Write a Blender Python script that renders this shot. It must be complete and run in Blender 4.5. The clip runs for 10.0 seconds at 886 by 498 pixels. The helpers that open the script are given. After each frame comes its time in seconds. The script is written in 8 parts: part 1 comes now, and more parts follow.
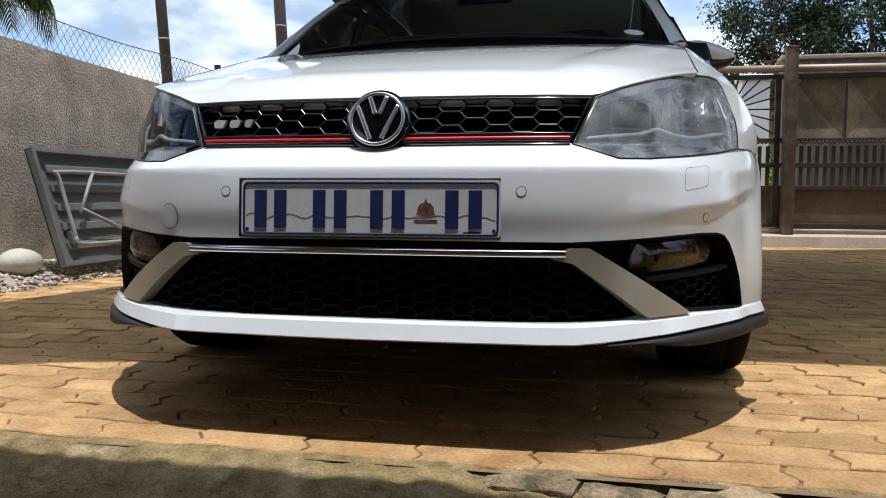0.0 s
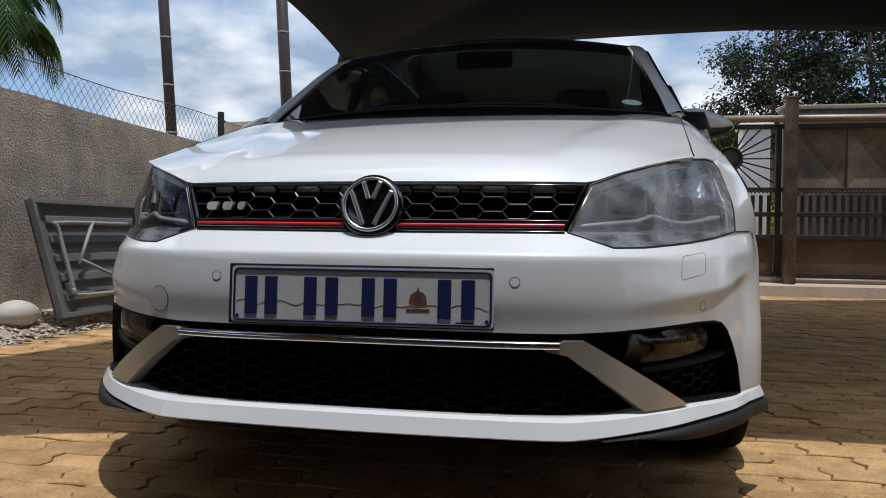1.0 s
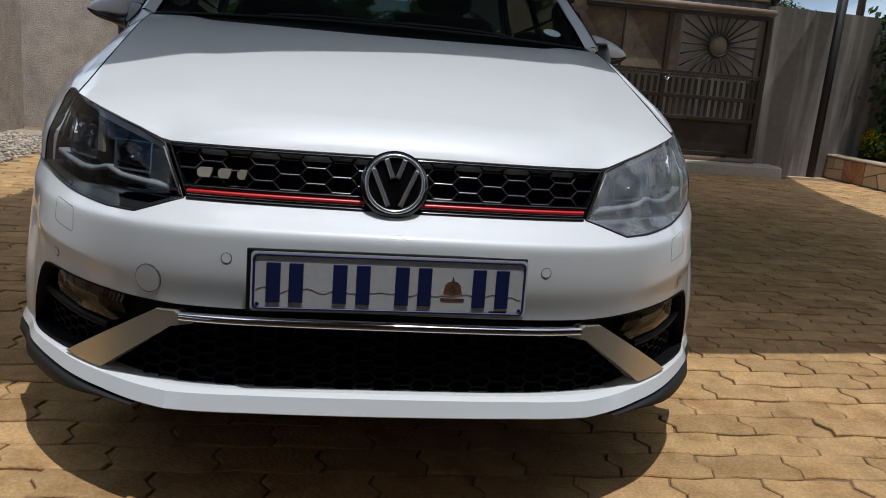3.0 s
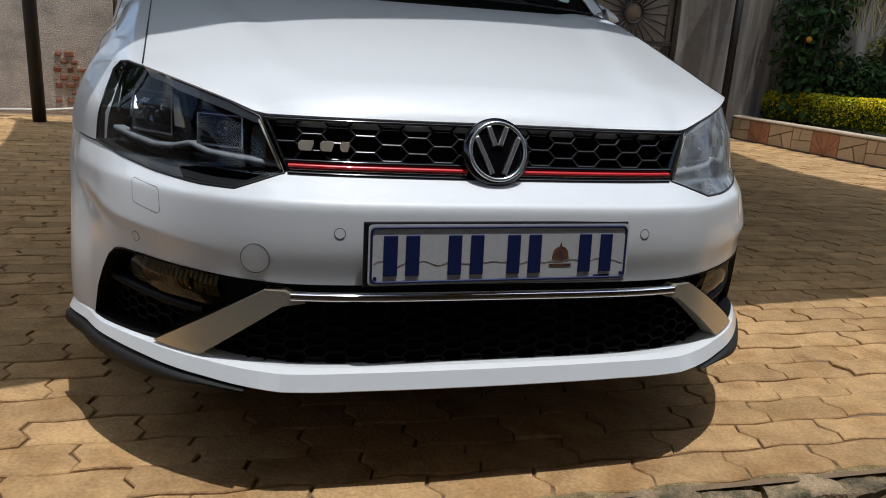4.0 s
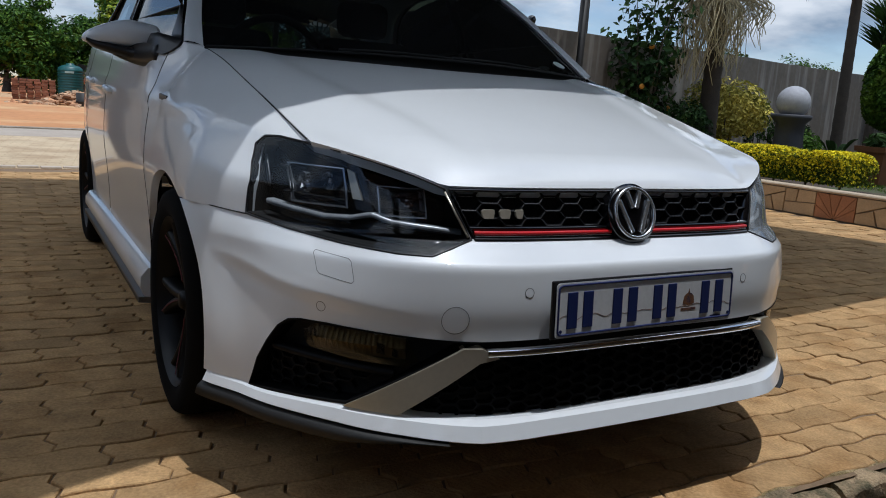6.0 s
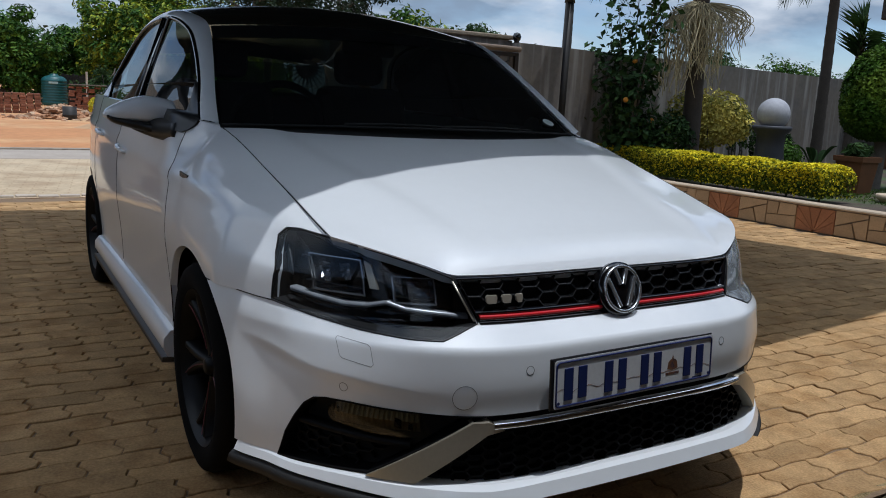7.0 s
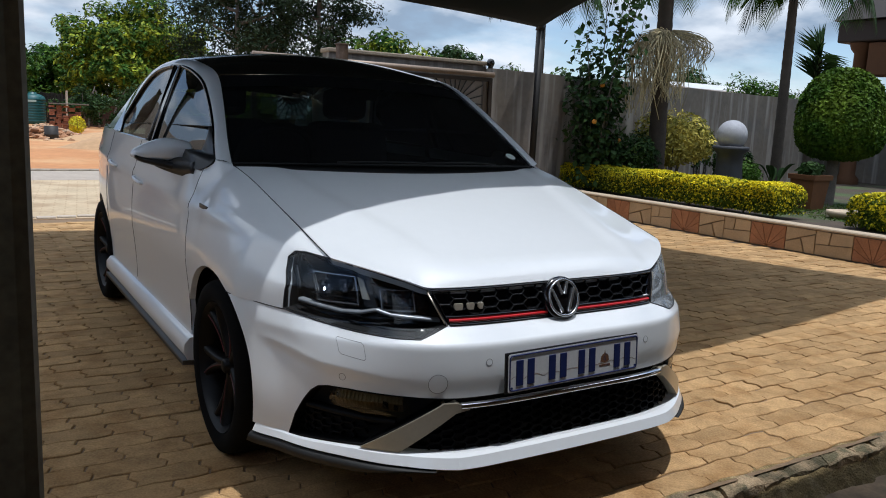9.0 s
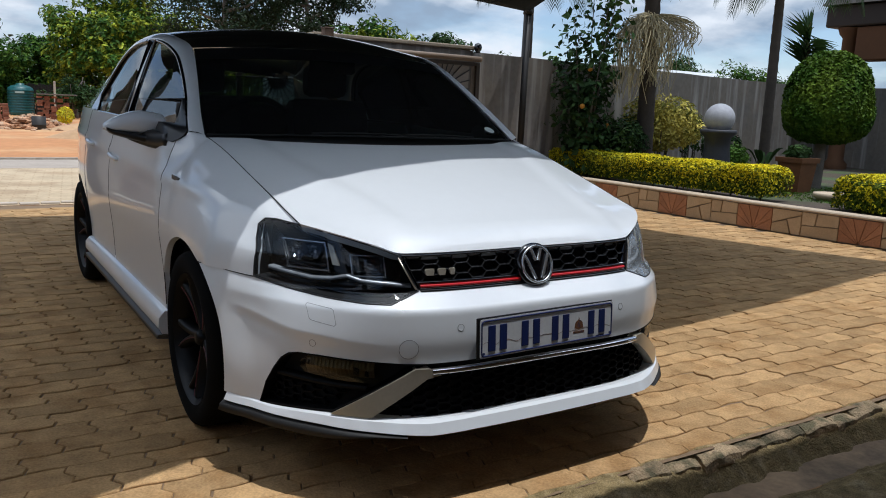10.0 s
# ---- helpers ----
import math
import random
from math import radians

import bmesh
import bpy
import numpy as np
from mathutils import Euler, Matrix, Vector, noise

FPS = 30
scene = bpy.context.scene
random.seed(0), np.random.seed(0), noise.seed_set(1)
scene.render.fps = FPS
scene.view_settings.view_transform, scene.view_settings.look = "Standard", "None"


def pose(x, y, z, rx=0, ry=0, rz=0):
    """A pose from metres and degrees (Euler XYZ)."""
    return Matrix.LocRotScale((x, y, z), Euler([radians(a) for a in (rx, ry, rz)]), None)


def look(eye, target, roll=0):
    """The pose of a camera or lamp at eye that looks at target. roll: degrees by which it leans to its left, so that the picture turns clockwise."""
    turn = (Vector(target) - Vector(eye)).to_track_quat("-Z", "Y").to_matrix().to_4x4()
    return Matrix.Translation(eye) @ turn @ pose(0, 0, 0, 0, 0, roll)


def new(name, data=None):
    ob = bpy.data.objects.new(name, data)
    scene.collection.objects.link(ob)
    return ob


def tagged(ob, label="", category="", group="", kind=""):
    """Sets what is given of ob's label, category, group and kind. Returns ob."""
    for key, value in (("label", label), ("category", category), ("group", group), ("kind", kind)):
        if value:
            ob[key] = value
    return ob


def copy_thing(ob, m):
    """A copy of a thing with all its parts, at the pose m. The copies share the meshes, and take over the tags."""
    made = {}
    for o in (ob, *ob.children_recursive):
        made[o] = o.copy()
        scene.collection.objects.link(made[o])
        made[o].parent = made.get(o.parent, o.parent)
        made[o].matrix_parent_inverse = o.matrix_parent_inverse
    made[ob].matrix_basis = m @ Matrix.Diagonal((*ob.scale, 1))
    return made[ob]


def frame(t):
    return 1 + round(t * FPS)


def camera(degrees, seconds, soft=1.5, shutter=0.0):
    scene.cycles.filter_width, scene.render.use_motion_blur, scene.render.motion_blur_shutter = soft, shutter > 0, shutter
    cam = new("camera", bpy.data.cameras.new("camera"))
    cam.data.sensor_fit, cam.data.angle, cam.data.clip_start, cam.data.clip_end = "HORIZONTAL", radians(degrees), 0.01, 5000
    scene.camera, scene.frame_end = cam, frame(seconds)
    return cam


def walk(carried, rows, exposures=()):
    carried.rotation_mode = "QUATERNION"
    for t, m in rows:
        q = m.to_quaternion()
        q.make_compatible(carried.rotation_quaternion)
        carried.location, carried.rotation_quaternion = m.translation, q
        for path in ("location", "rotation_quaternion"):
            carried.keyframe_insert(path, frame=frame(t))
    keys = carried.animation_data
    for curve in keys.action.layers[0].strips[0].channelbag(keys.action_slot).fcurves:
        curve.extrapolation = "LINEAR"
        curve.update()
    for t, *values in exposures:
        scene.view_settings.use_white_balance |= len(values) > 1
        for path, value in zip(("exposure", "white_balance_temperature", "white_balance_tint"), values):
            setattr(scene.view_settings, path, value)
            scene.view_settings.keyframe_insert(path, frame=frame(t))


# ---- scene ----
cam = camera(58.8, 10.0, soft=1.0)
METRES, EYE, TILT, LEAN, TURN = 2.9376, 0.4855, -3.87, -0.19, 11.31
ROWS = [
    (0.0, 0.0, 0.0, 0.0, -0.0, 0.0, 0.0),
    (0.5, 0.0024, 0.0029, 0.015, 0.07, 1.89, -0.4),
    (1.0, 0.0064, 0.0063, 0.0346, 0.18, 2.65, -0.45),
    (1.5, 0.0097, 0.0089, 0.0715, 0.37, 0.67, -0.57),
    (2.0, -0.0206, 0.0148, 0.1133, -0.55, -5.69, -1.67),
    (2.5, -0.105, 0.024, 0.1341, -10.09, -8.03, -3.21),
    (4.0, -0.3061, 0.1015, 0.1226, -26.45, -10.85, -1.81),
    (4.5, -0.376, 0.1288, 0.1311, -30.03, -10.37, -1.37),
    (5.0, -0.4308, 0.1743, 0.1285, -32.9, -10.27, -1.33),
    (6.5, -0.5571, 0.1934, 0.1631, -41.93, -7.14, -0.82),
    (7.0, -0.5738, 0.1628, 0.2098, -41.18, -7.82, -0.01),
    (7.5, -0.5976, 0.1291, 0.2487, -39.06, -9.26, 0.5),
    (8.0, -0.6521, 0.0865, 0.243, -39.95, -6.67, 0.32),
    (8.5, -0.6864, 0.0577, 0.2449, -42.69, -6.69, 0.42),
    (9.0, -0.6764, 0.0417, 0.235, -42.71, -6.75, 0.25),
    (9.5, -0.6612, 0.0314, 0.2168, -42.58, -6.98, 0.29),
    (10.0, -0.6586, 0.0301, 0.2095, -43.26, -7.41, 0.55),
]
EXPOSE = [(0.0, 0.36), (0.5, 0.20), (1.0, -0.16), (1.5, -0.20), (2.0, -0.16), (2.5, -0.34), (4.0, -0.18), (5.0, -0.22), (6.5, -0.5), (7.5, -0.52), (8.0, 0.02), (8.5, -0.12), (10.0, -0.23)]
walk(cam, [(t, pose(0.4493, -1.4818, EYE, TILT, LEAN, TURN) @ pose(METRES * x, METRES * y, METRES * z, 90 + pitch, roll, yaw)) for t, x, y, z, yaw, pitch, roll in ROWS],
     [(t, e, 6200 if t < 6 else 5850 if t < 8.2 else 6000, 10) for t, e in EXPOSE])

# ---- light: high noon sun under a hazy sky with broken cloud ----
SUN_DIR = Vector((0.08, -0.12, 1.0)).normalized()
world = bpy.data.worlds.new("sky_world")
scene.world = world
world.use_nodes = True
wn, wl = world.node_tree.nodes, world.node_tree.links
wn.clear()
w_out = wn.new("ShaderNodeOutputWorld")
w_bg = wn.new("ShaderNodeBackground")
w_sky = wn.new("ShaderNodeTexSky")
w_sky.sky_type = "NISHITA"
w_sky.sun_disc = False
w_sky.sun_elevation = math.asin(SUN_DIR.z)
w_sky.sun_rotation = math.atan2(SUN_DIR.x, SUN_DIR.y)
w_sky.altitude = 1200
w_sky.air_density, w_sky.dust_density = 1.0, 0.6
w_co = wn.new("ShaderNodeTexCoord")
w_sep, w_top, w_dx, w_dy, w_vec = (wn.new("ShaderNode" + k) for k in ("SeparateXYZ", "Math", "Math", "Math", "CombineXYZ"))
w_low = wn.new("ShaderNodeMath")
w_low.operation, w_low.inputs[1].default_value = "MAXIMUM", 0.0
w_top.operation, w_top.inputs[1].default_value = "ADD", 0.30
w_dx.operation = w_dy.operation = "DIVIDE"
# a layer of broken cloud seen from below: small and close towards the horizon, wide overhead
wl.new(w_co.outputs["Generated"], w_sep.inputs[0])
wl.new(w_sep.outputs["Z"], w_low.inputs[0])
wl.new(w_low.outputs[0], w_top.inputs[0])
for w_node, axis in ((w_dx, "X"), (w_dy, "Y")):
    wl.new(w_sep.outputs[axis], w_node.inputs[0])
    wl.new(w_top.outputs[0], w_node.inputs[1])
    wl.new(w_node.outputs[0], w_vec.inputs[axis])
w_n1, w_n2 = wn.new("ShaderNodeTexNoise"), wn.new("ShaderNodeTexNoise")
w_n1.inputs["Scale"].default_value, w_n1.inputs["Detail"].default_value, w_n1.inputs["Roughness"].default_value = 1.25, 9.0, 0.52
w_n2.inputs["Scale"].default_value, w_n2.inputs["Detail"].default_value = 2.6, 9.0
w_sq, w_lift, w_glow = wn.new("ShaderNodeMath"), wn.new("ShaderNodeMath"), wn.new("ShaderNodeVectorMath")
w_sq.operation, w_lift.operation, w_glow.operation = "MULTIPLY", "MULTIPLY_ADD", "SCALE"
w_lift.inputs[1].default_value, w_lift.inputs[2].default_value = 1.35, 0.78
w_ramp, w_ramp2 = wn.new("ShaderNodeValToRGB"), wn.new("ShaderNodeValToRGB")
w_ramp.color_ramp.elements[0].position, w_ramp.color_ramp.elements[1].position = 0.41, 0.53
w_ramp2.color_ramp.elements[0].color, w_ramp2.color_ramp.elements[1].color = (3.3, 4.2, 5.3, 1), (8.8, 9.1, 9.4, 1)
w_ramp2.color_ramp.elements[0].position, w_ramp2.color_ramp.elements[1].position = 0.42, 0.59
w_mix = wn.new("ShaderNodeMixRGB")
for w_node in (w_n1, w_n2):
    wl.new(w_vec.outputs[0], w_node.inputs["Vector"])
wl.new(w_n1.outputs["Fac"], w_ramp.inputs["Fac"])
# clouds grow brighter towards the sun, which stands near the zenith
wl.new(w_low.outputs[0], w_sq.inputs[0])
wl.new(w_low.outputs[0], w_sq.inputs[1])
wl.new(w_sq.outputs[0], w_lift.inputs[0])
wl.new(w_ramp2.outputs["Color"], w_glow.inputs[0])
wl.new(w_lift.outputs[0], w_glow.inputs["Scale"])
wl.new(w_n2.outputs["Fac"], w_ramp2.inputs["Fac"])
wl.new(w_ramp.outputs["Color"], w_mix.inputs["Fac"])
wl.new(w_sky.outputs["Color"], w_mix.inputs["Color1"])
wl.new(w_glow.outputs[0], w_mix.inputs["Color2"])
wl.new(w_mix.outputs["Color"], w_bg.inputs["Color"])
w_bg.inputs["Strength"].default_value = 0.145
wl.new(w_bg.outputs["Background"], w_out.inputs["Surface"])

sun = new("sun", bpy.data.lights.new("sun", "SUN"))
sun.data.energy, sun.data.angle, sun.data.color = 3.25, radians(0.6), (1.0, 0.975, 0.94)
sun.matrix_world = look(SUN_DIR * 30, (0, 0, 0))

# ---- materials ----
def material(name, color, rough=0.6, metal=0.0, vary=0.0, scale=8.0, bump=0.0, bump_scale=60.0, coat=0.0, island=0.0,
             second=None, second_at=0.55, second_scale=2.0, spec=0.5, randomness=0.0, emit=None):
    """A surface with colour variation at two scales, an optional second colour in blotches, and fine relief."""
    m = bpy.data.materials.new(name)
    m.use_nodes = True
    n, l = m.node_tree.nodes, m.node_tree.links
    b = n["Principled BSDF"]
    b.inputs["Roughness"].default_value, b.inputs["Metallic"].default_value = rough, metal
    b.inputs["Specular IOR Level"].default_value = spec
    if coat:
        b.inputs["Coat Weight"].default_value, b.inputs["Coat Roughness"].default_value = coat, 0.03
    b.inputs["Base Color"].default_value = (*color, 1)
    co = n.new("ShaderNodeNewGeometry")
    out = None
    if vary or second or island or randomness:
        base = n.new("ShaderNodeRGB")
        base.outputs[0].default_value = (*color, 1)
        out = base.outputs[0]
        if second:
            t = n.new("ShaderNodeTexNoise")
            t.inputs["Scale"].default_value, t.inputs["Detail"].default_value, t.inputs["Roughness"].default_value = second_scale, 7, 0.62
            r = n.new("ShaderNodeValToRGB")
            r.color_ramp.elements[0].position, r.color_ramp.elements[1].position = second_at - 0.07, second_at + 0.09
            mx = n.new("ShaderNodeMixRGB")
            mx.inputs["Color2"].default_value = (*second, 1)
            l.new(co.outputs["Position"], t.inputs["Vector"])
            l.new(t.outputs["Fac"], r.inputs["Fac"])
            l.new(r.outputs["Color"], mx.inputs["Fac"])
            l.new(out, mx.inputs["Color1"])
            out = mx.outputs["Color"]
        hsv = n.new("ShaderNodeHueSaturation")
        l.new(out, hsv.inputs["Color"])
        val = None
        if vary:
            t1, t2 = n.new("ShaderNodeTexNoise"), n.new("ShaderNodeTexNoise")
            t1.inputs["Scale"].default_value, t2.inputs["Scale"].default_value = scale, scale * 9
            t1.inputs["Detail"].default_value, t2.inputs["Detail"].default_value = 5, 3
            l.new(co.outputs["Position"], t1.inputs["Vector"])
            l.new(co.outputs["Position"], t2.inputs["Vector"])
            ad = n.new("ShaderNodeMath")
            ad.operation = "ADD"
            l.new(t1.outputs["Fac"], ad.inputs[0])
            l.new(t2.outputs["Fac"], ad.inputs[1])
            mr = n.new("ShaderNodeMapRange")
            mr.inputs["From Min"].default_value, mr.inputs["From Max"].default_value = 0.6, 1.4
            mr.inputs["To Min"].default_value, mr.inputs["To Max"].default_value = 1 - vary, 1 + vary
            l.new(ad.outputs[0], mr.inputs["Value"])
            val = mr.outputs["Result"]
        for amount, source in ((island, "Random Per Island"), (randomness, "Random")):
            if amount:
                src = co.outputs[source] if source == "Random Per Island" else n.new("ShaderNodeObjectInfo").outputs["Random"]
                m2 = n.new("ShaderNodeMapRange")
                m2.inputs["To Min"].default_value, m2.inputs["To Max"].default_value = 1 - amount, 1 + amount
                l.new(src, m2.inputs["Value"])
                if val:
                    mu = n.new("ShaderNodeMath")
                    mu.operation = "MULTIPLY"
                    l.new(val, mu.inputs[0])
                    l.new(m2.outputs["Result"], mu.inputs[1])
                    val = mu.outputs[0]
                else:
                    val = m2.outputs["Result"]
        if val:
            l.new(val, hsv.inputs["Value"])
        l.new(hsv.outputs["Color"], b.inputs["Base Color"])
    if bump:
        t3 = n.new("ShaderNodeTexNoise")
        t3.inputs["Scale"].default_value, t3.inputs["Detail"].default_value = bump_scale, 6
        bp = n.new("ShaderNodeBump")
        bp.inputs["Strength"].default_value, bp.inputs["Distance"].default_value = min(1.0, bump), 0.012 * bump
        l.new(co.outputs["Position"], t3.inputs["Vector"])
        l.new(t3.outputs["Fac"], bp.inputs["Height"])
        l.new(bp.outputs["Normal"], b.inputs["Normal"])
    if emit:
        b.inputs["Emission Color"].default_value, b.inputs["Emission Strength"].default_value = (*emit[:3], 1), emit[3]
    return m


def glass_material(name, color, rough=0.0, through_amount=0.5, ior=1.5):
    """Thin glazing: a clear or tinted transparent sheet under a mirror-like film."""
    m = bpy.data.materials.new(name)
    m.use_nodes = True
    n, l = m.node_tree.nodes, m.node_tree.links
    n.clear()
    o = n.new("ShaderNodeOutputMaterial")
    tr, gl, fr, mx = n.new("ShaderNodeBsdfTransparent"), n.new("ShaderNodeBsdfGlossy"), n.new("ShaderNodeFresnel"), n.new("ShaderNodeMixShader")
    tr.inputs["Color"].default_value = (*[c * through_amount for c in color], 1)
    gl.inputs["Roughness"].default_value = rough
    fr.inputs["IOR"].default_value = ior
    l.new(fr.outputs[0], mx.inputs[0])
    l.new(tr.outputs[0], mx.inputs[1])
    l.new(gl.outputs[0], mx.inputs[2])
    l.new(mx.outputs[0], o.inputs["Surface"])
    return m


PAINT = material("white_car_paint", (0.80, 0.825, 0.84), 0.45, coat=1.0, vary=0.015, scale=3)
PAINT.node_tree.nodes["Principled BSDF"].inputs["Coat IOR"].default_value = 1.55
PAINT.node_tree.nodes["Principled BSDF"].inputs["Coat Roughness"].default_value = 0.045
BLACK_PLASTIC = material("black_plastic", (0.008, 0.008, 0.009), 0.38, vary=0.1, scale=20)
GLOSS_BLACK = material("gloss_black", (0.004, 0.004, 0.005), 0.12, coat=0.6)
RUBBER = material("tyre_rubber", (0.006, 0.006, 0.006), 0.9, vary=0.2, scale=25, bump=0.1, spec=0.08)
CHROME = material("chrome", (0.75, 0.76, 0.78), 0.08, 1.0)
SILVER = material("satin_silver", (0.66, 0.60, 0.48), 0.34, 0.75, vary=0.06, scale=10)
RED = material("red_trim", (0.62, 0.015, 0.02), 0.3, coat=0.5)
TINT = glass_material("tinted_glass", (0.50, 0.62, 0.60), 0.0, 0.23, 1.6)
t_n, t_l = TINT.node_tree.nodes, TINT.node_tree.links
t_first = t_n["Material Output"].inputs["Surface"].links[0].from_socket
t_dust, t_mix, t_spots, t_range = (t_n.new("ShaderNode" + k) for k in ("BsdfDiffuse", "MixShader", "TexNoise", "MapRange"))
t_dust.inputs["Color"].default_value = (0.55, 0.56, 0.58, 1)
t_spots.inputs["Scale"].default_value, t_spots.inputs["Detail"].default_value = 4.0, 6.0
t_range.inputs["To Min"].default_value, t_range.inputs["To Max"].default_value = 0.006, 0.02
t_l.new(t_n.new("ShaderNodeNewGeometry").outputs["Position"], t_spots.inputs["Vector"])
t_l.new(t_spots.outputs["Fac"], t_range.inputs["Value"])
t_l.new(t_range.outputs["Result"], t_mix.inputs[0])
t_l.new(t_first, t_mix.inputs[1])
t_l.new(t_dust.outputs[0], t_mix.inputs[2])
t_l.new(t_mix.outputs[0], t_n["Material Output"].inputs["Surface"])
SIDE_TINT = glass_material("side_glass", (0.62, 0.86, 0.9), 0.0, 0.52, 3.1)
CLEAR = glass_material("clear_lens", (0.9, 0.95, 1.0), 0.02, 0.82, 1.45)
PLASTER = material("rough_plaster", (0.56, 0.475, 0.385), 0.95, vary=0.3, scale=7, bump=2.0, bump_scale=80, second=(0.40, 0.345, 0.285), second_scale=1.2, spec=0.1)
GREY_PLASTER = material("weathered_grey_plaster", (0.175, 0.152, 0.125), 0.9, vary=0.2, scale=1.6, bump=0.4, bump_scale=40, second=(0.15, 0.138, 0.125), second_scale=1.0)
# rain streaks run down the wall from its top
g_n, g_l = GREY_PLASTER.node_tree.nodes, GREY_PLASTER.node_tree.links
g_geo, g_map, g_tex, g_ramp, g_mix = (g_n.new("ShaderNode" + k) for k in ("NewGeometry", "Mapping", "TexNoise", "ValToRGB", "MixRGB"))
g_map.inputs["Scale"].default_value = (7.0, 7.0, 0.55)
g_tex.inputs["Scale"].default_value, g_tex.inputs["Detail"].default_value = 1.0, 5
g_ramp.color_ramp.elements[0].position, g_ramp.color_ramp.elements[1].position = 0.50, 0.66
g_mix.inputs["Color2"].default_value = (0.32, 0.30, 0.27, 1)
g_old = g_n["Principled BSDF"].inputs["Base Color"].links[0].from_socket
g_l.new(g_geo.outputs["Position"], g_map.inputs["Vector"])
g_l.new(g_map.outputs["Vector"], g_tex.inputs["Vector"])
g_l.new(g_tex.outputs["Fac"], g_ramp.inputs["Fac"])
g_l.new(g_ramp.outputs["Color"], g_mix.inputs["Fac"])
g_l.new(g_old, g_mix.inputs["Color1"])
g_l.new(g_mix.outputs["Color"], g_n["Principled BSDF"].inputs["Base Color"])
PAVER = material("clay_paver", (0.46, 0.29, 0.137), 0.9, vary=0.34, scale=13, bump=0.6, bump_scale=120, spec=0.12, randomness=0.16, second=(0.37, 0.215, 0.092), second_scale=5)
PAVER_STUFF = material("clay_paver_joined", (0.46, 0.29, 0.137), 0.9, vary=0.34, scale=13, bump=0.6, bump_scale=120, spec=0.12, island=0.16, second=(0.37, 0.215, 0.092), second_scale=5)
JOINT = material("joint_sand", (0.21, 0.14, 0.08), 0.95, vary=0.3, scale=30, bump=0.4)
CONCRETE = material("old_concrete", (0.30, 0.25, 0.19), 0.92, vary=0.3, scale=4, bump=0.8, bump_scale=45, second=(0.17, 0.14, 0.10), second_scale=3)
NET = material("shade_net", (0.011, 0.018, 0.023), 0.9, vary=0.1, scale=30, spec=0.1)
n_n, n_l = NET.node_tree.nodes, NET.node_tree.links
n_tr, n_mix = n_n.new("ShaderNodeBsdfTransparent"), n_n.new("ShaderNodeMixShader")
n_mix.inputs[0].default_value = 0.02
n_l.new(n_n["Principled BSDF"].outputs[0], n_mix.inputs[1])
n_l.new(n_tr.outputs[0], n_mix.inputs[2])
n_l.new(n_mix.outputs[0], n_n["Material Output"].inputs["Surface"])
DARK_STEEL = material("dark_painted_steel", (0.014, 0.0115, 0.009), 0.6, vary=0.3, scale=9, bump=0.1)
RUST = material("rusty_steel", (0.075, 0.043, 0.022), 0.75, 0.1, vary=0.35, scale=6, bump=0.3, second=(0.16, 0.11, 0.08), second_scale=4)
GATE = material("gate_steel", (0.036, 0.023, 0.013), 0.65, 0.1, vary=0.35, scale=5, bump=0.15, second=(0.06, 0.045, 0.032), second_scale=3)
SOIL = material("red_soil", (0.48, 0.215, 0.082), 0.98, vary=0.2, scale=0.6, bump=0.8, bump_scale=6, second=(0.50, 0.30, 0.14), second_scale=0.3)
TAR = material("worn_tar", (0.36, 0.30, 0.24), 0.9, vary=0.15, scale=2, bump=0.3)
APRON = material("dusty_brick_apron", (0.50, 0.385, 0.245), 0.95, vary=0.18, scale=2, bump=0.4, second=(0.38, 0.27, 0.16), second_scale=1.5)
a_n, a_l = APRON.node_tree.nodes, APRON.node_tree.links
a_geo, a_map, a_tex, a_mul = (a_n.new("ShaderNode" + k) for k in ("NewGeometry", "Mapping", "TexBrick", "MixRGB"))
a_map.inputs["Rotation"].default_value = (0, 0, 0.12)
a_tex.inputs["Scale"].default_value, a_tex.inputs["Brick Width"].default_value, a_tex.inputs["Row Height"].default_value = 1.0, 0.23, 0.115
a_tex.inputs["Mortar Size"].default_value, a_tex.inputs["Mortar Smooth"].default_value = 0.009, 0.4
a_tex.inputs["Color1"].default_value, a_tex.inputs["Color2"].default_value, a_tex.inputs["Mortar"].default_value = (1, 1, 1, 1), (0.94, 0.94, 0.94, 1), (0.80, 0.76, 0.72, 1)
a_mul.blend_type = "MULTIPLY"
a_mul.inputs["Fac"].default_value = 1.0
a_old = a_n["Principled BSDF"].inputs["Base Color"].links[0].from_socket
a_l.new(a_geo.outputs["Position"], a_map.inputs["Vector"])
a_l.new(a_map.outputs["Vector"], a_tex.inputs["Vector"])
a_l.new(a_old, a_mul.inputs["Color1"])
a_l.new(a_tex.outputs["Color"], a_mul.inputs["Color2"])
a_l.new(a_mul.outputs["Color"], a_n["Principled BSDF"].inputs["Base Color"])
POST_PAINT = material("dull_olive_post", (0.14, 0.112, 0.06), 0.6, vary=0.4, scale=14, bump=0.25, second=(0.09, 0.072, 0.04), second_scale=5)


# ---- helpers for building ----
def smooth(bm):
    for f in bm.faces:
        f.smooth = True
    return bm


def mesh_of(bm, name, mat):
    me = bpy.data.meshes.new(name)
    bm.normal_update()
    bm.to_mesh(me)
    bm.free()
    for m in (mat if isinstance(mat, (list, tuple)) else (mat,)):
        me.materials.append(m)
    return me


def part(name, bm, mat, parent=None, label=""):
    ob = new(name, mesh_of(bm, name, mat))
    if parent is not None:
        ob.parent = parent
    if label:
        ob["label"] = label
    return ob


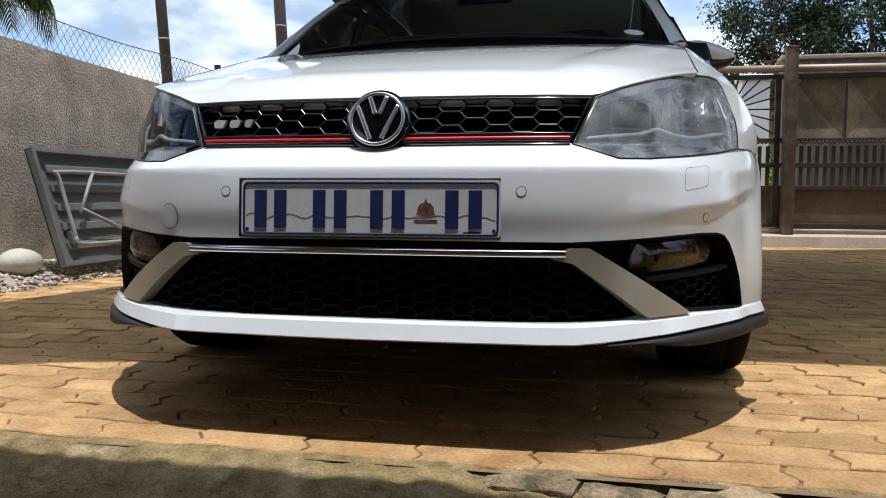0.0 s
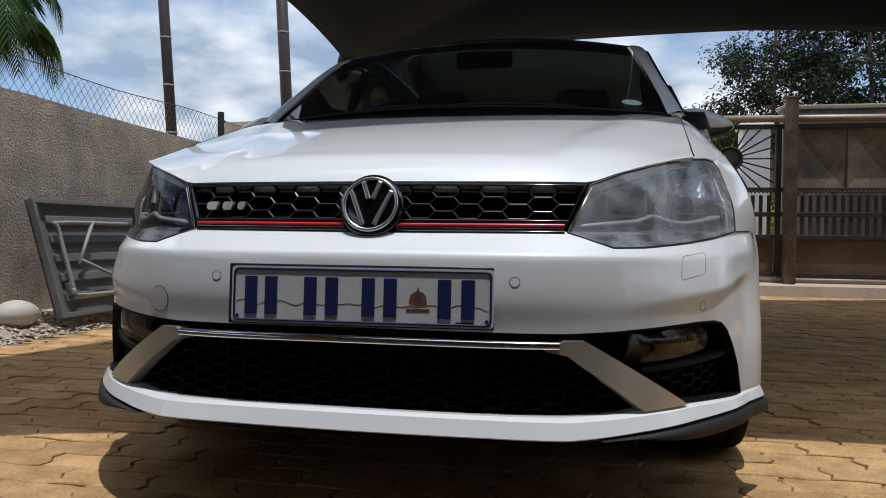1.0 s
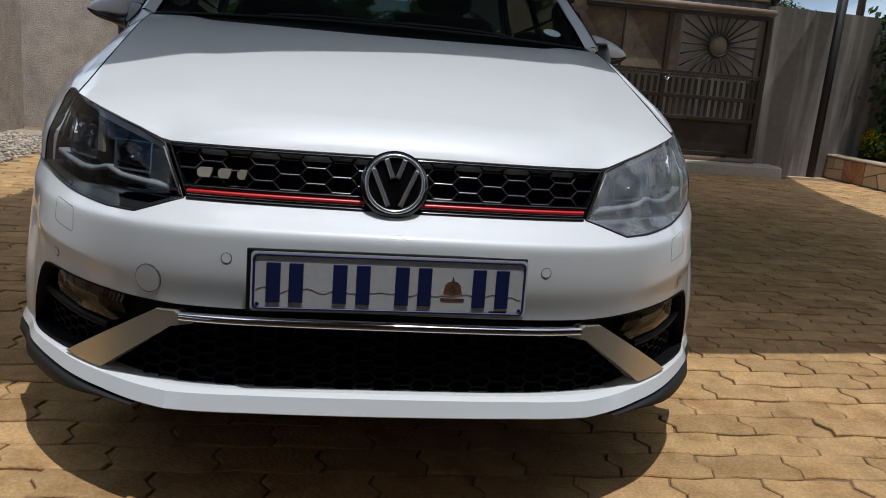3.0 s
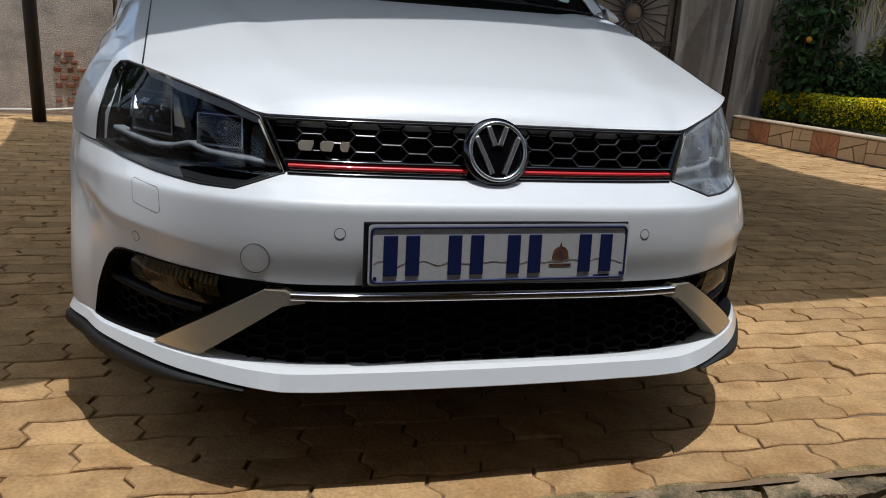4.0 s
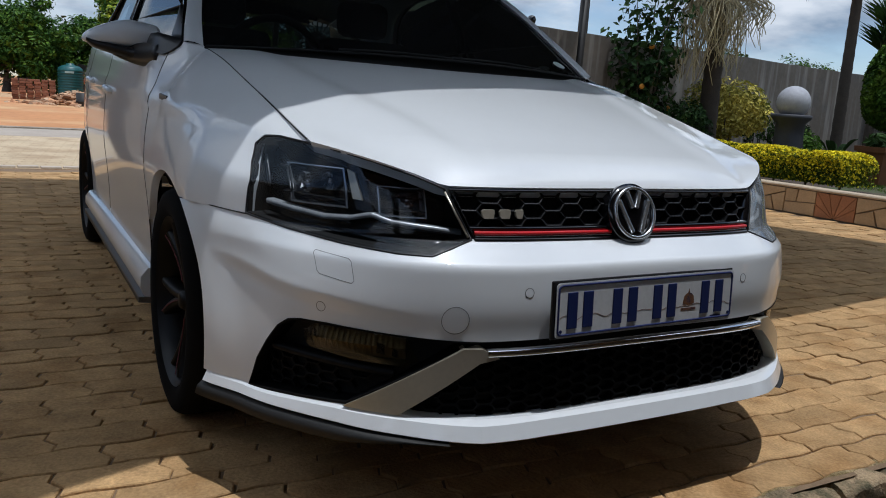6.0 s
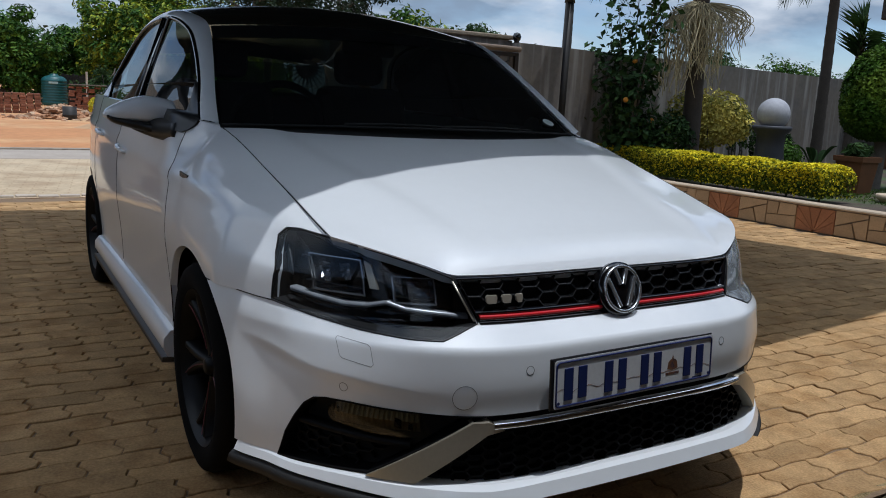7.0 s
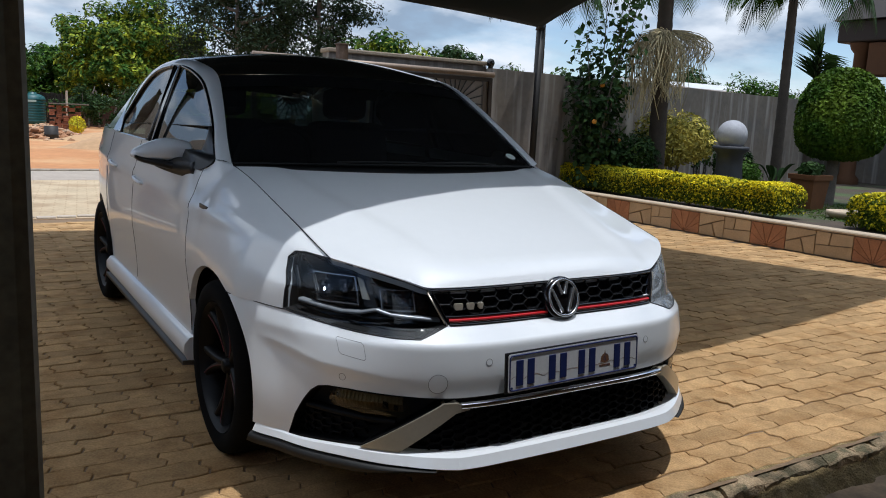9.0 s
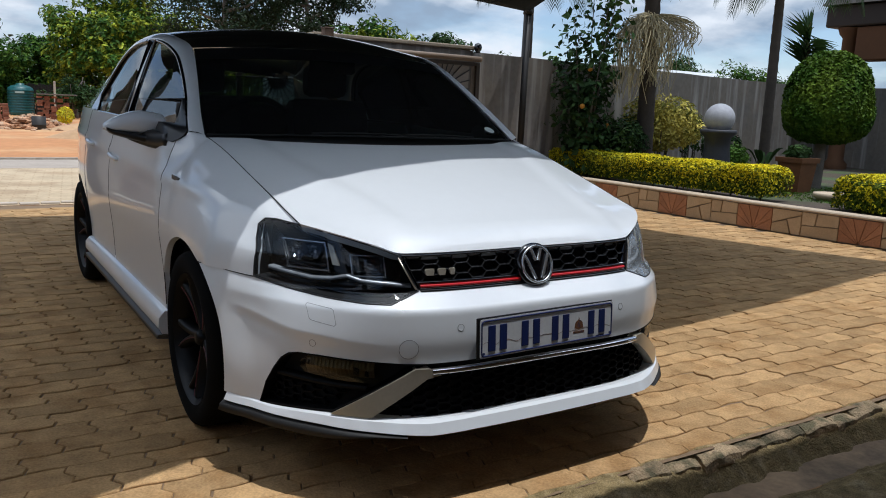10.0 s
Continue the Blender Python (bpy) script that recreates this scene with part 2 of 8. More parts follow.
def thing(name, label, category, at=(0, 0, 0), group="", kind=""):
    ob = new(name)
    ob.location = at
    ob.empty_display_size = 0.1
    return tagged(ob, label, category, group, kind)


def box(bm, c, s, bevel=0.0, turn=None, seg=2):
    m = Matrix.Translation(c) @ (turn.to_4x4() if turn is not None else Matrix()) @ Matrix.Diagonal((*s, 1))
    r = bmesh.ops.create_cube(bm, size=1, matrix=m)
    if bevel:
        es = list({e for v in r["verts"] for e in v.link_edges})
        bmesh.ops.bevel(bm, geom=es, offset=bevel, segments=seg, affect="EDGES", profile=0.5)
    return bm


def rod(bm, a, b, r1, r2=None, seg=12, caps=True):
    a, b = Vector(a), Vector(b)
    d = b - a
    q = d.to_track_quat("Z", "Y").to_matrix().to_4x4()
    bmesh.ops.create_cone(bm, cap_ends=caps, segments=seg, radius1=r1, radius2=r1 if r2 is None else r2, depth=d.length,
                          matrix=Matrix.Translation((a + b) / 2) @ q)
    return bm


def tube(bm, pts, r, seg=8, closed=False):
    """A round tube along a list of points; r is one radius or a function of 0..1."""
    pts = [Vector(p) for p in pts]
    n = len(pts)
    rings = []
    for i, p in enumerate(pts):
        a = pts[(i - 1) % n] if closed or i else p
        b = pts[(i + 1) % n] if closed or i < n - 1 else p
        q = (b - a).normalized().to_track_quat("Z", "Y").to_matrix()
        rr = r(i / max(1, n - 1)) if callable(r) else r
        rings.append([bm.verts.new(p + q @ Vector((rr * math.cos(k * math.tau / seg), rr * math.sin(k * math.tau / seg), 0))) for k in range(seg)])
    for i in range(n if closed else n - 1):
        A, B = rings[i], rings[(i + 1) % n]
        for k in range(seg):
            bm.faces.new((A[k], A[(k + 1) % seg], B[(k + 1) % seg], B[k]))
    if not closed:
        bm.faces.new(rings[0][::-1])
        bm.faces.new(rings[-1])
    return bm


def grid(bm, rows, flip=False):
    """Quads over a rectangular net of points (rows of equal length)."""
    vs = [[bm.verts.new(p) for p in row] for row in rows]
    for i in range(len(vs) - 1):
        for j in range(len(vs[0]) - 1):
            q = (vs[i][j], vs[i][j + 1], vs[i + 1][j + 1], vs[i + 1][j])
            bm.faces.new(q[::-1] if flip else q)
    return vs


def slab_poly(bm, outline, lo, hi, at=lambda u, v, w: (u, v, w)):
    """A prism over a plane outline between two levels, placed by at(u, v, level)."""
    a = [bm.verts.new(at(u, v, lo)) for u, v in outline]
    b = [bm.verts.new(at(u, v, hi)) for u, v in outline]
    bm.faces.new(a[::-1])
    bm.faces.new(b)
    for i in range(len(a)):
        j = (i + 1) % len(a)
        bm.faces.new((a[i], a[j], b[j], b[i]))
    return bm


def thicken(ob, t, offset=-1.0):
    m = ob.modifiers.new("thickness", "SOLIDIFY")
    m.thickness, m.offset = t, offset
    return ob


def curve(pts, n):
    """n points along a smooth line through pts (Catmull-Rom)."""
    p = [np.array(q, float) for q in pts]
    p = [2 * p[0] - p[1]] + p + [2 * p[-1] - p[-2]]
    out = []
    m = len(p) - 3
    for i in range(n):
        t = i / (n - 1) * m
        k = min(int(t), m - 1)
        t -= k
        a, b, c, d = p[k:k + 4]
        out.append(0.5 * (2 * b + (c - a) * t + (2 * a - 5 * b + 4 * c - d) * t * t + (3 * b - a - 3 * c + d) * t ** 3))
    return out

# ---- ground ----
bm = bmesh.new()
grid(bm, [[(x, y, -0.0062) for x in (-9, -3, 0, 3, 6, 12)] for y in (-0.12, 2, 4, 6.9)], flip=False)
tagged(part("ground_paving_bed", bm, JOINT), "sandy bed under the clay paving bricks", "ground", kind="structure")



def ground_z(y):
    return float(np.interp(y, (14, 35, 53, 75, 200, 1500), (-0.02, -0.1, -0.25, -1.0, -2.0, -4.0)))


bm = bmesh.new()
n = 60
rows = []
for i in range(n + 1):
    y = 6.9 + 9 * (i / n) if i <= 30 else 11.4 + (1500 - 11.4) * ((i - 30) / 30) ** 4
    rows.append([(x * (1 if y < 20 else 1 + (y - 20) * 0.06), y, ground_z(y) + (0.05 * noise.noise(Vector((x * 0.3, y * 0.3, 0))) if y > 16 else 0)) for x in np.linspace(-40, 40, 41)])
grid(bm, rows)
grid(bm, [[(x, y, -0.1) for x in (-400, -60, -12, 12, 60, 400)] for y in (-1500, -60, -9, -0.35)])
tagged(part("ground", bm, SOIL), "bare orange red soil beyond the road", "ground", kind="structure")

bm = bmesh.new()
box(bm, (1.0, 9.1, -0.02), (30, 4.3, 0.03))
tagged(part("apron_outside_gate", bm, APRON), "dusty brick apron between gate and road", "pavement", kind="structure")
bm = bmesh.new()
box(bm, (0, 12.2, -0.025), (90, 1.7, 0.03))
tagged(part("road", bm, TAR), "narrow worn dusty tar road", "road", kind="structure")
bm = bmesh.new()
box(bm, (0, 13.15, -0.01), (90, 0.2, 0.05), 0.01)
tagged(part("kerb_far", bm, CONCRETE), "low dusty concrete edge of the road", "kerb", kind="structure")

# concrete gutter and floor in front of the paving, under the house eave
bm = bmesh.new()
box(bm, (1, -0.37, -0.15), (20, 0.5, 0.1))
GUTTER = material("brown_gutter_concrete", (0.42, 0.28, 0.155), 0.75, vary=0.3, scale=5, bump=0.35, bump_scale=40, second=(0.24, 0.165, 0.095), second_scale=4)
tagged(part("gutter", bm, GUTTER), "smooth brown stained concrete gutter", "gutter", kind="structure")
bm = bmesh.new()
box(bm, (4.05, -3.6, -0.06), (13.9, 5.3, 0.12), 0.01)
PORCH = material("dark_red_porch_floor", (0.12, 0.075, 0.05), 0.7, vary=0.25, scale=3, bump=0.2, second=(0.085, 0.055, 0.04), second_scale=2)
tagged(part("floor_porch", bm, PORCH), "dark polished porch floor under the house eave", "floor", kind="structure")

# ---- walls ----
def wall_strip(name, a, b, za, zb, thick, mat, label, z0=-0.1):
    """An upright wall from a to b, with its own top heights at both ends."""
    a, b = Vector((*a, 0)), Vector((*b, 0))
    d = (b - a).normalized()
    nrm = Vector((-d.y, d.x, 0)) * thick
    bm = bmesh.new()
    k = max(2, int((b - a).length / 0.25))
    f, g = [], []
    for i in range(k + 1):
        p = a.lerp(b, i / k)
        z = za + (zb - za) * i / k + 0.012 * noise.noise(p * 1.7)
        f.append([p + Vector((0, 0, z0)), p + Vector((0, 0, z))])
        g.append([p + nrm + Vector((0, 0, z0)), p + nrm + Vector((0, 0, z))])
    for i in range(k):
        for q in ((f[i][0], f[i + 1][0], f[i + 1][1], f[i][1]), (g[i + 1][0], g[i][0], g[i][1], g[i + 1][1]), (f[i][1], f[i + 1][1], g[i + 1][1], g[i][1])):
            bm.faces.new([bm.verts.new(v) for v in q])
    for e in (0, k):
        bm.faces.new([bm.verts.new(v) for v in (f[e][0], f[e][1], g[e][1], g[e][0])])
    bmesh.ops.remove_doubles(bm, verts=bm.verts[:], dist=1e-4)
    bmesh.ops.recalc_face_normals(bm, faces=bm.faces[:])
    return tagged(part(name, bm, mat), label, "wall", kind="structure")


wall_strip("wall_west", (-2.88, -6), (-2.88, 5.96), 1.55, 1.3, 0.22, PLASTER, "rough-cast beige plaster boundary wall beside the drive")
wall_strip("wall_gate_pier", (-3.9, 6.95), (-1.52, 6.95), 1.83, 1.83, 0.22, PLASTER, "short rough plaster wall beside the gate opening, plaster broken to brick")
wall_strip("wall_behind_gate", (2.25, 7.15), (4.5, 7.15), 1.9, 1.86, 0.2, GREY_PLASTER, "grey plastered wall behind the sliding gate")
wall_strip("wall_north_east", (4.5, 6.98), (14.5, 8.4), 1.83, 1.83, 0.2, GREY_PLASTER, "streaked grey plaster garden wall")
wall_strip("wall_east", (14.5, 8.4), (12.5, -6), 1.83, 1.83, 0.2, GREY_PLASTER, "plain plaster wall closing the garden")

# ---- house eave and wall behind the camera ----
bm = bmesh.new()
box(bm, (4.05, -4.29, 2.62), (13.9, 7.6, 0.16), 0.01)
EAVE = material("brown_eave_board", (0.17, 0.125, 0.085), 0.7, vary=0.2, scale=2, bump=0.1)
HOUSE_WALL = material("ochre_house_plaster", (0.30, 0.19, 0.11), 0.85, vary=0.12, scale=3, bump=0.3)
tagged(part("ceiling_eave", bm, EAVE), "flat brown timber eave of the house", "roof", kind="structure")
bm = bmesh.new()
box(bm, (4.05, -6.0, 1.2), (13.9, 0.2, 2.7))
tagged(part("wall_house", bm, HOUSE_WALL), "plain ochre plaster house wall", "wall", kind="structure")

post = thing("eave_post", "dark green brown steel post at the house eave", "post", (-1.545, -1.09, 0))
bm = bmesh.new()
box(bm, (0, 0, 1.28), (0.1, 0.1, 2.52), 0.012)
part("shaft", bm, POST_PAINT, post)
bm = bmesh.new()
box(bm, (0, 0, 0.01), (0.18, 0.18, 0.02), 0.004)
part("base_plate", bm, DARK_STEEL, post)

# ---- shade-net carport ----
carport = thing("carport", "black shade-net carport stretched between dark steel poles", "carport")
COR = [Vector((-2.5, -0.28, 2.32)), Vector((5.3, 1.2, 2.7)), Vector((5.33, 7.1, 2.43)), Vector((-2.07, 6.0, 2.28))]
FRONT = ((-2.5, -1.5, -0.6, 0.0, 0.35, 0.8, 1.6, 2.7, 3.6, 5.3), (-0.28, 0.0, 0.31, 0.52, 0.60, 0.645, 0.67, 0.79, 0.94, 1.2))
PEAK = Vector((1.6, 3.4, 3.1))
bm = bmesh.new()
N = 20
for e in range(4):
    a, b = COR[e], COR[(e + 1) % 4]
    mid_in = (PEAK - (a + b) / 2)
    mid_in.z = 0
    sag = (0.16, 0.9, 0.8, 0.58)[e]
    drop = (0.1, -0.1, 0.0, 0.1)[e]
    rows = []
    for j in range(N + 1):
        t = j / N
        if e == 0:
            fx = a.x + (b.x - a.x) * t
            edge = Vector((fx, float(np.interp(fx, FRONT[0], FRONT[1])), a.z + (b.z - a.z) * t - 0.06 * math.sin(math.pi * t)))
        else:
            edge = a.lerp(b, t) + mid_in.normalized() * sag * 4 * t * (1 - t) * (1 - 0.3 * abs(2 * t - 1)) - Vector((0, 0, drop)) * 4 * t * (1 - t)
        rows.append([edge.lerp(PEAK, s) - Vector((0, 0, 0.25 * math.sin(math.pi * s) * (1 - s))) for s in np.linspace(0, 1, 12)])
    grid(bm, rows)
bmesh.ops.remove_doubles(bm, verts=bm.verts[:], dist=1e-3)
smooth(bm)
thicken(part("net", bm, NET, carport, "black shade net with scalloped edges"), 0.004)
for c, base in zip(COR, ((-2.5, -0.28), (5.3, 1.2), (5.3, 7.1), (-2.03, 6.1))):
    bm = bmesh.new()
    rod(bm, (base[0], base[1], -0.02), c + Vector((0, 0, 0.02)), 0.055, seg=16)
    rod(bm, c - Vector((0, 0, 0.03)), c + Vector((0, 0, 0.06)), 0.07, 0.05, seg=16)
    smooth(bm)
    part("pole", bm, DARK_STEEL, carport)
bm = bmesh.new()
for k in (0, 2):
    rod(bm, COR[k], PEAK + (COR[k] - PEAK) * 0.02, 0.03, seg=10)
part("ridge_tube", bm, DARK_STEEL, carport)

# ---- the car: shape functions ----
W0, B0, NP = 0.82, 0.61, 4.5


def table(tab, t):
    return float(np.interp(t, [a for a, b in tab], [b for a, b in tab]))


def step(a, b, t):
    t = min(1.0, max(0.0, (t - a) / (b - a)))
    return t * t * (3 - 2 * t)


PROFILE = curve(((0.12, 0.0), (0.20, -0.016), (0.24, -0.012), (0.38, 0.004), (0.46, 0.002), (0.52, 0.008), (0.541, 0.0125), (0.548, 0.019), (0.561, 0.037), (0.576, 0.057), (0.587, 0.072), (0.60, 0.078), (0.66, 0.098), (0.70, 0.118), (0.78, 0.17)), 140)
PZ, PY = [p[0] for p in PROFILE], [p[1] for p in PROFILE]
R_TAB = np.linspace(0, 1.0, 400)
X_TAB, Y_TAB = W0 * R_TAB, B0 * R_TAB ** NP
S_TAB = np.concatenate([[0], np.cumsum(np.hypot(np.diff(X_TAB), np.diff(Y_TAB)))])
END_R = float(np.interp(1.105, S_TAB, R_TAB))


ARCH_F, ARCH_R, ARCH_RAD = 0.862, 3.315, 0.335


def arch_front(z):
    """Where the front rim of the front wheel arch lies at a height."""
    return ARCH_F - 0.385 * math.sqrt(max(0.02, 1 - ((min(z, 0.60) - 0.285) / 0.345) ** 2))


def fascia(s, z, out=0.0):
    """A point of the nose: s metres round from the middle, z high, out metres proud of the skin."""
    sg = -1 if s < 0 else 1
    a = abs(s)
    r = float(np.interp(a, S_TAB, R_TAB))
    x, y = W0 * r, B0 * r ** NP
    y += float(np.interp(z, PZ, PY)) * (1 - 0.75 * r ** 4) + 0.6 * max(0.0, z - 0.665) * step(0.70, 0.90, r)
    # pressed crease that fades in towards the wheel
    ridge = 0.452 + 0.02 * step(0.5, 0.75, a) + 0.034 * step(0.72, 1.02, a)
    over = (z - ridge) / (0.034 if z < ridge else 0.12)
    seam = step(0.40, 0.58, z)
    out += 0.020 * step(0.90, 1.03, a) * seam + 0.012 * step(0.95, 1.10, a) * (1 - seam)
    out += 0.008 * step(0.46, 0.80, a) * (1 - step(0.92, 1.06, a)) * (step(-1.0, 0.25, over) / step(-1.0, 0.25, 0.0) if z < ridge else max(0.0, 1 - over) ** 1.25)
    out += (0.019 * step(0.50, 0.78, a) - 0.010 * step(0.82, 1.0, a)) * (1 - step(0.44, 0.64, z)) + 0.018 * step(0.72, 1.0, a) * step(0.44, 0.64, z) * (1 - step(0.62, 0.74, z))
    # the rear end leans with the rim of the wheel arch
    y += step(0.90 - 0.2 * (1 - step(0.44, 0.56, z)), 1.105, a) * (arch_front(z) - B0 * END_R ** NP - float(np.interp(z, PZ, PY)) * (1 - 0.75 * END_R ** 4)) * min(1.0, max(0.0, (0.70 - z) / 0.08))
    nx, ny = B0 * NP / W0 * r ** (NP - 1), -1.0
    k = math.hypot(nx, ny)
    return Vector((sg * (x + out * nx / k), y + out * ny / k, z))


HOOD = curve(((0.0, 0.676), (0.006, 0.686), (0.018, 0.7005), (0.036, 0.7185), (0.056, 0.7355), (0.082, 0.7495), (0.13, 0.7665), (0.25, 0.802), (0.42, 0.847), (0.62, 0.895), (0.83, 0.943), (1.0, 0.972)), 110)
HY, HZ = [p[0] for p in HOOD], [p[1] for p in HOOD]


def deck_z(x, y):
    """Height of the bonnet over the plan, with its crown and two soft creases."""
    z = float(np.interp(y - 0.105, HY, HZ))
    a = abs(x)
    z -= 0.055 * (a / 0.66) ** 2.6 * max(0.3, 1 - 0.65 * y)
    ridge = 0.40 + 0.16 * step(0.2, 1.0, y)
    z += 0.006 * (step(ridge - 0.07, ridge, a)) * (1 - step(ridge, ridge + 0.16, a))
    return z


def hood_front(x):
    return 0.105 + B0 * (abs(x) / W0) ** NP


def hood_edge(y):
    return 0.653 + 0.032 * (y - 0.33) / 0.75


SIDE_Y = Y_TAB + 0.078 * (1 - 0.75 * R_TAB ** 4)


def side_x(y):
    """Half width of the body in plan, from the nose backwards."""
    if y < SIDE_Y[-1]:
        return float(np.interp(y, SIDE_Y, X_TAB)) + 0.018 * step(0.25, 0.5, y)
    if y < 2.9:
        return 0.838 + 0.001 * math.sin(min(1, (y - SIDE_Y[-1]) / 0.7) * math.pi / 2)
    return 0.839 - 0.11 * ((y - 2.9) / 1.05) ** 2.4


def body_side(y, a):
    """Side of the body at y: a from 0 (top edge) over 0.6 (waist) to 1 (sill)."""
    xs = side_x(y)
    if y < 1.085:
        ex, ez = hood_edge(y), deck_z(hood_edge(y), y)
    else:
        t = step(1.085, 1.31, y)
        ex, ez = 0.685 + 0.098 * t, 0.951 + (0.039 + 0.012 * (y - 1.085)) * t
        if y > 3.2:
            ex -= 0.1 * ((y - 3.2) / 0.75) ** 2
    if a < 0.6:
        t = a / 0.6
        p0, p3 = np.array((ex, ez)), np.array((xs, 0.60))
        slope = 1 - step(1.0, 1.3, y)
        p1 = np.array((ex + 0.07 * slope + 0.02 * (1 - slope), ez - 0.022 * slope - 0.06 * (1 - slope)))
        p2 = np.array((xs + 0.004, 0.60 + 0.55 * (ez - 0.60)))
        q = (1 - t) ** 3 * p0 + 3 * t * (1 - t) ** 2 * p1 + 3 * t * t * (1 - t) * p2 + t ** 3 * p3
        x, z = q
        # shoulder crease along the doors
        zc = 0.80 + 0.03 * (y - 1.1)
        x += 0.009 * step(0.62, 0.9, y) * step(zc - 0.035, zc, z) * (1 - step(zc, zc + 0.05, z))
        return x, z
    t = (a - 0.6) / 0.4
    z = 0.60 - 0.37 * t
    x = xs - 0.012 * math.sin(t * math.pi) - 0.022 * t * t
    return x, z


def inside(poly, u, v):
    hit_in = False
    for (a, b), (c, d) in zip(poly, poly[1:] + poly[:1]):
        if (b > v) != (d > v) and u < (c - a) * (v - b) / (d - b) + a:
            hit_in = not hit_in
    return hit_in


LAMP = [(0.396, 0.588), (0.441, 0.683), (0.50, 0.705), (0.58, 0.726), (0.65, 0.740), (0.722, 0.751), (0.79, 0.757), (0.835, 0.755), (0.872, 0.738),
        (0.895, 0.70), (0.908, 0.65), (0.914, 0.595), (0.80, 0.580), (0.67, 0.568), (0.56, 0.560), (0.49, 0.559)]
GRILLE = [(-0.01, 0.585), (-0.01, 0.686), (0.436, 0.684), (0.390, 0.587)]
FOG = [(0.397, 0.398), (0.50, 0.402), (0.63, 0.409), (0.70, 0.412), (0.765, 0.411), (0.80, 0.405), (0.83, 0.388), (0.867, 0.353), (0.907, 0.308), (0.94, 0.243), (0.86, 0.246), (0.662, 0.255), (0.432, 0.386)]
BLADE = [(0.36, 0.366), (0.395, 0.386), (0.432, 0.386), (0.662, 0.255), (0.555, 0.251), (0.40, 0.358)]
STRIP = [(-0.01, 0.366), (-0.01, 0.399), (0.397, 0.398), (0.432, 0.386), (0.395, 0.386), (0.36, 0.366)]
INTAKE = [(-0.01, 0.238), (-0.01, 0.366), (0.36, 0.366), (0.40, 0.358), (0.555, 0.251), (0.50, 0.245), (0.43, 0.240), (0.36, 0.238)]
SHUT = [(0.914, 0.595), (1.0, 0.597), (1.16, 0.592)]
REGIONS = {"lamp": LAMP, "grille": GRILLE, "fog": FOG, "blade": BLADE, "strip": STRIP, "intake": INTAKE}


def split_nose():
    """The nose unrolled into a flat net, cut along the outline of every opening and sorted into regions."""
    bm = bmesh.new()
    us, vs = np.linspace(0, 1.105, 96), np.linspace(0.225, 0.775, 111)
    grid(bm, [[(u, v, 0) for u in us] for v in vs])
    lines = [(p, q) for poly in REGIONS.values() for p, q in zip(poly, poly[1:] + poly[:1])] + list(zip(SHUT, SHUT[1:])) + [((-0.01, 0.242), (1.2, 0.242))]
    for (a, b), (c, d) in lines:
        lo, hi, bl, bh = min(a, c) - 0.001, max(a, c) + 0.001, min(b, d) - 0.001, max(b, d) + 0.001
        near = [f for f in bm.faces if max(v.co.x for v in f.verts) >= lo and min(v.co.x for v in f.verts) <= hi and max(v.co.y for v in f.verts) >= bl and min(v.co.y for v in f.verts) <= bh]
        geom = list({e for f in near for e in f.edges}) + list({v for f in near for v in f.verts}) + near
        nrm = Vector((d - b, a - c, 0)).normalized()
        bmesh.ops.bisect_plane(bm, geom=geom, dist=1e-5, plane_co=(a, b, 0), plane_no=nrm)
    out = {}
    for f in bm.faces:
        c = f.calc_center_median()
        kind = next((k for k, poly in REGIONS.items() if inside(poly, c.x, c.y)), None)
        if kind is None:
            top = table(SHUT, c.x) if c.x > 0.9 else 0.60
            kind = "bumper" if c.y < top and c.y > 0.242 and not (c.x < 0.44 and c.y > 0.588) else ("fender" if c.x > 0.89 and c.y > top and c.y < 0.74 else "rest")
        out.setdefault(kind, []).append([(v.co.x, v.co.y) for v in f.verts])
    bm.free()
    return out


NOSE = split_nose()


def nose_mesh(kind, sides=(-1, 1), out=0.0, depth=0.02, skip_mid=True):
    """A region of the nose as a panel with folded-in edges."""
    bm = bmesh.new()
    for sg in sides:
        made, count = {}, {}
        for poly in NOSE[kind]:
            key = [(round(u, 5), round(v, 5)) for u, v in poly]
            vs = []
            for k in key:
                if k not in made:
                    made[k] = bm.verts.new(fascia(sg * max(k[0], 1e-6), k[1], out))
                vs.append(made[k])
            if sg < 0:
                vs.reverse()
            try:
                bm.faces.new(vs).smooth = True
            except ValueError:
                pass
            for a, b in zip(key, key[1:] + key[:1]):
                e = (min(a, b), max(a, b))
                count[e] = count.get(e, 0) + 1
        if depth:
            inner = {}
            for (a, b), c in count.items():
                if c == 1 and not (skip_mid and a[0] < 1e-4 and b[0] < 1e-4):
                    for k in (a, b):
                        if k not in inner:
                            inner[k] = (bm.verts.new(fascia(sg * max(k[0], 1e-6), k[1], out)), bm.verts.new(fascia(sg * max(k[0], 1e-6), k[1], out - depth)))
                    q = (inner[a][0], inner[b][0], inner[b][1], inner[a][1])
                    bm.faces.new(q).smooth = True
    if len(sides) == 2:
        mid = [v for v in bm.verts if abs(v.co.x) < 1e-5]
        bmesh.ops.remove_doubles(bm, verts=mid, dist=1e-5)
    return bm


def ring_on_nose(bm, s, z, r, out, width=0.0025, seg=28, squash=1.0):
    """A thin round groove or rim lying on the nose."""
    pts = [fascia(s + r * squash * math.cos(k * math.tau / seg), z + r * math.sin(k * math.tau / seg), out) for k in range(seg)]
    return tube(bm, pts, width / 2, 6, closed=True)


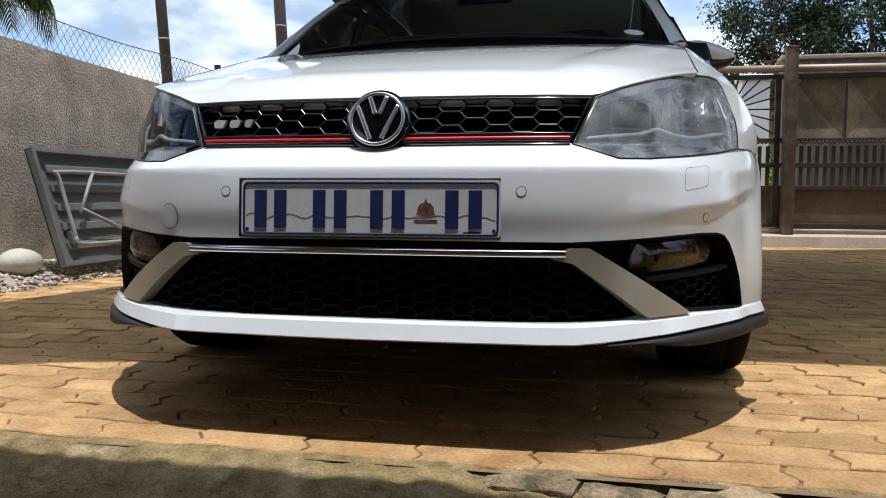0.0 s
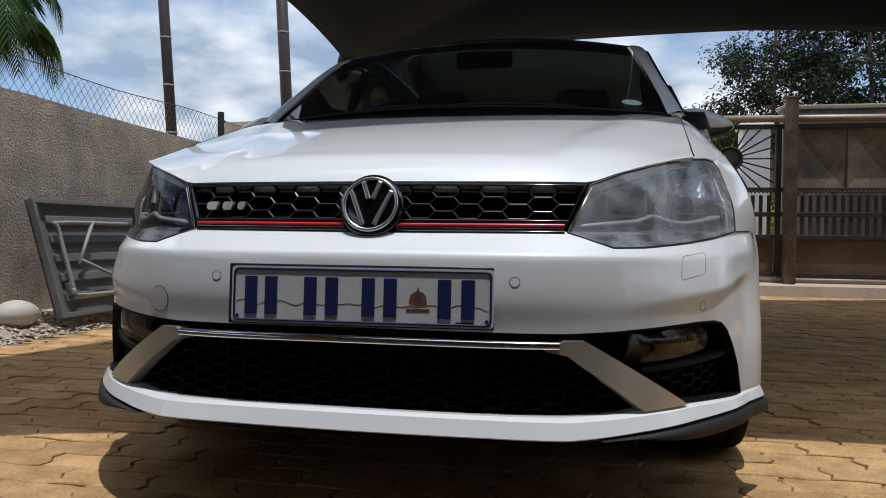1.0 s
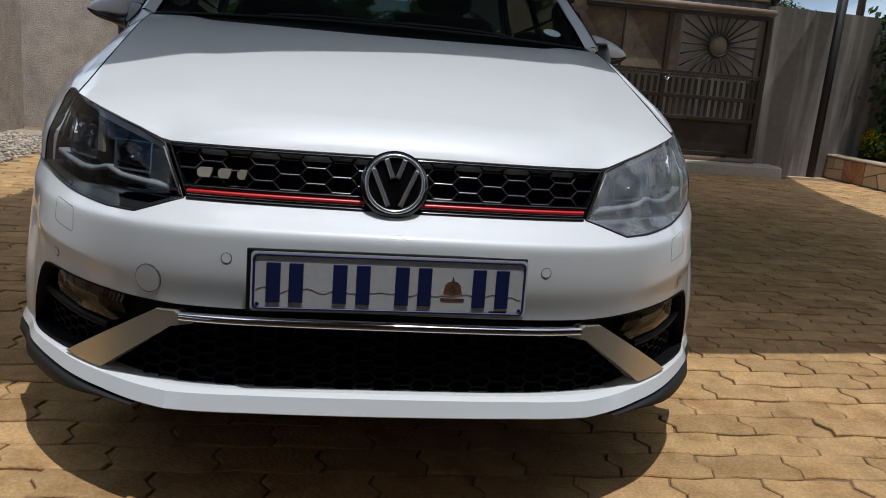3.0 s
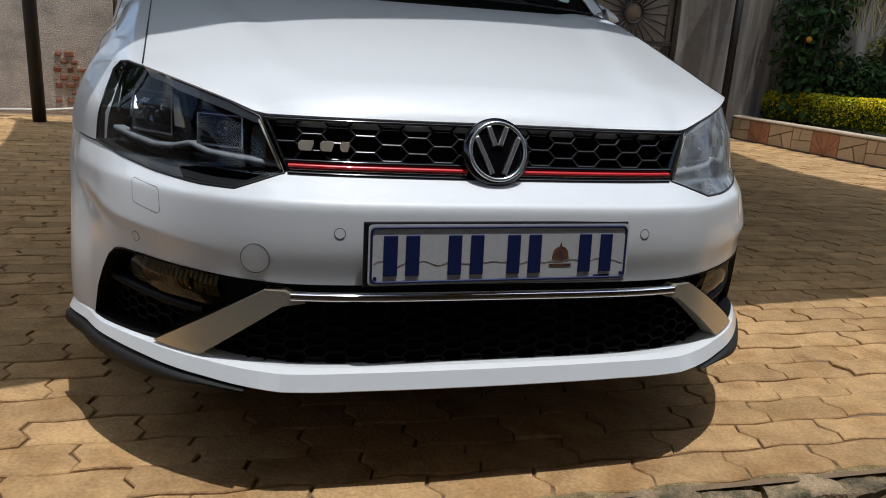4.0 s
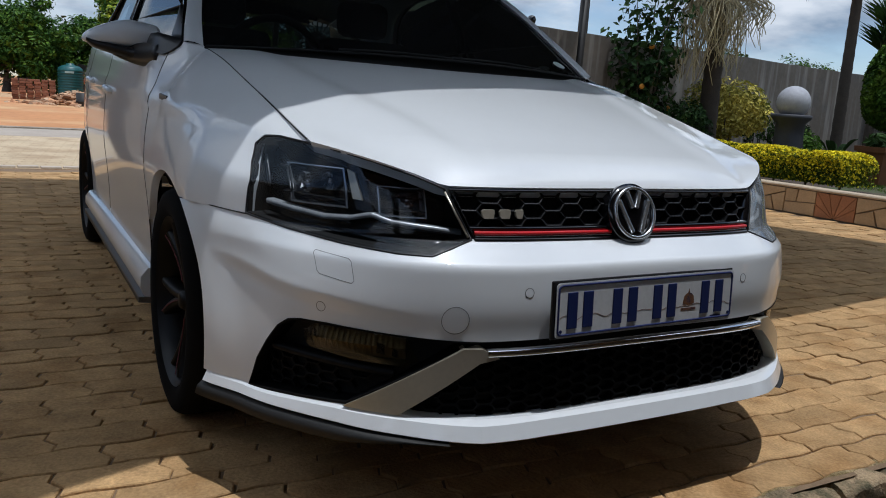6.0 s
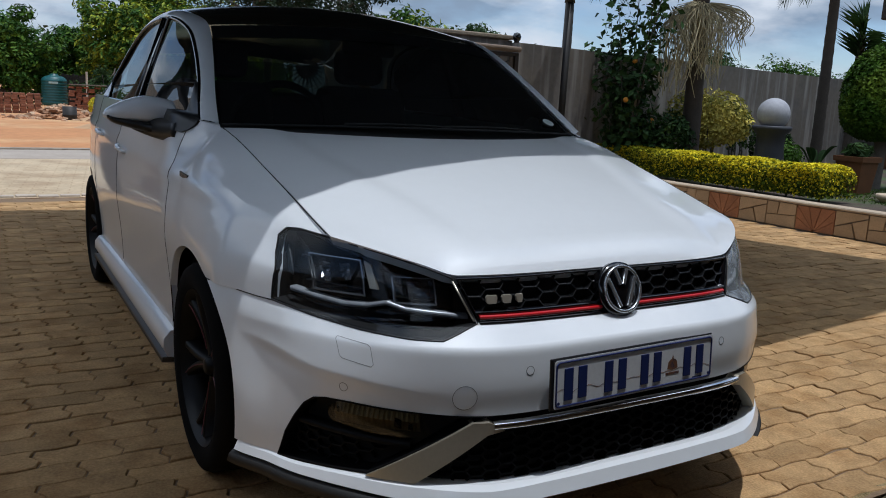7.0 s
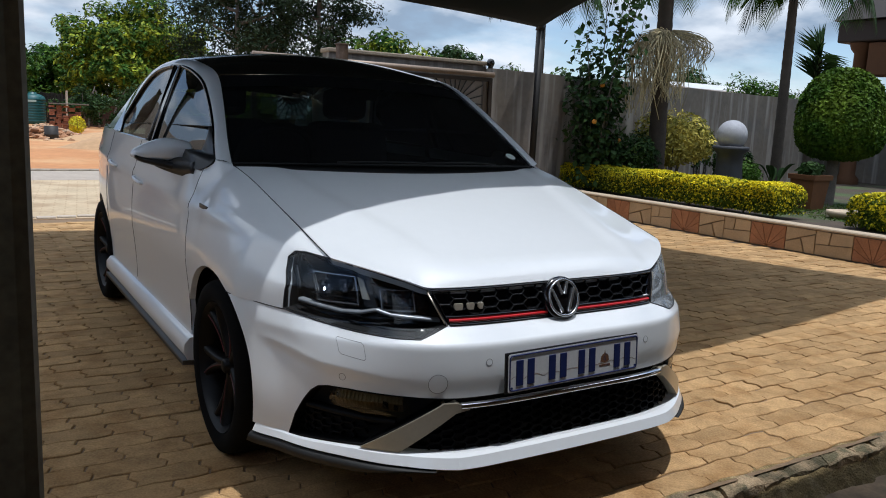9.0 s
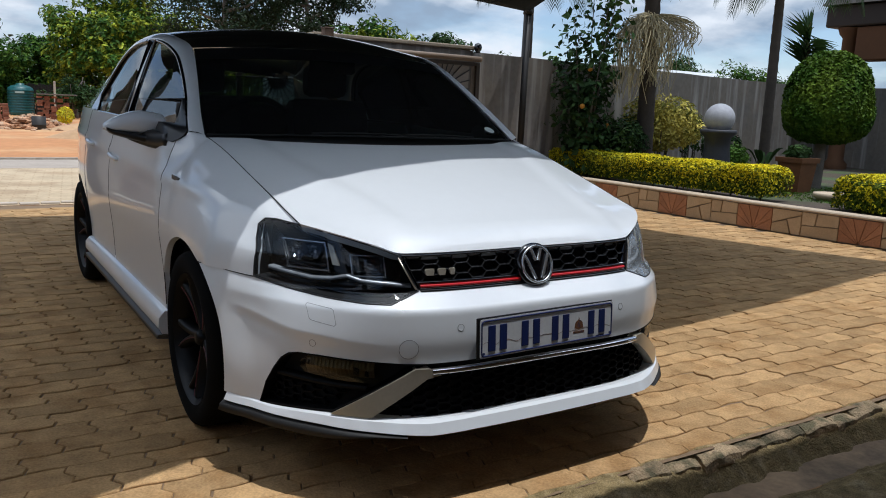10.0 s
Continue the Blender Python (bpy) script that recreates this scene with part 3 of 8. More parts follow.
def disc_on_nose(bm, s, z, r, out, seg=24):
    c = bm.verts.new(fascia(s, z, out))
    ring = [bm.verts.new(fascia(s + r * math.cos(k * math.tau / seg), z + r * math.sin(k * math.tau / seg), out)) for k in range(seg)]
    for k in range(seg):
        bm.faces.new((c, ring[k], ring[(k + 1) % seg]))
    return smooth(bm)


def honeycomb(bm, poly, flat, dx, dz, out, depth, width, z_first):
    """Flat-topped hexagon bars filling an outline of the nose, both sides of the middle."""
    px = 2 * (flat + dx)
    segs = set()
    for row in range(-1, 12):
        for col in range(-14, 15):
            cx, cz = col * px + (row % 2) * (flat + dx), z_first + row * dz
            h = flat / 2
            pts = [(cx - h - dx, cz), (cx - h, cz + dz), (cx + h, cz + dz), (cx + h + dx, cz), (cx + h, cz - dz), (cx - h, cz - dz)]
            for a, b in zip(pts, pts[1:] + pts[:1]):
                a, b = (round(a[0], 4), round(a[1], 4)), (round(b[0], 4), round(b[1], 4))
                segs.add((min(a, b), max(a, b)))
    for a, b in sorted(segs):
        m = ((a[0] + b[0]) / 2, (a[1] + b[1]) / 2)
        if not inside(poly, abs(m[0]), m[1]) or not all(inside(poly, abs(p[0]) * 0.985, p[1] + (0.003 if p[1] < m[1] else -0.003)) for p in (a, b)):
            continue
        d = Vector((b[0] - a[0], b[1] - a[1], 0)).normalized()
        nx, nz = -d.y * width / 2, d.x * width / 2
        q = []
        for p, k in ((a, -1), (b, 1)):
            e = (p[0] + d.x * k * width * 0.3, p[1] + d.y * k * width * 0.3)
            # profile: lower back, lower front, front, upper chamfer, upper back
            for sg, o in ((-1, out - depth), (-1, out), (0.4, out), (1, out - width * 0.19), (1, out - depth)):
                q.append(bm.verts.new(fascia(e[0] + sg * nx, e[1] + sg * nz, o)))
        for i in range(4):
            bm.faces.new((q[i], q[i + 1], q[i + 6], q[i + 5]))
        bm.faces.new(q[:5])
        bm.faces.new(q[5:][::-1])
    bmesh.ops.recalc_face_normals(bm, faces=bm.faces[:])
    return bm


def patch_on_nose(bm, poly, out, sg=1, thick=0.004):
    """A small plate of any outline laid on the nose."""
    top = [bm.verts.new(fascia(sg * u, v, out)) for u, v in poly]
    low = [bm.verts.new(fascia(sg * u, v, out - thick)) for u, v in poly]
    bm.faces.new(top if sg > 0 else top[::-1])
    n = len(poly)
    for i in range(n):
        j = (i + 1) % n
        bm.faces.new((top[i], low[i], low[j], top[j]))
    bmesh.ops.recalc_face_normals(bm, faces=bm.faces[:])
    return bm


def ribbon(bm, a, b, out, w, depth=0.006, n=16, sg=1):
    """A narrow bar on the nose from a to b, given as (s, z)."""
    rows = []
    for i in range(n + 1):
        t = i / n
        s, z = a[0] + (b[0] - a[0]) * t, a[1] + (b[1] - a[1]) * t
        rows.append([fascia(sg * s, z - w / 2, out - depth), fascia(sg * s, z - w / 2, out), fascia(sg * s, z, out + w * 0.15), fascia(sg * s, z + w / 2, out), fascia(sg * s, z + w / 2, out - depth)])
    grid(bm, rows, flip=sg > 0)
    return bm

# ---- the car: nose ----
car = thing("car", "white hatchback with honeycomb grille and red trim line, parked", "car")
HAZE = glass_material("hazed_lens", (0.9, 0.95, 1.0), 0.03, 0.85, 1.75)
h_n, h_l = HAZE.node_tree.nodes, HAZE.node_tree.links
h_out = h_n["Material Output"]
h_first = h_out.inputs["Surface"].links[0].from_socket
h_dif, h_mix = h_n.new("ShaderNodeBsdfDiffuse"), h_n.new("ShaderNodeMixShader")
h_dif.inputs["Color"].default_value = (0.72, 0.79, 0.85, 1)
h_tex, h_map = h_n.new("ShaderNodeTexNoise"), h_n.new("ShaderNodeMapRange")
h_tex.inputs["Scale"].default_value, h_tex.inputs["Detail"].default_value = 22, 8
h_map.inputs["From Min"].default_value, h_map.inputs["From Max"].default_value = 0.3, 0.75
h_map.inputs["To Min"].default_value, h_map.inputs["To Max"].default_value = 0.08, 0.36
h_geo = h_n.new("ShaderNodeNewGeometry")
h_l.new(h_geo.outputs["Position"], h_tex.inputs["Vector"])
h_l.new(h_tex.outputs["Fac"], h_map.inputs["Value"])
h_l.new(h_map.outputs["Result"], h_mix.inputs[0])
h_l.new(h_first, h_mix.inputs[1])
h_l.new(h_dif.outputs[0], h_mix.inputs[2])
h_l.new(h_mix.outputs[0], h_out.inputs["Surface"])

part("front_bumper", nose_mesh("bumper", depth=0.03), PAINT, car)
ENGINE_BLACK = material("matt_black", (0.004, 0.004, 0.004), 0.8, vary=0.1, scale=20)

# backing behind the openings, and under-tray
bm = bmesh.new()
grid(bm, [[fascia(s, z, -0.075) for s in np.linspace(-1.0, 1.0, 60)] for z in np.linspace(0.215, 0.68, 24)])
smooth(bm)
part("inner_bumper", bm, ENGINE_BLACK, car)
bm = bmesh.new()
grid(bm, [[(u * 0.74 * min(1, 0.6 + t), 0.03 + 0.95 * t, 0.2 - 0.03 * t) for u in np.linspace(-1, 1, 6)] for t in np.linspace(0, 1, 6)], flip=True)
thicken(part("undertray", bm, ENGINE_BLACK, car), 0.01)

# upper grille
GRILLE_BLACK = material("grille_gloss", (0.009, 0.0095, 0.0105), 0.24, 0.2, coat=0.35)
GRILLE_BLACK.node_tree.nodes["Principled BSDF"].inputs["Coat Roughness"].default_value = 0.36
grille = part("upper_grille", honeycomb(bmesh.new(), GRILLE, 0.036, 0.0135, 0.0145, -0.006, 0.022, 0.0030, 0.6275), GRILLE_BLACK, car, "gloss black honeycomb grille")
bm = bmesh.new()
grid(bm, [[fascia(s, z, -0.032) for s in np.linspace(-0.44, 0.44, 40)] for z in np.linspace(0.582, 0.688, 6)])
part("grille_backing", smooth(bm), ENGINE_BLACK, grille)
bm = bmesh.new()
for sg in (-1, 1):
    ribbon(bm, (0.0, 0.683), (0.432, 0.6815), 0.001, 0.006, 0.03, 24, sg)
    ribbon(bm, (0.0, 0.5875), (0.390, 0.589), 0.002, 0.006, 0.03, 24, sg)
    ribbon(bm, (0.0, 0.6085), (0.398, 0.6095), 0.001, 0.006, 0.03, 24, sg)
    ribbon(bm, (0.388, 0.589), (0.430, 0.683), 0.001, 0.008, 0.03, 8, sg)
part("grille_frame", smooth(bm), GLOSS_BLACK, grille)
for sg in (-1, 1):
    part("red_strip", smooth(ribbon(bmesh.new(), (0.054, 0.6005), (0.389, 0.6015), 0.004, 0.0062, 0.012, 24, sg)), RED, grille, "glossy red line along the grille")
    part("chrome_line", smooth(ribbon(bmesh.new(), (0.054, 0.5945), (0.388, 0.5955), 0.002, 0.0022, 0.01, 24, sg)), CHROME, grille, "thin bright line under the red strip")

BADGE_CHROME = material("bright_emblem_metal", (0.62, 0.64, 0.66), 0.26, 0.88)
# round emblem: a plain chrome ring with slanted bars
badge = part("emblem", bmesh.new(), GLOSS_BLACK, car, "round chrome emblem on black")
badge.location = (0.002, 0.078, 0.6385)
badge.rotation_euler = (radians(90 - 17), 0, 0)


def lathe(bm, prof, seg=48, close=False):
    """Turns a profile of (radius, height) round the z axis."""
    rings = [[bm.verts.new((r * math.cos(k * math.tau / seg), r * math.sin(k * math.tau / seg), h)) for k in range(seg)] for r, h in prof]
    for A, B in zip(rings, rings[1:] + (rings[:1] if close else [])):
        for k in range(seg):
            bm.faces.new((A[k], A[(k + 1) % seg], B[(k + 1) % seg], B[k]))
    return smooth(bm)


bm = lathe(bmesh.new(), ((0.0005, 0.006), (0.045, 0.007), (0.052, 0.004), (0.0655, 0.002), (0.0665, -0.004), (0.066, -0.03)))
badge.data = mesh_of(bm, "emblem", GLOSS_BLACK)
bm = bmesh.new()
tube(bm, [(0.0545 * math.cos(k * math.tau / 60), 0.0545 * math.sin(k * math.tau / 60), 0.009) for k in range(60)], 0.0042, 10, closed=True)
part("chrome_ring", smooth(bm), BADGE_CHROME, badge)
for a, b in (((-0.017, 0.044), (-0.006, 0.014)), ((0.017, 0.044), (0.006, 0.014)), ((-0.041, 0.024), (-0.013, -0.040)), ((0.041, 0.024), (0.013, -0.040))):
    bm = bmesh.new()
    d = (Vector(b) - Vector(a)).normalized() * 0.004
    n2 = Vector((-d.y, d.x)).normalized() * 0.0048
    slab_poly(bm, [tuple(Vector(a) - d + n2), tuple(Vector(a) - d - n2), tuple(Vector(b) + d - n2), tuple(Vector(b) + d + n2)], 0.006, 0.0125)
    bmesh.ops.recalc_face_normals(bm, faces=bm.faces[:])
    bmesh.ops.bevel(bm, geom=[e for e in bm.edges if all(v.co.z > 0.01 for v in e.verts)], offset=0.0022, segments=2, affect="EDGES", profile=0.5)
    part("chrome_bar", bm, BADGE_CHROME, badge)

# small three-block model mark on the grille
for s0, s1 in ((-0.372, -0.341), (-0.333, -0.305), (-0.297, -0.276)):
    bm = bmesh.new()
    patch_on_nose(bm, [(s0 + 0.006, 0.629), (s0 + 0.002, 0.633), (s0 + 0.002, 0.642), (s0 + 0.006, 0.646), (s1 - 0.002, 0.646), (s1 - 0.002, 0.640), (s1 - 0.006, 0.629)], 0.006, 1, 0.008)
    part("model_mark", bm, SILVER, grille, "small chrome block")

# chrome bar, blades and lower intake
MESH_BLACK = material("intake_black", (0.0035, 0.0035, 0.004), 0.55, vary=0.1, scale=20, spec=0.16)
bm = bmesh.new()
ribbon(bm, (0, 0.3765), (0.385, 0.3765), 0.012, 0.013, 0.02, 24, 1)
ribbon(bm, (0, 0.3765), (0.385, 0.3765), 0.012, 0.013, 0.02, 24, -1)
part("chrome_strip", smooth(bm), CHROME, car, "bright chrome strip over the lower intake")
for sg in (-1, 1):
    part("bumper_blade", nose_mesh("blade", (sg,), 0.010, 0.03), SILVER, car, "satin silver slanted blade")
intake = part("lower_intake", honeycomb(bmesh.new(), INTAKE, 0.027, 0.011, 0.0115, -0.022, 0.02, 0.004, 0.2545), MESH_BLACK, car, "matt black honeycomb intake")
bm = bmesh.new()
grid(bm, [[fascia(s, z, -0.05) for s in np.linspace(-0.57, 0.57, 40)] for z in np.linspace(0.225, 0.4, 6)])
tagged(intake, kind="stuff")
part("intake_backing", smooth(bm), ENGINE_BLACK, intake)

# lip and splitter
LIP_TOP = ((0, 0.243), (0.4, 0.244), (0.68, 0.252), (0.88, 0.2445), (1.0, 0.243), (1.09, 0.243))
LIP_LOW = ((0, 0.206), (0.4, 0.208), (0.68, 0.222), (0.88, 0.222), (1.0, 0.219), (1.09, 0.218))


def lip_out(s):
    a = abs(s)
    return 0.014 + 0.010 * max(0, 1 - abs(a - 0.40) / 0.14) - 0.006 * step(0.55, 0.8, a) - 0.005 * step(0.85, 1.05, a)


bm = bmesh.new()
rows = []
for s in np.linspace(-1.09, 1.09, 121):
    a = abs(s)
    t, b, o = table(LIP_TOP, a), table(LIP_LOW, a), lip_out(s)
    rows.append([fascia(s, t, -0.03), fascia(s, t + 0.001, 0.0), fascia(s, t - 0.004, o), fascia(s, b + 0.003, o + 0.008), fascia(s, b, o + 0.004), fascia(s, b - 0.001, -0.05)])
grid(bm, rows, flip=True)
part("front_lip", bm, PAINT, car, "white lip with scratched underside")
for sg in (-1, 1):
    bm = bmesh.new()
    rows = []
    for a in np.linspace(0.46, 1.10, 50):
        s, t, o = sg * a, table(LIP_LOW, a) - 0.003, lip_out(a) + 0.004
        h = 0.028 * step(0.46, 0.7, a)
        rows.append([fascia(s, t, -0.04), fascia(s, t, o * 0.9), fascia(s, t - 0.3 * h, o + 0.010), fascia(s, t - h, o + 0.014), fascia(s, t - h - 0.002, -0.05)])
    grid(bm, rows, flip=sg > 0)
    part("splitter", smooth(bm), material("grey_rubber", (0.010, 0.010, 0.0095), 0.65, vary=0.2, scale=15) if sg < 0 else bpy.data.materials["grey_rubber"], car, "dark grey side splitter")

# fog lamp pockets
FOG_REF = material("dull_reflector", (0.20, 0.165, 0.11), 0.3, 0.5, vary=0.3, scale=40)
FOG_LENS = glass_material("fog_glass", (0.95, 0.85, 0.62), 0.05, 0.75)
for sg in (-1, 1):
    bm = bmesh.new()
    grid(bm, [[fascia(sg * s, z, -0.05) for s in np.linspace(0.40, 0.97, 30)] for z in np.linspace(0.21, 0.42, 8)], flip=sg < 0)
    pocket = part("fog_pocket", smooth(bm), ENGINE_BLACK, car, "black pocket with a fog lamp")
    bm = bmesh.new()
    trim = []
    for a, b in zip(FOG, FOG[1:] + FOG[:1]):
        trim += [(a[0] + (b[0] - a[0]) * t, a[1] + (b[1] - a[1]) * t) for t in np.linspace(0, 1, 7)[:-1]]
    fu, fv = 0.70, 0.335
    lips = [(u + (fu - u) * 0.016, v + (fv - v) * 0.05) for u, v in trim]
    for i in range(len(trim)):
        j = (i + 1) % len(trim)
        for quad in (((trim[i], 0.0012), (trim[j], 0.0012), (lips[j], 0.0012), (lips[i], 0.0012)), ((lips[i], 0.0012), (lips[j], 0.0012), (lips[j], -0.055), (lips[i], -0.055))):
            bm.faces.new([bm.verts.new(fascia(sg * p[0], p[1], o)) for p, o in quad])
    bmesh.ops.remove_doubles(bm, verts=bm.verts[:], dist=1e-5)
    part("pocket_rim", bm, MESH_BLACK, pocket)
    LOW_FOG = [(0.59, 0.312), (0.872, 0.335), (0.902, 0.30), (0.93, 0.247), (0.86, 0.249), (0.68, 0.258)]
    honey = bmesh.new()
    honeycomb(honey, LOW_FOG, 0.027, 0.011, 0.0115, -0.032, 0.015, 0.0032, 0.2545)
    bmesh.ops.delete(honey, geom=[v for v in honey.verts if v.co.x * sg < 0], context="VERTS")
    part("fog_mesh", honey, MESH_BLACK, pocket)
    bm = bmesh.new()
    ribbon(bm, (0.57, 0.322), (0.868, 0.337), -0.016, 0.012, 0.03, 16, sg)
    part("pocket_bar", smooth(bm), MESH_BLACK, pocket)
    OUT = [(0.52, 0.352), (0.545, 0.393), (0.60, 0.398), (0.68, 0.401), (0.745, 0.398), (0.768, 0.385), (0.77, 0.367), (0.755, 0.352), (0.66, 0.341), (0.55, 0.336)]
    bm = bmesh.new()
    mid = (0.65, 0.368)
    for f in range(len(OUT)):
        a, b = OUT[f], OUT[(f + 1) % len(OUT)]
        rws = []
        for q in np.linspace(0, 1, 4):
            rws.append([fascia(sg * (mid[0] + (p[0] - mid[0]) * q), mid[1] + (p[1] - mid[1]) * q, -0.010 - 0.006 * q * q) for p in (a, b)])
        grid(bm, rws, flip=sg < 0)
    bmesh.ops.remove_doubles(bm, verts=bm.verts[:], dist=1e-5)
    part("fog_lamp", smooth(bm), FOG_LENS, pocket, "ribbed yellowed fog lamp glass")
    bm = bmesh.new()
    for k in range(17):
        s0 = 0.55 + 0.0126 * k
        o = -0.033
        rws = [[fascia(sg * (s0 + d), z, o + 0.0012 * math.sin(d / 0.0126 * math.pi) - 0.012 * abs(z - 0.368) / 0.027) for d in np.linspace(0, 0.0126, 4)] for z in (0.344, 0.356, 0.368, 0.380, 0.392)]
        grid(bm, rws, flip=sg < 0)
    part("fog_reflector", bm, FOG_REF, pocket, "ribbed reflector of the fog lamp")
    for k, (u, v) in enumerate(((0.570, 0.362), (0.600, 0.368), (0.745, 0.380))):
        w, h = 0.007 + 0.003 * (k % 2), 0.008 + 0.003 * (k % 2)
        bm = bmesh.new()
        bm.faces.new([bm.verts.new(fascia(sg * (u + a * w), v + b * h, -0.022 - 0.004 * a)) for a, b in ((-1, -1), (1, -1), (0.8, 1), (-1, 0.8))])
        part("fog_facet", bm, CHROME, pocket, "small bright facet inside the fog lamp")

# shut line between bumper and wing
for sg in (-1, 1):
    bm = bmesh.new()
    tube(bm, [fascia(sg * u, table(SHUT, u) - 0.001, 0.0004) for u in np.linspace(0.912, 1.104, 16)], 0.0016, 6)
    part("wing_seam", bm, ENGINE_BLACK, car)

# sensors, washer caps, tow cap
SEAM = material("seam_dark", (0.10, 0.10, 0.10), 0.7)
for s, z, r in ((-0.302, 0.494, 0.0105), (0.302, 0.494, 0.0105), (-0.718, 0.443, 0.0105), (0.718, 0.443, 0.0105)):
    sensor = part("parking_sensor", disc_on_nose(bmesh.new(), s, z, r * 0.82, 0.0008), PAINT, car)
    part("sensor_ring", ring_on_nose(bmesh.new(), s, z, r * 0.93, 0.0002, 0.0011), SEAM, sensor)
cap = part("tow_cap", disc_on_nose(bmesh.new(), -0.452, 0.441, 0.0252, 0.002), PAINT, car)
part("cap_seam", ring_on_nose(bmesh.new(), -0.452, 0.441, 0.0268, 0.0, 0.0013, 40), SEAM, cap)
for sg in (-1, 1):
    WASH = [(0.664, 0.543), (0.735, 0.55), (0.741, 0.545), (0.729, 0.512), (0.722, 0.507), (0.655, 0.497), (0.650, 0.502), (0.658, 0.538)]
    pts = []
    for a, b in zip(WASH, WASH[1:] + WASH[:1]):
        pts += [(a[0] + (b[0] - a[0]) * t, a[1] + (b[1] - a[1]) * t) for t in np.linspace(0, 1, 6)[:-1]]
    bm = bmesh.new()
    tube(bm, [fascia(sg * u, v, -0.0002) for u, v in pts], 0.0006, 6, closed=True)
    part("washer_cap_seam", bm, SEAM, car, "rounded square outline of the lamp washer cap")

# headlamps
LAMP_BLACK = material("lamp_black", (0.010, 0.011, 0.012), 0.25, vary=0.2, scale=30)
LAMP_GREY = material("lamp_grey", (0.09, 0.095, 0.10), 0.3, 0.4, vary=0.3, scale=40)
FACET = material("faceted_reflector", (0.5, 0.52, 0.55), 0.18, 0.9, island=0.5)
DRL = material("light_strip", (0.42, 0.44, 0.46), 0.3, 0.2, vary=0.3, scale=30)
for sg in (-1, 1):
    lamp = part("headlamp", nose_mesh("lamp", (sg,), 0.001, 0.0), CLEAR if sg < 0 else HAZE, car, "clear dark headlamp" if sg < 0 else "headlamp with a milky sun-hazed lens")
    lamp.visible_shadow = False
    part("lamp_housing", nose_mesh("lamp", (sg,), -0.056, 0.0), LAMP_BLACK, lamp)
    bm = bmesh.new()
    n = len(LAMP)
    ring = []
    for a, b in zip(LAMP, LAMP[1:] + LAMP[:1]):
        ring += [(a[0] + (b[0] - a[0]) * t, a[1] + (b[1] - a[1]) * t) for t in np.linspace(0, 1, 5)[:-1]]
    mid_u, mid_v = sum(p[0] for p in LAMP) / n, sum(p[1] for p in LAMP) / n
    walls = [(u + (mid_u - u) * 0.012, v + (mid_v - v) * 0.05) for u, v in ring]
    for i in range(len(walls)):
        a, b = walls[i], walls[(i + 1) % len(walls)]
        bm.faces.new([bm.verts.new(fascia(sg * p[0], p[1], o)) for p, o in ((a, -0.0012), (b, -0.0012), (b, -0.065), (a, -0.065))])
        c2, d2 = ring[i], ring[(i + 1) % len(ring)]
        bm.faces.new([bm.verts.new(fascia(sg * p[0], p[1], -0.0012)) for p in (a, b, d2, c2)])
    bmesh.ops.remove_doubles(bm, verts=bm.verts[:], dist=1e-5)
    part("lamp_wall", bm, ENGINE_BLACK, lamp)
    bm = bmesh.new()
    tube(bm, [fascia(sg * u, v, 0.0005) for u, v in ring], 0.0022, 6, closed=True)
    part("lamp_seal", smooth(bm), BLACK_PLASTIC, lamp)
    bm = bmesh.new()
    tube(bm, [fascia(sg * u, v, 0.0) for u, v in ((0.402, 0.592), (0.442, 0.677))], 0.0028, 6)
    part("lamp_edge", smooth(bm), SILVER, lamp)
    # two box-shaped lamp modules with reflectors
    for c, w, h, dpt in (((0.535, 0.650), 0.105, 0.058, -0.05), ((0.735, 0.668), 0.15, 0.078, -0.052)):
        bm = bmesh.new()
        rws = []
        for q, o in ((1.0, dpt + 0.03), (0.94, dpt + 0.03), (0.80, dpt), (0.5, dpt - 0.015), (0.05, dpt - 0.02)):
            rws.append([fascia(sg * (c[0] + w / 2 * q * u), c[1] + h / 2 * q * v, o) for u, v in ((-1, -1), (0, -1), (1, -1), (1, 0), (1, 1), (0, 1), (-1, 1), (-1, 0), (-1, -1))])
        grid(bm, rws, flip=sg > 0)
        part("lamp_module", bm, material("lamp_reflector", (0.42, 0.45, 0.49), 0.26, 0.85, vary=0.15, scale=30) if "lamp_reflector" not in bpy.data.materials else bpy.data.materials["lamp_reflector"], lamp)
        bm = bmesh.new()
        m = fascia(sg * c[0], c[1], dpt + 0.012)
        bmesh.ops.create_uvsphere(bm, u_segments=20, v_segments=12, radius=h * 0.36, matrix=Matrix.Translation(m) @ Matrix.Diagonal((1, 0.55, 1, 1)))
        part("projector_lens", smooth(bm), CLEAR, lamp)
        bm = bmesh.new()
        for k in (-0.3, 0.12, 0.4):
            ribbon(bm, (c[0] - w * 0.46, c[1] + h * k), (c[0] + w * 0.46, c[1] + h * (k + 0.04)), dpt + 0.026, 0.003, 0.01, 6, sg)
        part("module_rib", bm, LAMP_BLACK, lamp)
    # daytime light strip: a bent white line along the bottom
    bm = bmesh.new()
    LINE = ((0.412, 0.598), (0.46, 0.603), (0.56, 0.611), (0.602, 0.622), (0.612, 0.621), (0.655, 0.612), (0.72, 0.609), (0.80, 0.616), (0.872, 0.625))
    for a, b in zip(LINE, LINE[1:]):
        ribbon(bm, a, b, -0.016, 0.0095, 0.02, 6, sg)
    part("light_line", smooth(bm), DRL, lamp, "bent white daytime light strip")
    bm = bmesh.new()
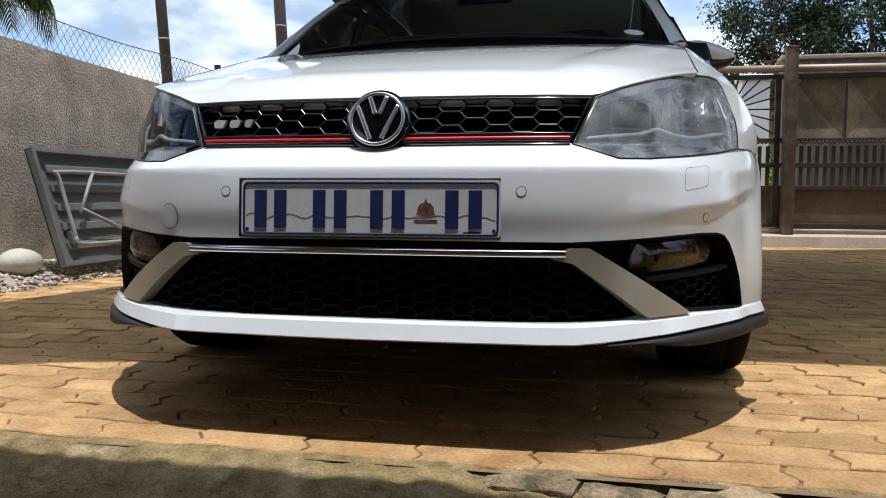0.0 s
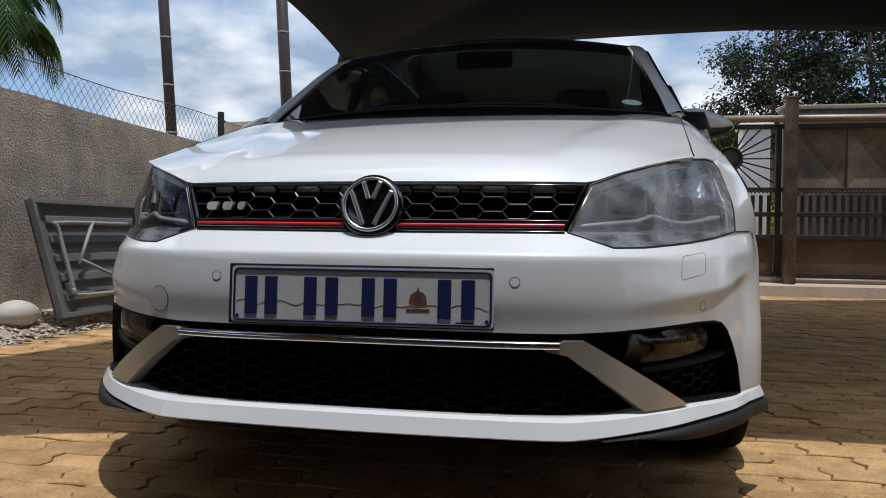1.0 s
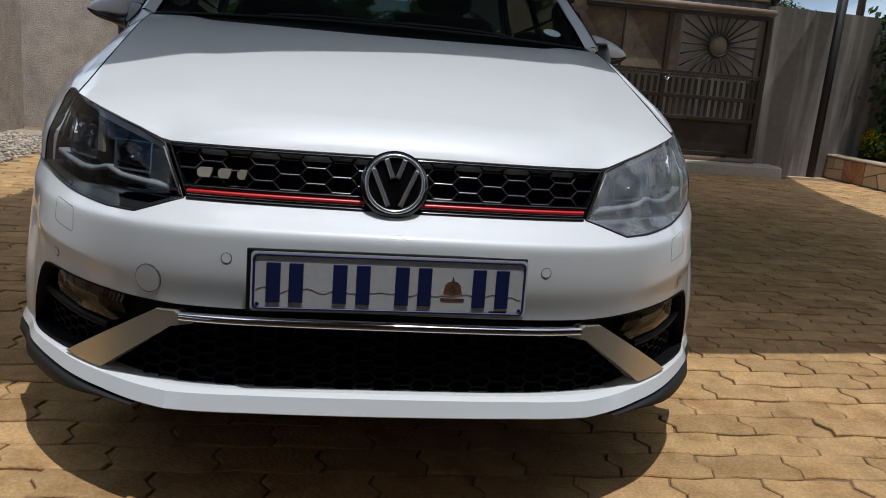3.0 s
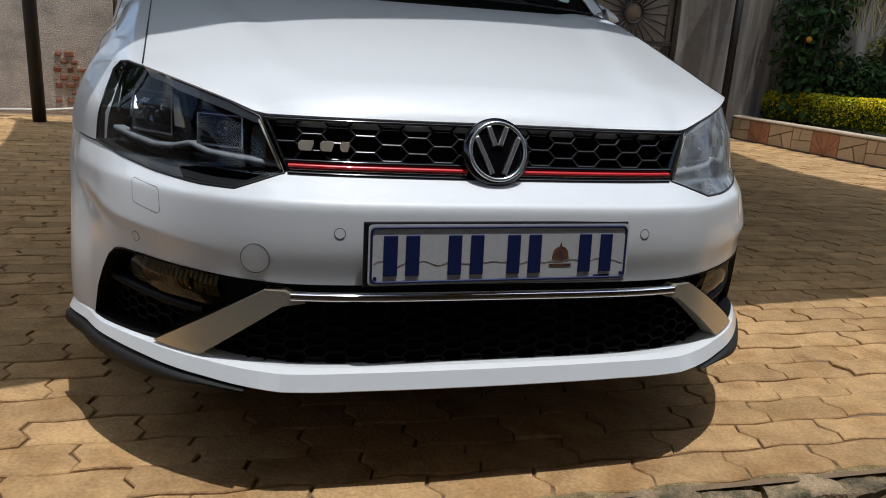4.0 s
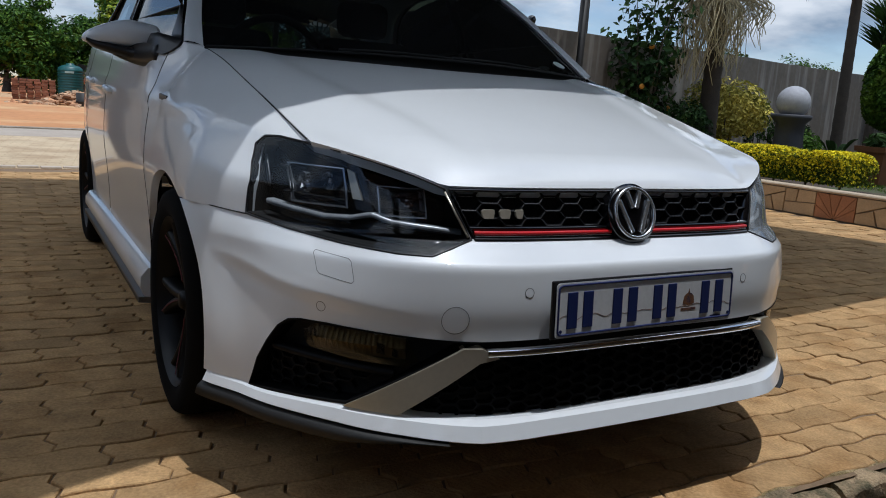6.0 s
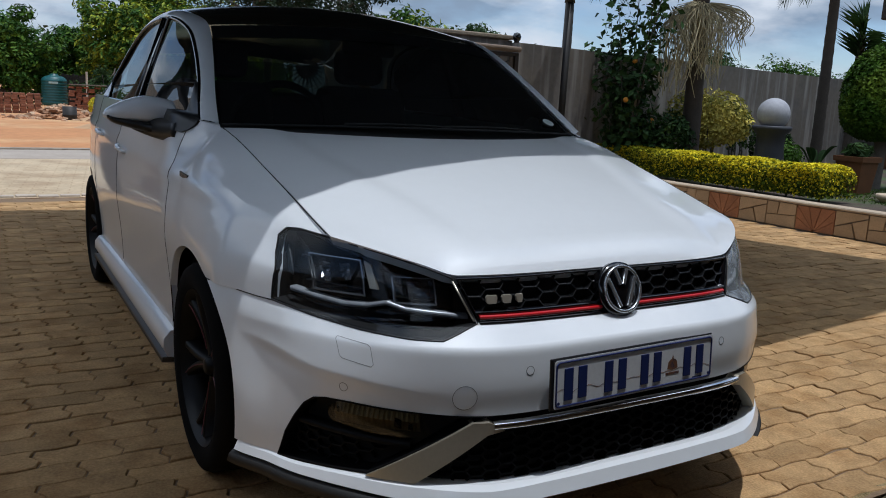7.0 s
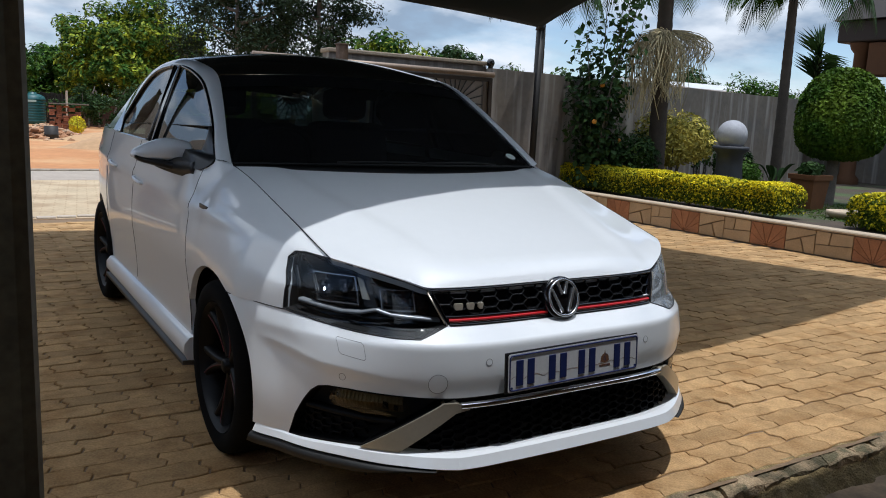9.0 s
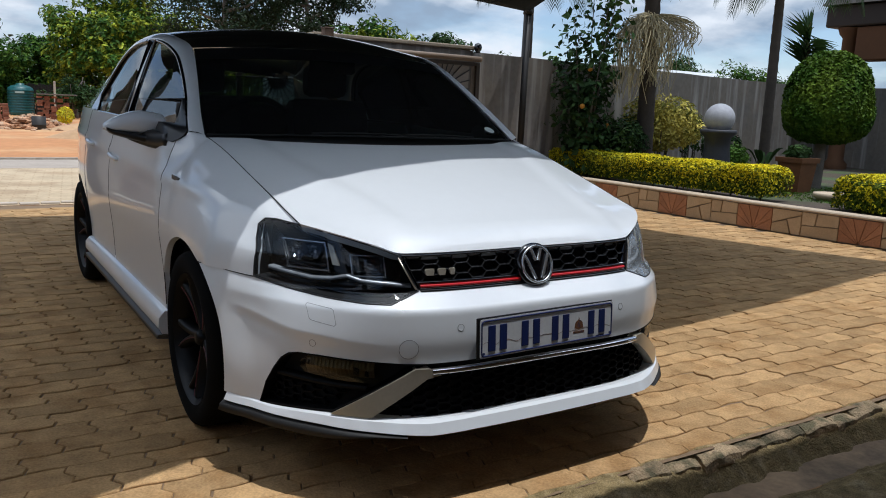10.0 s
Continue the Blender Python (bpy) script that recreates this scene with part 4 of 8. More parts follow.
    for k in range(3):
        tube(bm, [fascia(sg * (0.868 + 0.012 * k), z, -0.02 - 0.006 * k) for z in np.linspace(0.655, 0.715 - 0.006 * k, 6)], 0.002, 6)
    part("side_fin", smooth(bm), LAMP_GREY, lamp)
    bm = bmesh.new()
    patch_on_nose(bm, [(0.60, 0.625), (0.618, 0.715), (0.650, 0.725), (0.640, 0.63)], -0.02, sg, 0.02)
    part("module_divider", bm, LAMP_BLACK, lamp)
    bm = bmesh.new()
    patch_on_nose(bm, [(0.622, 0.648), (0.633, 0.700), (0.650, 0.706), (0.644, 0.650)], -0.016, sg, 0.006)
    part("divider_plate", bm, SILVER, lamp, "slanted silver plate between the lamp modules")
    bm = bmesh.new()
    ribbon(bm, (0.425, 0.594), (0.60, 0.604), -0.02, 0.003, 0.01, 10, sg)
    ribbon(bm, (0.66, 0.602), (0.86, 0.622), -0.022, 0.003, 0.01, 10, sg)
    part("lower_rib", bm, LAMP_GREY, lamp, "grey rib under the light strip")
    for c, r in (((0.705, 0.678), 0.017), ((0.765, 0.672), 0.02), ((0.525, 0.655), 0.014)):
        m = fascia(sg * c[0], c[1], -0.024)
        bm = bmesh.new()
        for k in range(9):
            a0, a1 = k * math.tau / 9, (k + 0.86) * math.tau / 9
            quad = [(r * q * math.cos(a), r * q * math.sin(a), o) for a, q, o in ((a0, 0.45, -0.036), (a1, 0.42, -0.038), (a1, 1.0, -0.022 - 0.004 * (k % 3)), (a0, 1.05, -0.020))]
            bm.faces.new([bm.verts.new(fascia(sg * (c[0] + x), c[1] + z, o)) for x, z, o in quad])
        part("reflector_bowl", bm, FACET, lamp)
        bm = bmesh.new()
        bmesh.ops.create_uvsphere(bm, u_segments=12, v_segments=8, radius=r * 0.36, matrix=Matrix.Translation(fascia(sg * c[0], c[1], -0.03)))
        part("bulb", smooth(bm), CHROME, lamp)
    bm = bmesh.new()
    for u in (0.800, 0.808):
        tube(bm, [fascia(sg * (u + 0.018), 0.700, -0.018), fascia(sg * u, 0.698, -0.018), fascia(sg * (u - 0.003), 0.655, -0.018), fascia(sg * (u + 0.016), 0.650, -0.018)], 0.0022, 6)
    part("chrome_bracket", smooth(bm), LAMP_GREY, lamp)

# number plate: white with a blue border and plain bars in place of its characters
PLATE = material("plate_white", (0.62, 0.63, 0.64), 0.35, vary=0.08, scale=12)
BLUE = material("plate_blue", (0.008, 0.018, 0.095), 0.45)

def rounded(w, h, r, n=5):
    return [(sx * (w / 2 - r) + r * math.cos(a), sy * (h / 2 - r) + r * math.sin(a)) for sx, sy, a0 in ((1, 1, 0), (-1, 1, 90), (-1, -1, 180), (1, -1, 270)) for a in [radians(a0 + 90 * k / n) for k in range(n + 1)]]


plate = part("number_plate", slab_poly(bmesh.new(), rounded(0.519, 0.111, 0.008), 0.001, 0.0026), PLATE, car, "white number plate with dark blue border and bars")
plate.matrix_world = pose(0.0045, -0.004, 0.4605, 90 - 3.5, 0, 2.2)
part("holder", box(bmesh.new(), (-0.004, 0.001, -0.004), (0.527, 0.118, 0.006), 0.0025), BLACK_PLASTIC, plate, "black plate holder")
bm = bmesh.new()
tube(bm, [(x, y, 0.0026) for x, y in rounded(0.508, 0.1, 0.009)], 0.0024, 8, closed=True)
part("border", smooth(bm), BLUE, plate)


def glyph_bar(x, w, h, mat, y=-0.001, name="character_bar"):
    part(name, box(bmesh.new(), (x, y, 0.0036), (w, h, 0.003), 0.0014), mat, plate)


for x in (-0.219, -0.178, -0.098, -0.055, 0.018, 0.061, 0.166, 0.211):
    glyph_bar(x, 0.026, 0.074, BLUE)
CREST = material("crest_brown", (0.16, 0.07, 0.03), 0.6, vary=0.5, scale=160, second=(0.02, 0.02, 0.06), second_scale=120)
bm = bmesh.new()
slab_poly(bm, [(0.097, -0.012), (0.100, 0.004), (0.106, 0.010), (0.112, 0.012), (0.115, 0.022), (0.118, 0.012), (0.124, 0.010), (0.130, 0.004), (0.133, -0.012), (0.115, -0.016)], 0.0026, 0.0031)
part("crest", bm, CREST, plate, "small brown and blue crest shape")
part("caption_bar", box(bmesh.new(), (0.115, -0.024, 0.0029), (0.046, 0.006, 0.0006)), CREST, plate)
part("maker_bar", box(bmesh.new(), (0.205, -0.0455, 0.0029), (0.034, 0.003, 0.0006)), BLUE, plate)
for k in (-1, 1):
    bm = bmesh.new()
    rod(bm, (k * 0.247, -0.042, 0.002), (k * 0.247, -0.042, 0.0042), 0.0035, seg=12)
    part("screw", bm, BLUE, plate)
bm = bmesh.new()
pts = [(-0.25 + 0.5 * k / 60, -0.016 + 0.012 * noise.noise(Vector((k * 0.31, 0, 0))), 0.0027) for k in range(61)]
tube(bm, pts, 0.0005, 4)
part("hill_line", bm, CREST, plate, "faint hill outline printed across the plate")

# ---- the car: bonnet, sides, doors, glass ----
def hood_back(x):
    return 0.935 + 0.168 * (abs(x) / 0.68) ** 2.2


def hood_point(u, t):
    x = u * (0.650 + 0.034 * t)
    y = hood_front(x) + 0.003 + t * (hood_back(x) - hood_front(x) - 0.003)
    rim_z = table(((0, 0.6895), (0.437, 0.6885), (0.491, 0.709), (0.556, 0.7295), (0.606, 0.7435), (0.649, 0.7545)), abs(x))
    lower = (rim_z - deck_z(x, hood_front(x) + 0.003)) * (1 - step(0.0, 0.16, t))
    return Vector((x, y, deck_z(x, y) + lower))


LAMP_RIM = ((0.0, 0.728, 0.7535), (0.12, 0.79, 0.7600), (0.22, 0.836, 0.758), (0.30, 0.874, 0.739), (0.40, 0.898, 0.70), (0.50, 0.911, 0.65), (0.60, 0.917, 0.596))
bm = bmesh.new()
ts = [0.0, 0.01, 0.02, 0.035, 0.055, 0.08, 0.11] + list(np.linspace(0.15, 1, 24))
us = np.linspace(-1, 1, 65)
top = grid(bm, [[hood_point(u, t) for u in us] for t in ts])
edge = [hood_point(u, 0) for u in us] + [hood_point(1, t) for t in ts[1:]] + [hood_point(u, 1) for u in us[::-1][1:]] + [hood_point(-1, t) for t in ts[::-1][1:-1]]
low = [p + Vector((-0.012 * (abs(p.x) > 0.6) * (1 if p.x > 0 else -1), 0.012 if p.y < 0.6 else 0, -0.022)) for p in edge]
for i in range(len(edge)):
    j = (i + 1) % len(edge)
    bm.faces.new([bm.verts.new(v) for v in (edge[i], low[i], low[j], edge[j])])
bonnet = part("bonnet", smooth(bm), PAINT, car)
for sg in (-1, 1):
    bm = bmesh.new()
    tube(bm, [hood_point(sg, t) + Vector((sg * 0.003, 0, -0.001)) for t in np.linspace(0.02, 1, 40)], 0.0015, 6)
    part("bonnet_seam", smooth(bm), ENGINE_BLACK, bonnet, "dark shut line beside the bonnet")
bm = bmesh.new()
grid(bm, [[hood_point(u * 0.985, 0.03 + t * 0.95) - Vector((0, 0, 0.05)) for u in np.linspace(-1.05, 1.05, 12)] for t in np.linspace(0, 1, 8)])
part("engine_bay_lining", bm, ENGINE_BLACK, car)


def low_end(y):
    """How far down the side reaches: to the sill, or to the rim of a wheel arch."""
    z = 0.235
    for c in (ARCH_F, ARCH_R):
        d = abs(y - c)
        reach = 0.385 if c == ARCH_F and y < c else ARCH_RAD
        if d < reach:
            z = max(z, 0.285 + 0.345 * math.sqrt(1 - (d / reach) ** 2))
    return z


def a_at(y, z):
    lo, hi = 0.0, 1.0
    for _ in range(24):
        m = (lo + hi) / 2
        if body_side(y, m)[1] > z:
            lo = m
        else:
            hi = m
    return lo


def side_panel(ys, sg, top=None, gap=0.0, fold=0.02, bottom=None):
    """A panel of the flank between the first and last y; its edges are folded in."""
    bm = bmesh.new()
    rows = []
    for y in ys:
        a0 = top(y) if top else 0.0
        a1 = a_at(y, bottom(y) if bottom else low_end(y))
        rows.append([Vector((sg * body_side(y, a)[0], y, body_side(y, a)[1])) for a in np.linspace(a0, max(a1, a0 + 0.01), 26)])
    grid(bm, rows, flip=sg > 0)
    rim = [r[0] for r in rows] + rows[-1][1:] + [r[-1] for r in rows[::-1][1:]] + rows[0][::-1][1:-1]
    for i in range(len(rim)):
        p, q = rim[i], rim[(i + 1) % len(rim)]
        inn = Vector((-sg * fold, 0, 0))
        bm.faces.new([bm.verts.new(v) for v in (p, q, q + inn, p + inn)])
    return smooth(bm)


for sg in (-1, 1):
    # front wing: its front edge follows the headlamp
    def wing_start(a):
        return table(((0, 0.325), (0.12, 0.365), (0.25, 0.425), (0.45, 0.445), (0.6, 0.437)), a)
    bm = bmesh.new()
    rows = []
    n_a = 30
    for t in np.concatenate([np.linspace(0, 0.16, 8), np.linspace(0.19, 0.95, 36), [1.0]]):
        row = []
        for k in range(n_a + 1):
            a = k / n_a
            y_ref = 0.44 + t * (1.155 - 0.44)
            a_end = a_at(y_ref, max(low_end(y_ref), 0.592 if y_ref < 0.68 else 0.0))
            aa = a * a_end
            y = wing_start(aa) + t * (1.2195 - wing_start(aa))
            x, z = body_side(y, aa)
            fade = 1 - step(0.0, 0.42, t)
            if fade > 0:
                fy = wing_start(aa)
                fx, fz = body_side(fy, aa)
                rim_p = fascia(table([(q[0], q[1]) for q in LAMP_RIM], aa), table([(q[0], q[2]) for q in LAMP_RIM], aa), 0.001)
                x, y, z = x + (rim_p.x - fx) * fade, y + (rim_p.y - fy) * fade, z + (rim_p.z - fz) * fade
            row.append(Vector((sg * x, y, z)))
        rows.append(row)
    grid(bm, rows, flip=sg > 0)
    rim = [r[0] for r in rows] + rows[-1][1:] + [r[-1] for r in rows[::-1][1:]] + rows[0][::-1][1:-1]
    for i in range(len(rim)):
        p, q = rim[i], rim[(i + 1) % len(rim)]
        inn = Vector((-sg * 0.02, 0, -0.004))
        bm.faces.new([bm.verts.new(v) for v in (p, q, q + inn, p + inn)])
    wing = part("front_wing", smooth(bm), PAINT, car)
    part("wing_badge", box(bmesh.new(), (sg * (body_side(1.085, a_at(1.085, 0.812))[0] + 0.001), 1.085, 0.812), (0.006, 0.085, 0.016), 0.002, Euler((radians(4), 0, radians(-3 * sg))).to_matrix()), GRILLE_BLACK, wing, "small dark chrome badge on the wing")

    def door_top(y):
        return 0.02
    d1 = part("door", side_panel(list(np.linspace(1.222, 2.262, 34)), sg, door_top), PAINT, car, "white front door")
    d2 = part("door", side_panel(list(np.linspace(2.272, 3.02, 30)), sg, door_top), PAINT, car, "white rear door")
    part("rear_quarter", side_panel(list(np.linspace(3.03, 3.93, 34)), sg), PAINT, car)
    for d, y in ((d1, 1.2208), (d1, 2.267), (d2, 3.025)):
        bm = bmesh.new()
        tube(bm, [(sg * (body_side(y, a)[0] - 0.0005), y, body_side(y, a)[1]) for a in np.linspace(0.02, a_at(y, 0.33), 40)], 0.0017, 6)
        part("door_seam", smooth(bm), ENGINE_BLACK, d, "dark shut line of the door")
    bm = bmesh.new()
    rows = [[(sg * (body_side(y, a_at(y, z))[0] - 0.03), y, z) for z in np.linspace(0.24, 0.93, 12)] for y in np.linspace(1.215, 3.0, 24)]
    grid(bm, rows, flip=sg > 0)
    part("inner_frame", bm, ENGINE_BLACK, car)
    for d, y0, z0 in ((d1, 2.13, 0.812), (d2, 2.80, 0.842)):
        bm = bmesh.new()
        x0 = body_side(y0, a_at(y0, z0))[0]
        tube(bm, curve([(sg * (x0 - 0.004), y0 - 0.09, z0 - 0.004), (sg * (x0 + 0.009), y0 - 0.078, z0 - 0.002), (sg * (x0 + 0.016), y0, z0 + 0.004), (sg * (x0 + 0.009), y0 + 0.078, z0 + 0.009), (sg * (x0 - 0.004), y0 + 0.09, z0 + 0.01)], 14), lambda t: 0.0075 + 0.002 * math.sin(t * math.pi), 10)
        part("handle", smooth(bm), PAINT, d)
    # sill
    bm = bmesh.new()
    rows = []
    for y in np.linspace(1.19, 2.99, 20):
        x = side_x(y)
        rows.append([(sg * (x - 0.05), y, 0.315), (sg * (x - 0.006), y, 0.310), (sg * (x + 0.014), y, 0.285), (sg * (x + 0.016), y, 0.25), (sg * (x + 0.004), y, 0.225), (sg * (x - 0.06), y, 0.215)])
    grid(bm, rows, flip=sg > 0)
    for e in (0, -1):
        bm.faces.new([bm.verts.new(v) for v in (rows[e] if (e == 0) == (sg > 0) else rows[e][::-1])])
    part("side_sill", smooth(bm), PAINT, car, "white side skirt")
    bm = bmesh.new()
    rows = [[(sg * (side_x(y) - 0.06), y, 0.214), (sg * (side_x(y) + 0.018), y, 0.222), (sg * (side_x(y) + 0.02), y, 0.205), (sg * (side_x(y) - 0.06), y, 0.195)] for y in np.linspace(1.2, 2.98, 20)]
    grid(bm, rows, flip=sg > 0)
    part("skirt_edge", smooth(bm), BLACK_PLASTIC, car, "black lower edge of the side skirt")
    # wheel-house liners
    for c in (ARCH_F, ARCH_R):
        bm = bmesh.new()
        rows = [[(sg * x, c + (0.395 if c == ARCH_F and math.cos(a) < 0 else 0.345) * math.cos(a), 0.285 + 0.352 * math.sin(a)) for x in (0.785, 0.72, 0.5)] for a in np.linspace(-0.35, math.pi + 0.35, 28)]
        grid(bm, rows, flip=sg < 0)
        grid(bm, [[(sg * 0.5, c + u, z) for u in (-0.35, 0.35)] for z in (0.17, 0.64)], flip=sg < 0)
        part("wheel_liner", smooth(bm), ENGINE_BLACK, car)

# ---- greenhouse ----
IN_EDGE = ((0.672, 1.125, 0.962), (0.650, 1.255, 1.048), (0.606, 1.46, 1.185), (0.570, 1.67, 1.298), (0.578, 1.88, 1.350), (0.588, 2.2, 1.385), (0.588, 2.7, 1.373), (0.578, 3.2, 1.322), (0.57, 3.52, 1.262))
OUT_EDGE = ((0.722, 1.165, 0.970), (0.703, 1.25, 1.030), (0.676, 1.355, 1.10), (0.648, 1.528, 1.205), (0.634, 1.69, 1.280), (0.636, 1.95, 1.335), (0.648, 2.25, 1.348), (0.660, 2.55, 1.325), (0.688, 2.76, 1.245), (0.765, 2.93, 1.06))


def skewed(p, sg):
    """The cabin sits a little askew on the body towards the front."""
    k = 1 - step(1.7, 2.6, p[1])
    return np.array((p[0] - (0.016 * sg + 0.002) * k, p[1] - 0.03 * sg * k, p[2]))


NI = 60
for sg in (-1, 1):
    inn = curve([skewed(p, sg) for p in IN_EDGE], NI)
    outc = curve([skewed(p, sg) for p in OUT_EDGE], NI)
    bm = bmesh.new()
    rows = []
    for p, q in zip(inn, outc):
        m = (p + q) / 2 + np.array((0.016, -0.010, 0.014))
        rows.append([Vector((sg * v[0], v[1], v[2])) for v in [(1 - t) ** 2 * p + 2 * t * (1 - t) * m + t * t * q for t in np.linspace(0, 1, 7)] + [q + np.array((-0.03, 0, -0.012))]])
    grid(bm, rows, flip=sg > 0)
    part("pillar_frame", smooth(bm), PAINT, car, "white windscreen pillar and roof edge")
    # side glass between the roof edge and the waist
    ys = np.linspace(1.16, 2.88, 40)
    oy, ox, oz = [q[1] for q in outc], [q[0] for q in outc], [q[2] for q in outc]

    def glass_top(y):
        return Vector((sg * (float(np.interp(y, oy, ox)) - 0.006), y, float(np.interp(y, oy, oz)) - 0.004))

    def glass_low(y):
        # one lean for the whole pane
        x, z = body_side(max(y, 1.275), 0.02)
        top_edge = glass_top(y)
        return Vector((sg * min(x - 0.014, abs(top_edge.x) + 0.37 * (top_edge.z - z)), y, z - 0.004))
    for y0, y1, nm in ((1.275, 2.075, "front"), (2.165, 2.90, "rear")):
        bm = bmesh.new()
        rows = []
        for y in np.linspace(y0, y1, 24):
            a, b = glass_low(y), glass_top(y)
            rows.append([a.lerp(b, t) + Vector((sg * 0.005 * math.sin(t * math.pi), 0, 0)) for t in np.linspace(0, 1, 7)])
        grid(bm, rows, flip=sg > 0)
        g = part("side_window", smooth(bm), SIDE_TINT, car, "tinted %s side window" % nm)
        g.visible_shadow = False
        bm = bmesh.new()
        rim = [glass_low(y) for y in np.linspace(y0, y1, 14)] + [glass_top(y) for y in np.linspace(y1, y0, 20)]
        tube(bm, [p + Vector((sg * 0.006, 0, 0)) for p in rim], 0.009, 6, closed=True)
        part("window_seal", smooth(bm), GLOSS_BLACK, g)
    bm = bmesh.new()
    rows = []
    for y in (2.07, 2.12, 2.17):
        a, b = glass_low(y - 0.03), glass_top(y + 0.03)
        rows.append([a.lerp(b, t) + Vector((sg * (0.005 * math.sin(t * math.pi) + 0.004), 0, 0)) for t in np.linspace(0, 1, 7)])
    grid(bm, rows, flip=sg > 0)
    part("door_pillar", smooth(bm), GLOSS_BLACK, car, "black pillar between the side windows")
    # cowl corner between bonnet, wing and pillar
    bm = bmesh.new()
    rows = []
    in0, out0 = np.array(inn[0]), np.array(outc[0])
    for t in np.linspace(0, 1, 12):
        y = inn[0][1] - 0.05 + (outc[0][1] - inn[0][1] + 0.075) * t
        x0, z0 = body_side(y, 0.0)
        top_p = in0 + (out0 - in0) * t
        e = np.array((x0, y, z0))
        rows.append([Vector((sg * v[0], v[1], v[2])) for v in (e + (0, 0, -0.006), e * 0.6 + top_p * 0.4 + (0.004, 0, 0.0), e * 0.3 + top_p * 0.7, top_p + (0.0, 0, 0.002))])
    grid(bm, rows, flip=sg < 0)
    part("cowl_corner", smooth(bm), PAINT, car)
    # mirror
    mirror = part("wing_mirror", bmesh.new(), PAINT, car, "white door mirror with black base")
    bm = bmesh.new()
    rows = []
    shift_x, shift_y, shift_z = (0.024, 0.085, 0.0) if sg < 0 else (-0.102, 0.015, -0.010)
    pw = lambda v, e: math.copysign(abs(v) ** e, v)
    CAP = ((0.777, 0.977, 0.029), (0.781, 0.982, 0.037), (0.79, 0.985, 0.041), (0.83, 0.989, 0.0445), (0.87, 0.991, 0.0455), (0.905, 0.989, 0.041), (0.94, 0.984, 0.033), (0.965, 0.979, 0.026), (0.985, 0.975, 0.018), (0.996, 0.972, 0.011), (1.0, 0.970, 0.004))
    for x in list(np.linspace(0.777, 0.80, 5)) + list(np.linspace(0.81, 0.97, 14)) + list(np.linspace(0.978, 1.0, 6)):
        zc, hh = table([(c[0], c[1]) for c in CAP], x), table([(c[0], c[2]) for c in CAP], x)
        dy = 0.082 * (hh / 0.046) ** 0.6
        row = []
        for k in range(25):
            b = k * math.tau / 24
            cy, sz = pw(math.cos(b), 0.75), pw(math.sin(b), 0.8 if math.sin(b) > 0 else 0.45)
            row.append(Vector((sg * x + shift_x, 1.41 + shift_y + dy * cy * (0.5 if cy > 0 else 1.0), zc + shift_z + hh * sz)))
        rows.append(row)
    grid(bm, rows, flip=sg < 0)
    for row in (rows[0], rows[-1]):
        bm.faces.new([bm.verts.new(v) for v in row[:-1]])
    mirror.data = mesh_of(smooth(bm), "wing_mirror", PAINT)
    bm = bmesh.new()
    rows = []
    for x in np.linspace(0.735, 0.992, 18):
        z1 = table(((0.70, 0.965), (0.77, 0.960), (0.80, 0.950), (0.87, 0.954), (0.94, 0.964), (0.992, 0.972)), x)
        z0 = table(((0.70, 0.896), (0.77, 0.899), (0.858, 0.913), (0.972, 0.944), (0.992, 0.962)), x)
        yc = 1.40 - 0.14 * (1 - step(0.72, 0.90, x))
        dy = 0.074 - 0.03 * step(0.90, 0.992, x)
        rows.append([Vector((sg * x + shift_x, yc + shift_y + dy * pw(math.cos(k * math.tau / 16), 0.7) * (0.55 if math.cos(k * math.tau / 16) > 0 else 1), shift_z + (z0 + z1) / 2 + (z1 - z0) / 2 * pw(math.sin(k * math.tau / 16), 0.7))) for k in range(17)])
    grid(bm, rows, flip=sg < 0)
    bm.faces.new([bm.verts.new(v) for v in rows[-1][:-1]])
    part("mirror_base", smooth(bm), BLACK_PLASTIC, mirror, "black lower shell of the mirror")
    bm = bmesh.new()
    arm = curve([(0.905, 1.415, 0.948), (0.855, 1.385, 0.936), (0.815, 1.30, 0.930), (0.79, 1.20, 0.934)], 14)
    tube(bm, [(sg * p[0] + shift_x, p[1] + shift_y * 0.8, p[2] + shift_z) for p in arm], lambda t: 0.024 + 0.014 * math.sin(min(1.0, t * 1.3) * math.pi / 2), 12)
    part("mirror_arm", smooth(bm), BLACK_PLASTIC, mirror, "thick black mirror arm")
    bm = bmesh.new()
    apex = next(q for q in outc if q[2] > 1.085)
    foot = glass_low(1.39 - 0.03 * sg)
    tip = Vector((sg * apex[0], apex[1], apex[2]))
    rows = []
    for y_shift, a in ((0.035, 0.14), (0.012, 0.10), (0.0, 0.05), (0.0, 0.0)):
        ys = np.linspace(outc[0][1] + y_shift, foot.y - y_shift, 7)
        rows.append([Vector((sg * (body_side(y, a)[0] + 0.009 - 0.004 * (a == 0)), y, body_side(y, a)[1] + 0.004 * (a == 0))) for y in ys])
    fronts = [q for q in outc if q[2] <= apex[2]][1:]
    for k, q in enumerate(fronts):
        t = (k + 0.4) / (len(fronts) - 0.6)
        f, r = Vector((sg * q[0], q[1], q[2])), foot.lerp(tip, t ** 0.8)
        rows.append([f.lerp(r, u) + Vector((sg * (0.004 + 0.012 * math.sin(u * math.pi)), 0, 0.004)) for u in np.linspace(0, 1, 7)])
    grid(bm, rows, flip=sg > 0)
    rim = [r[0] for r in rows] + [r[-1] for r in rows[::-1]] + rows[0][::-1][1:]
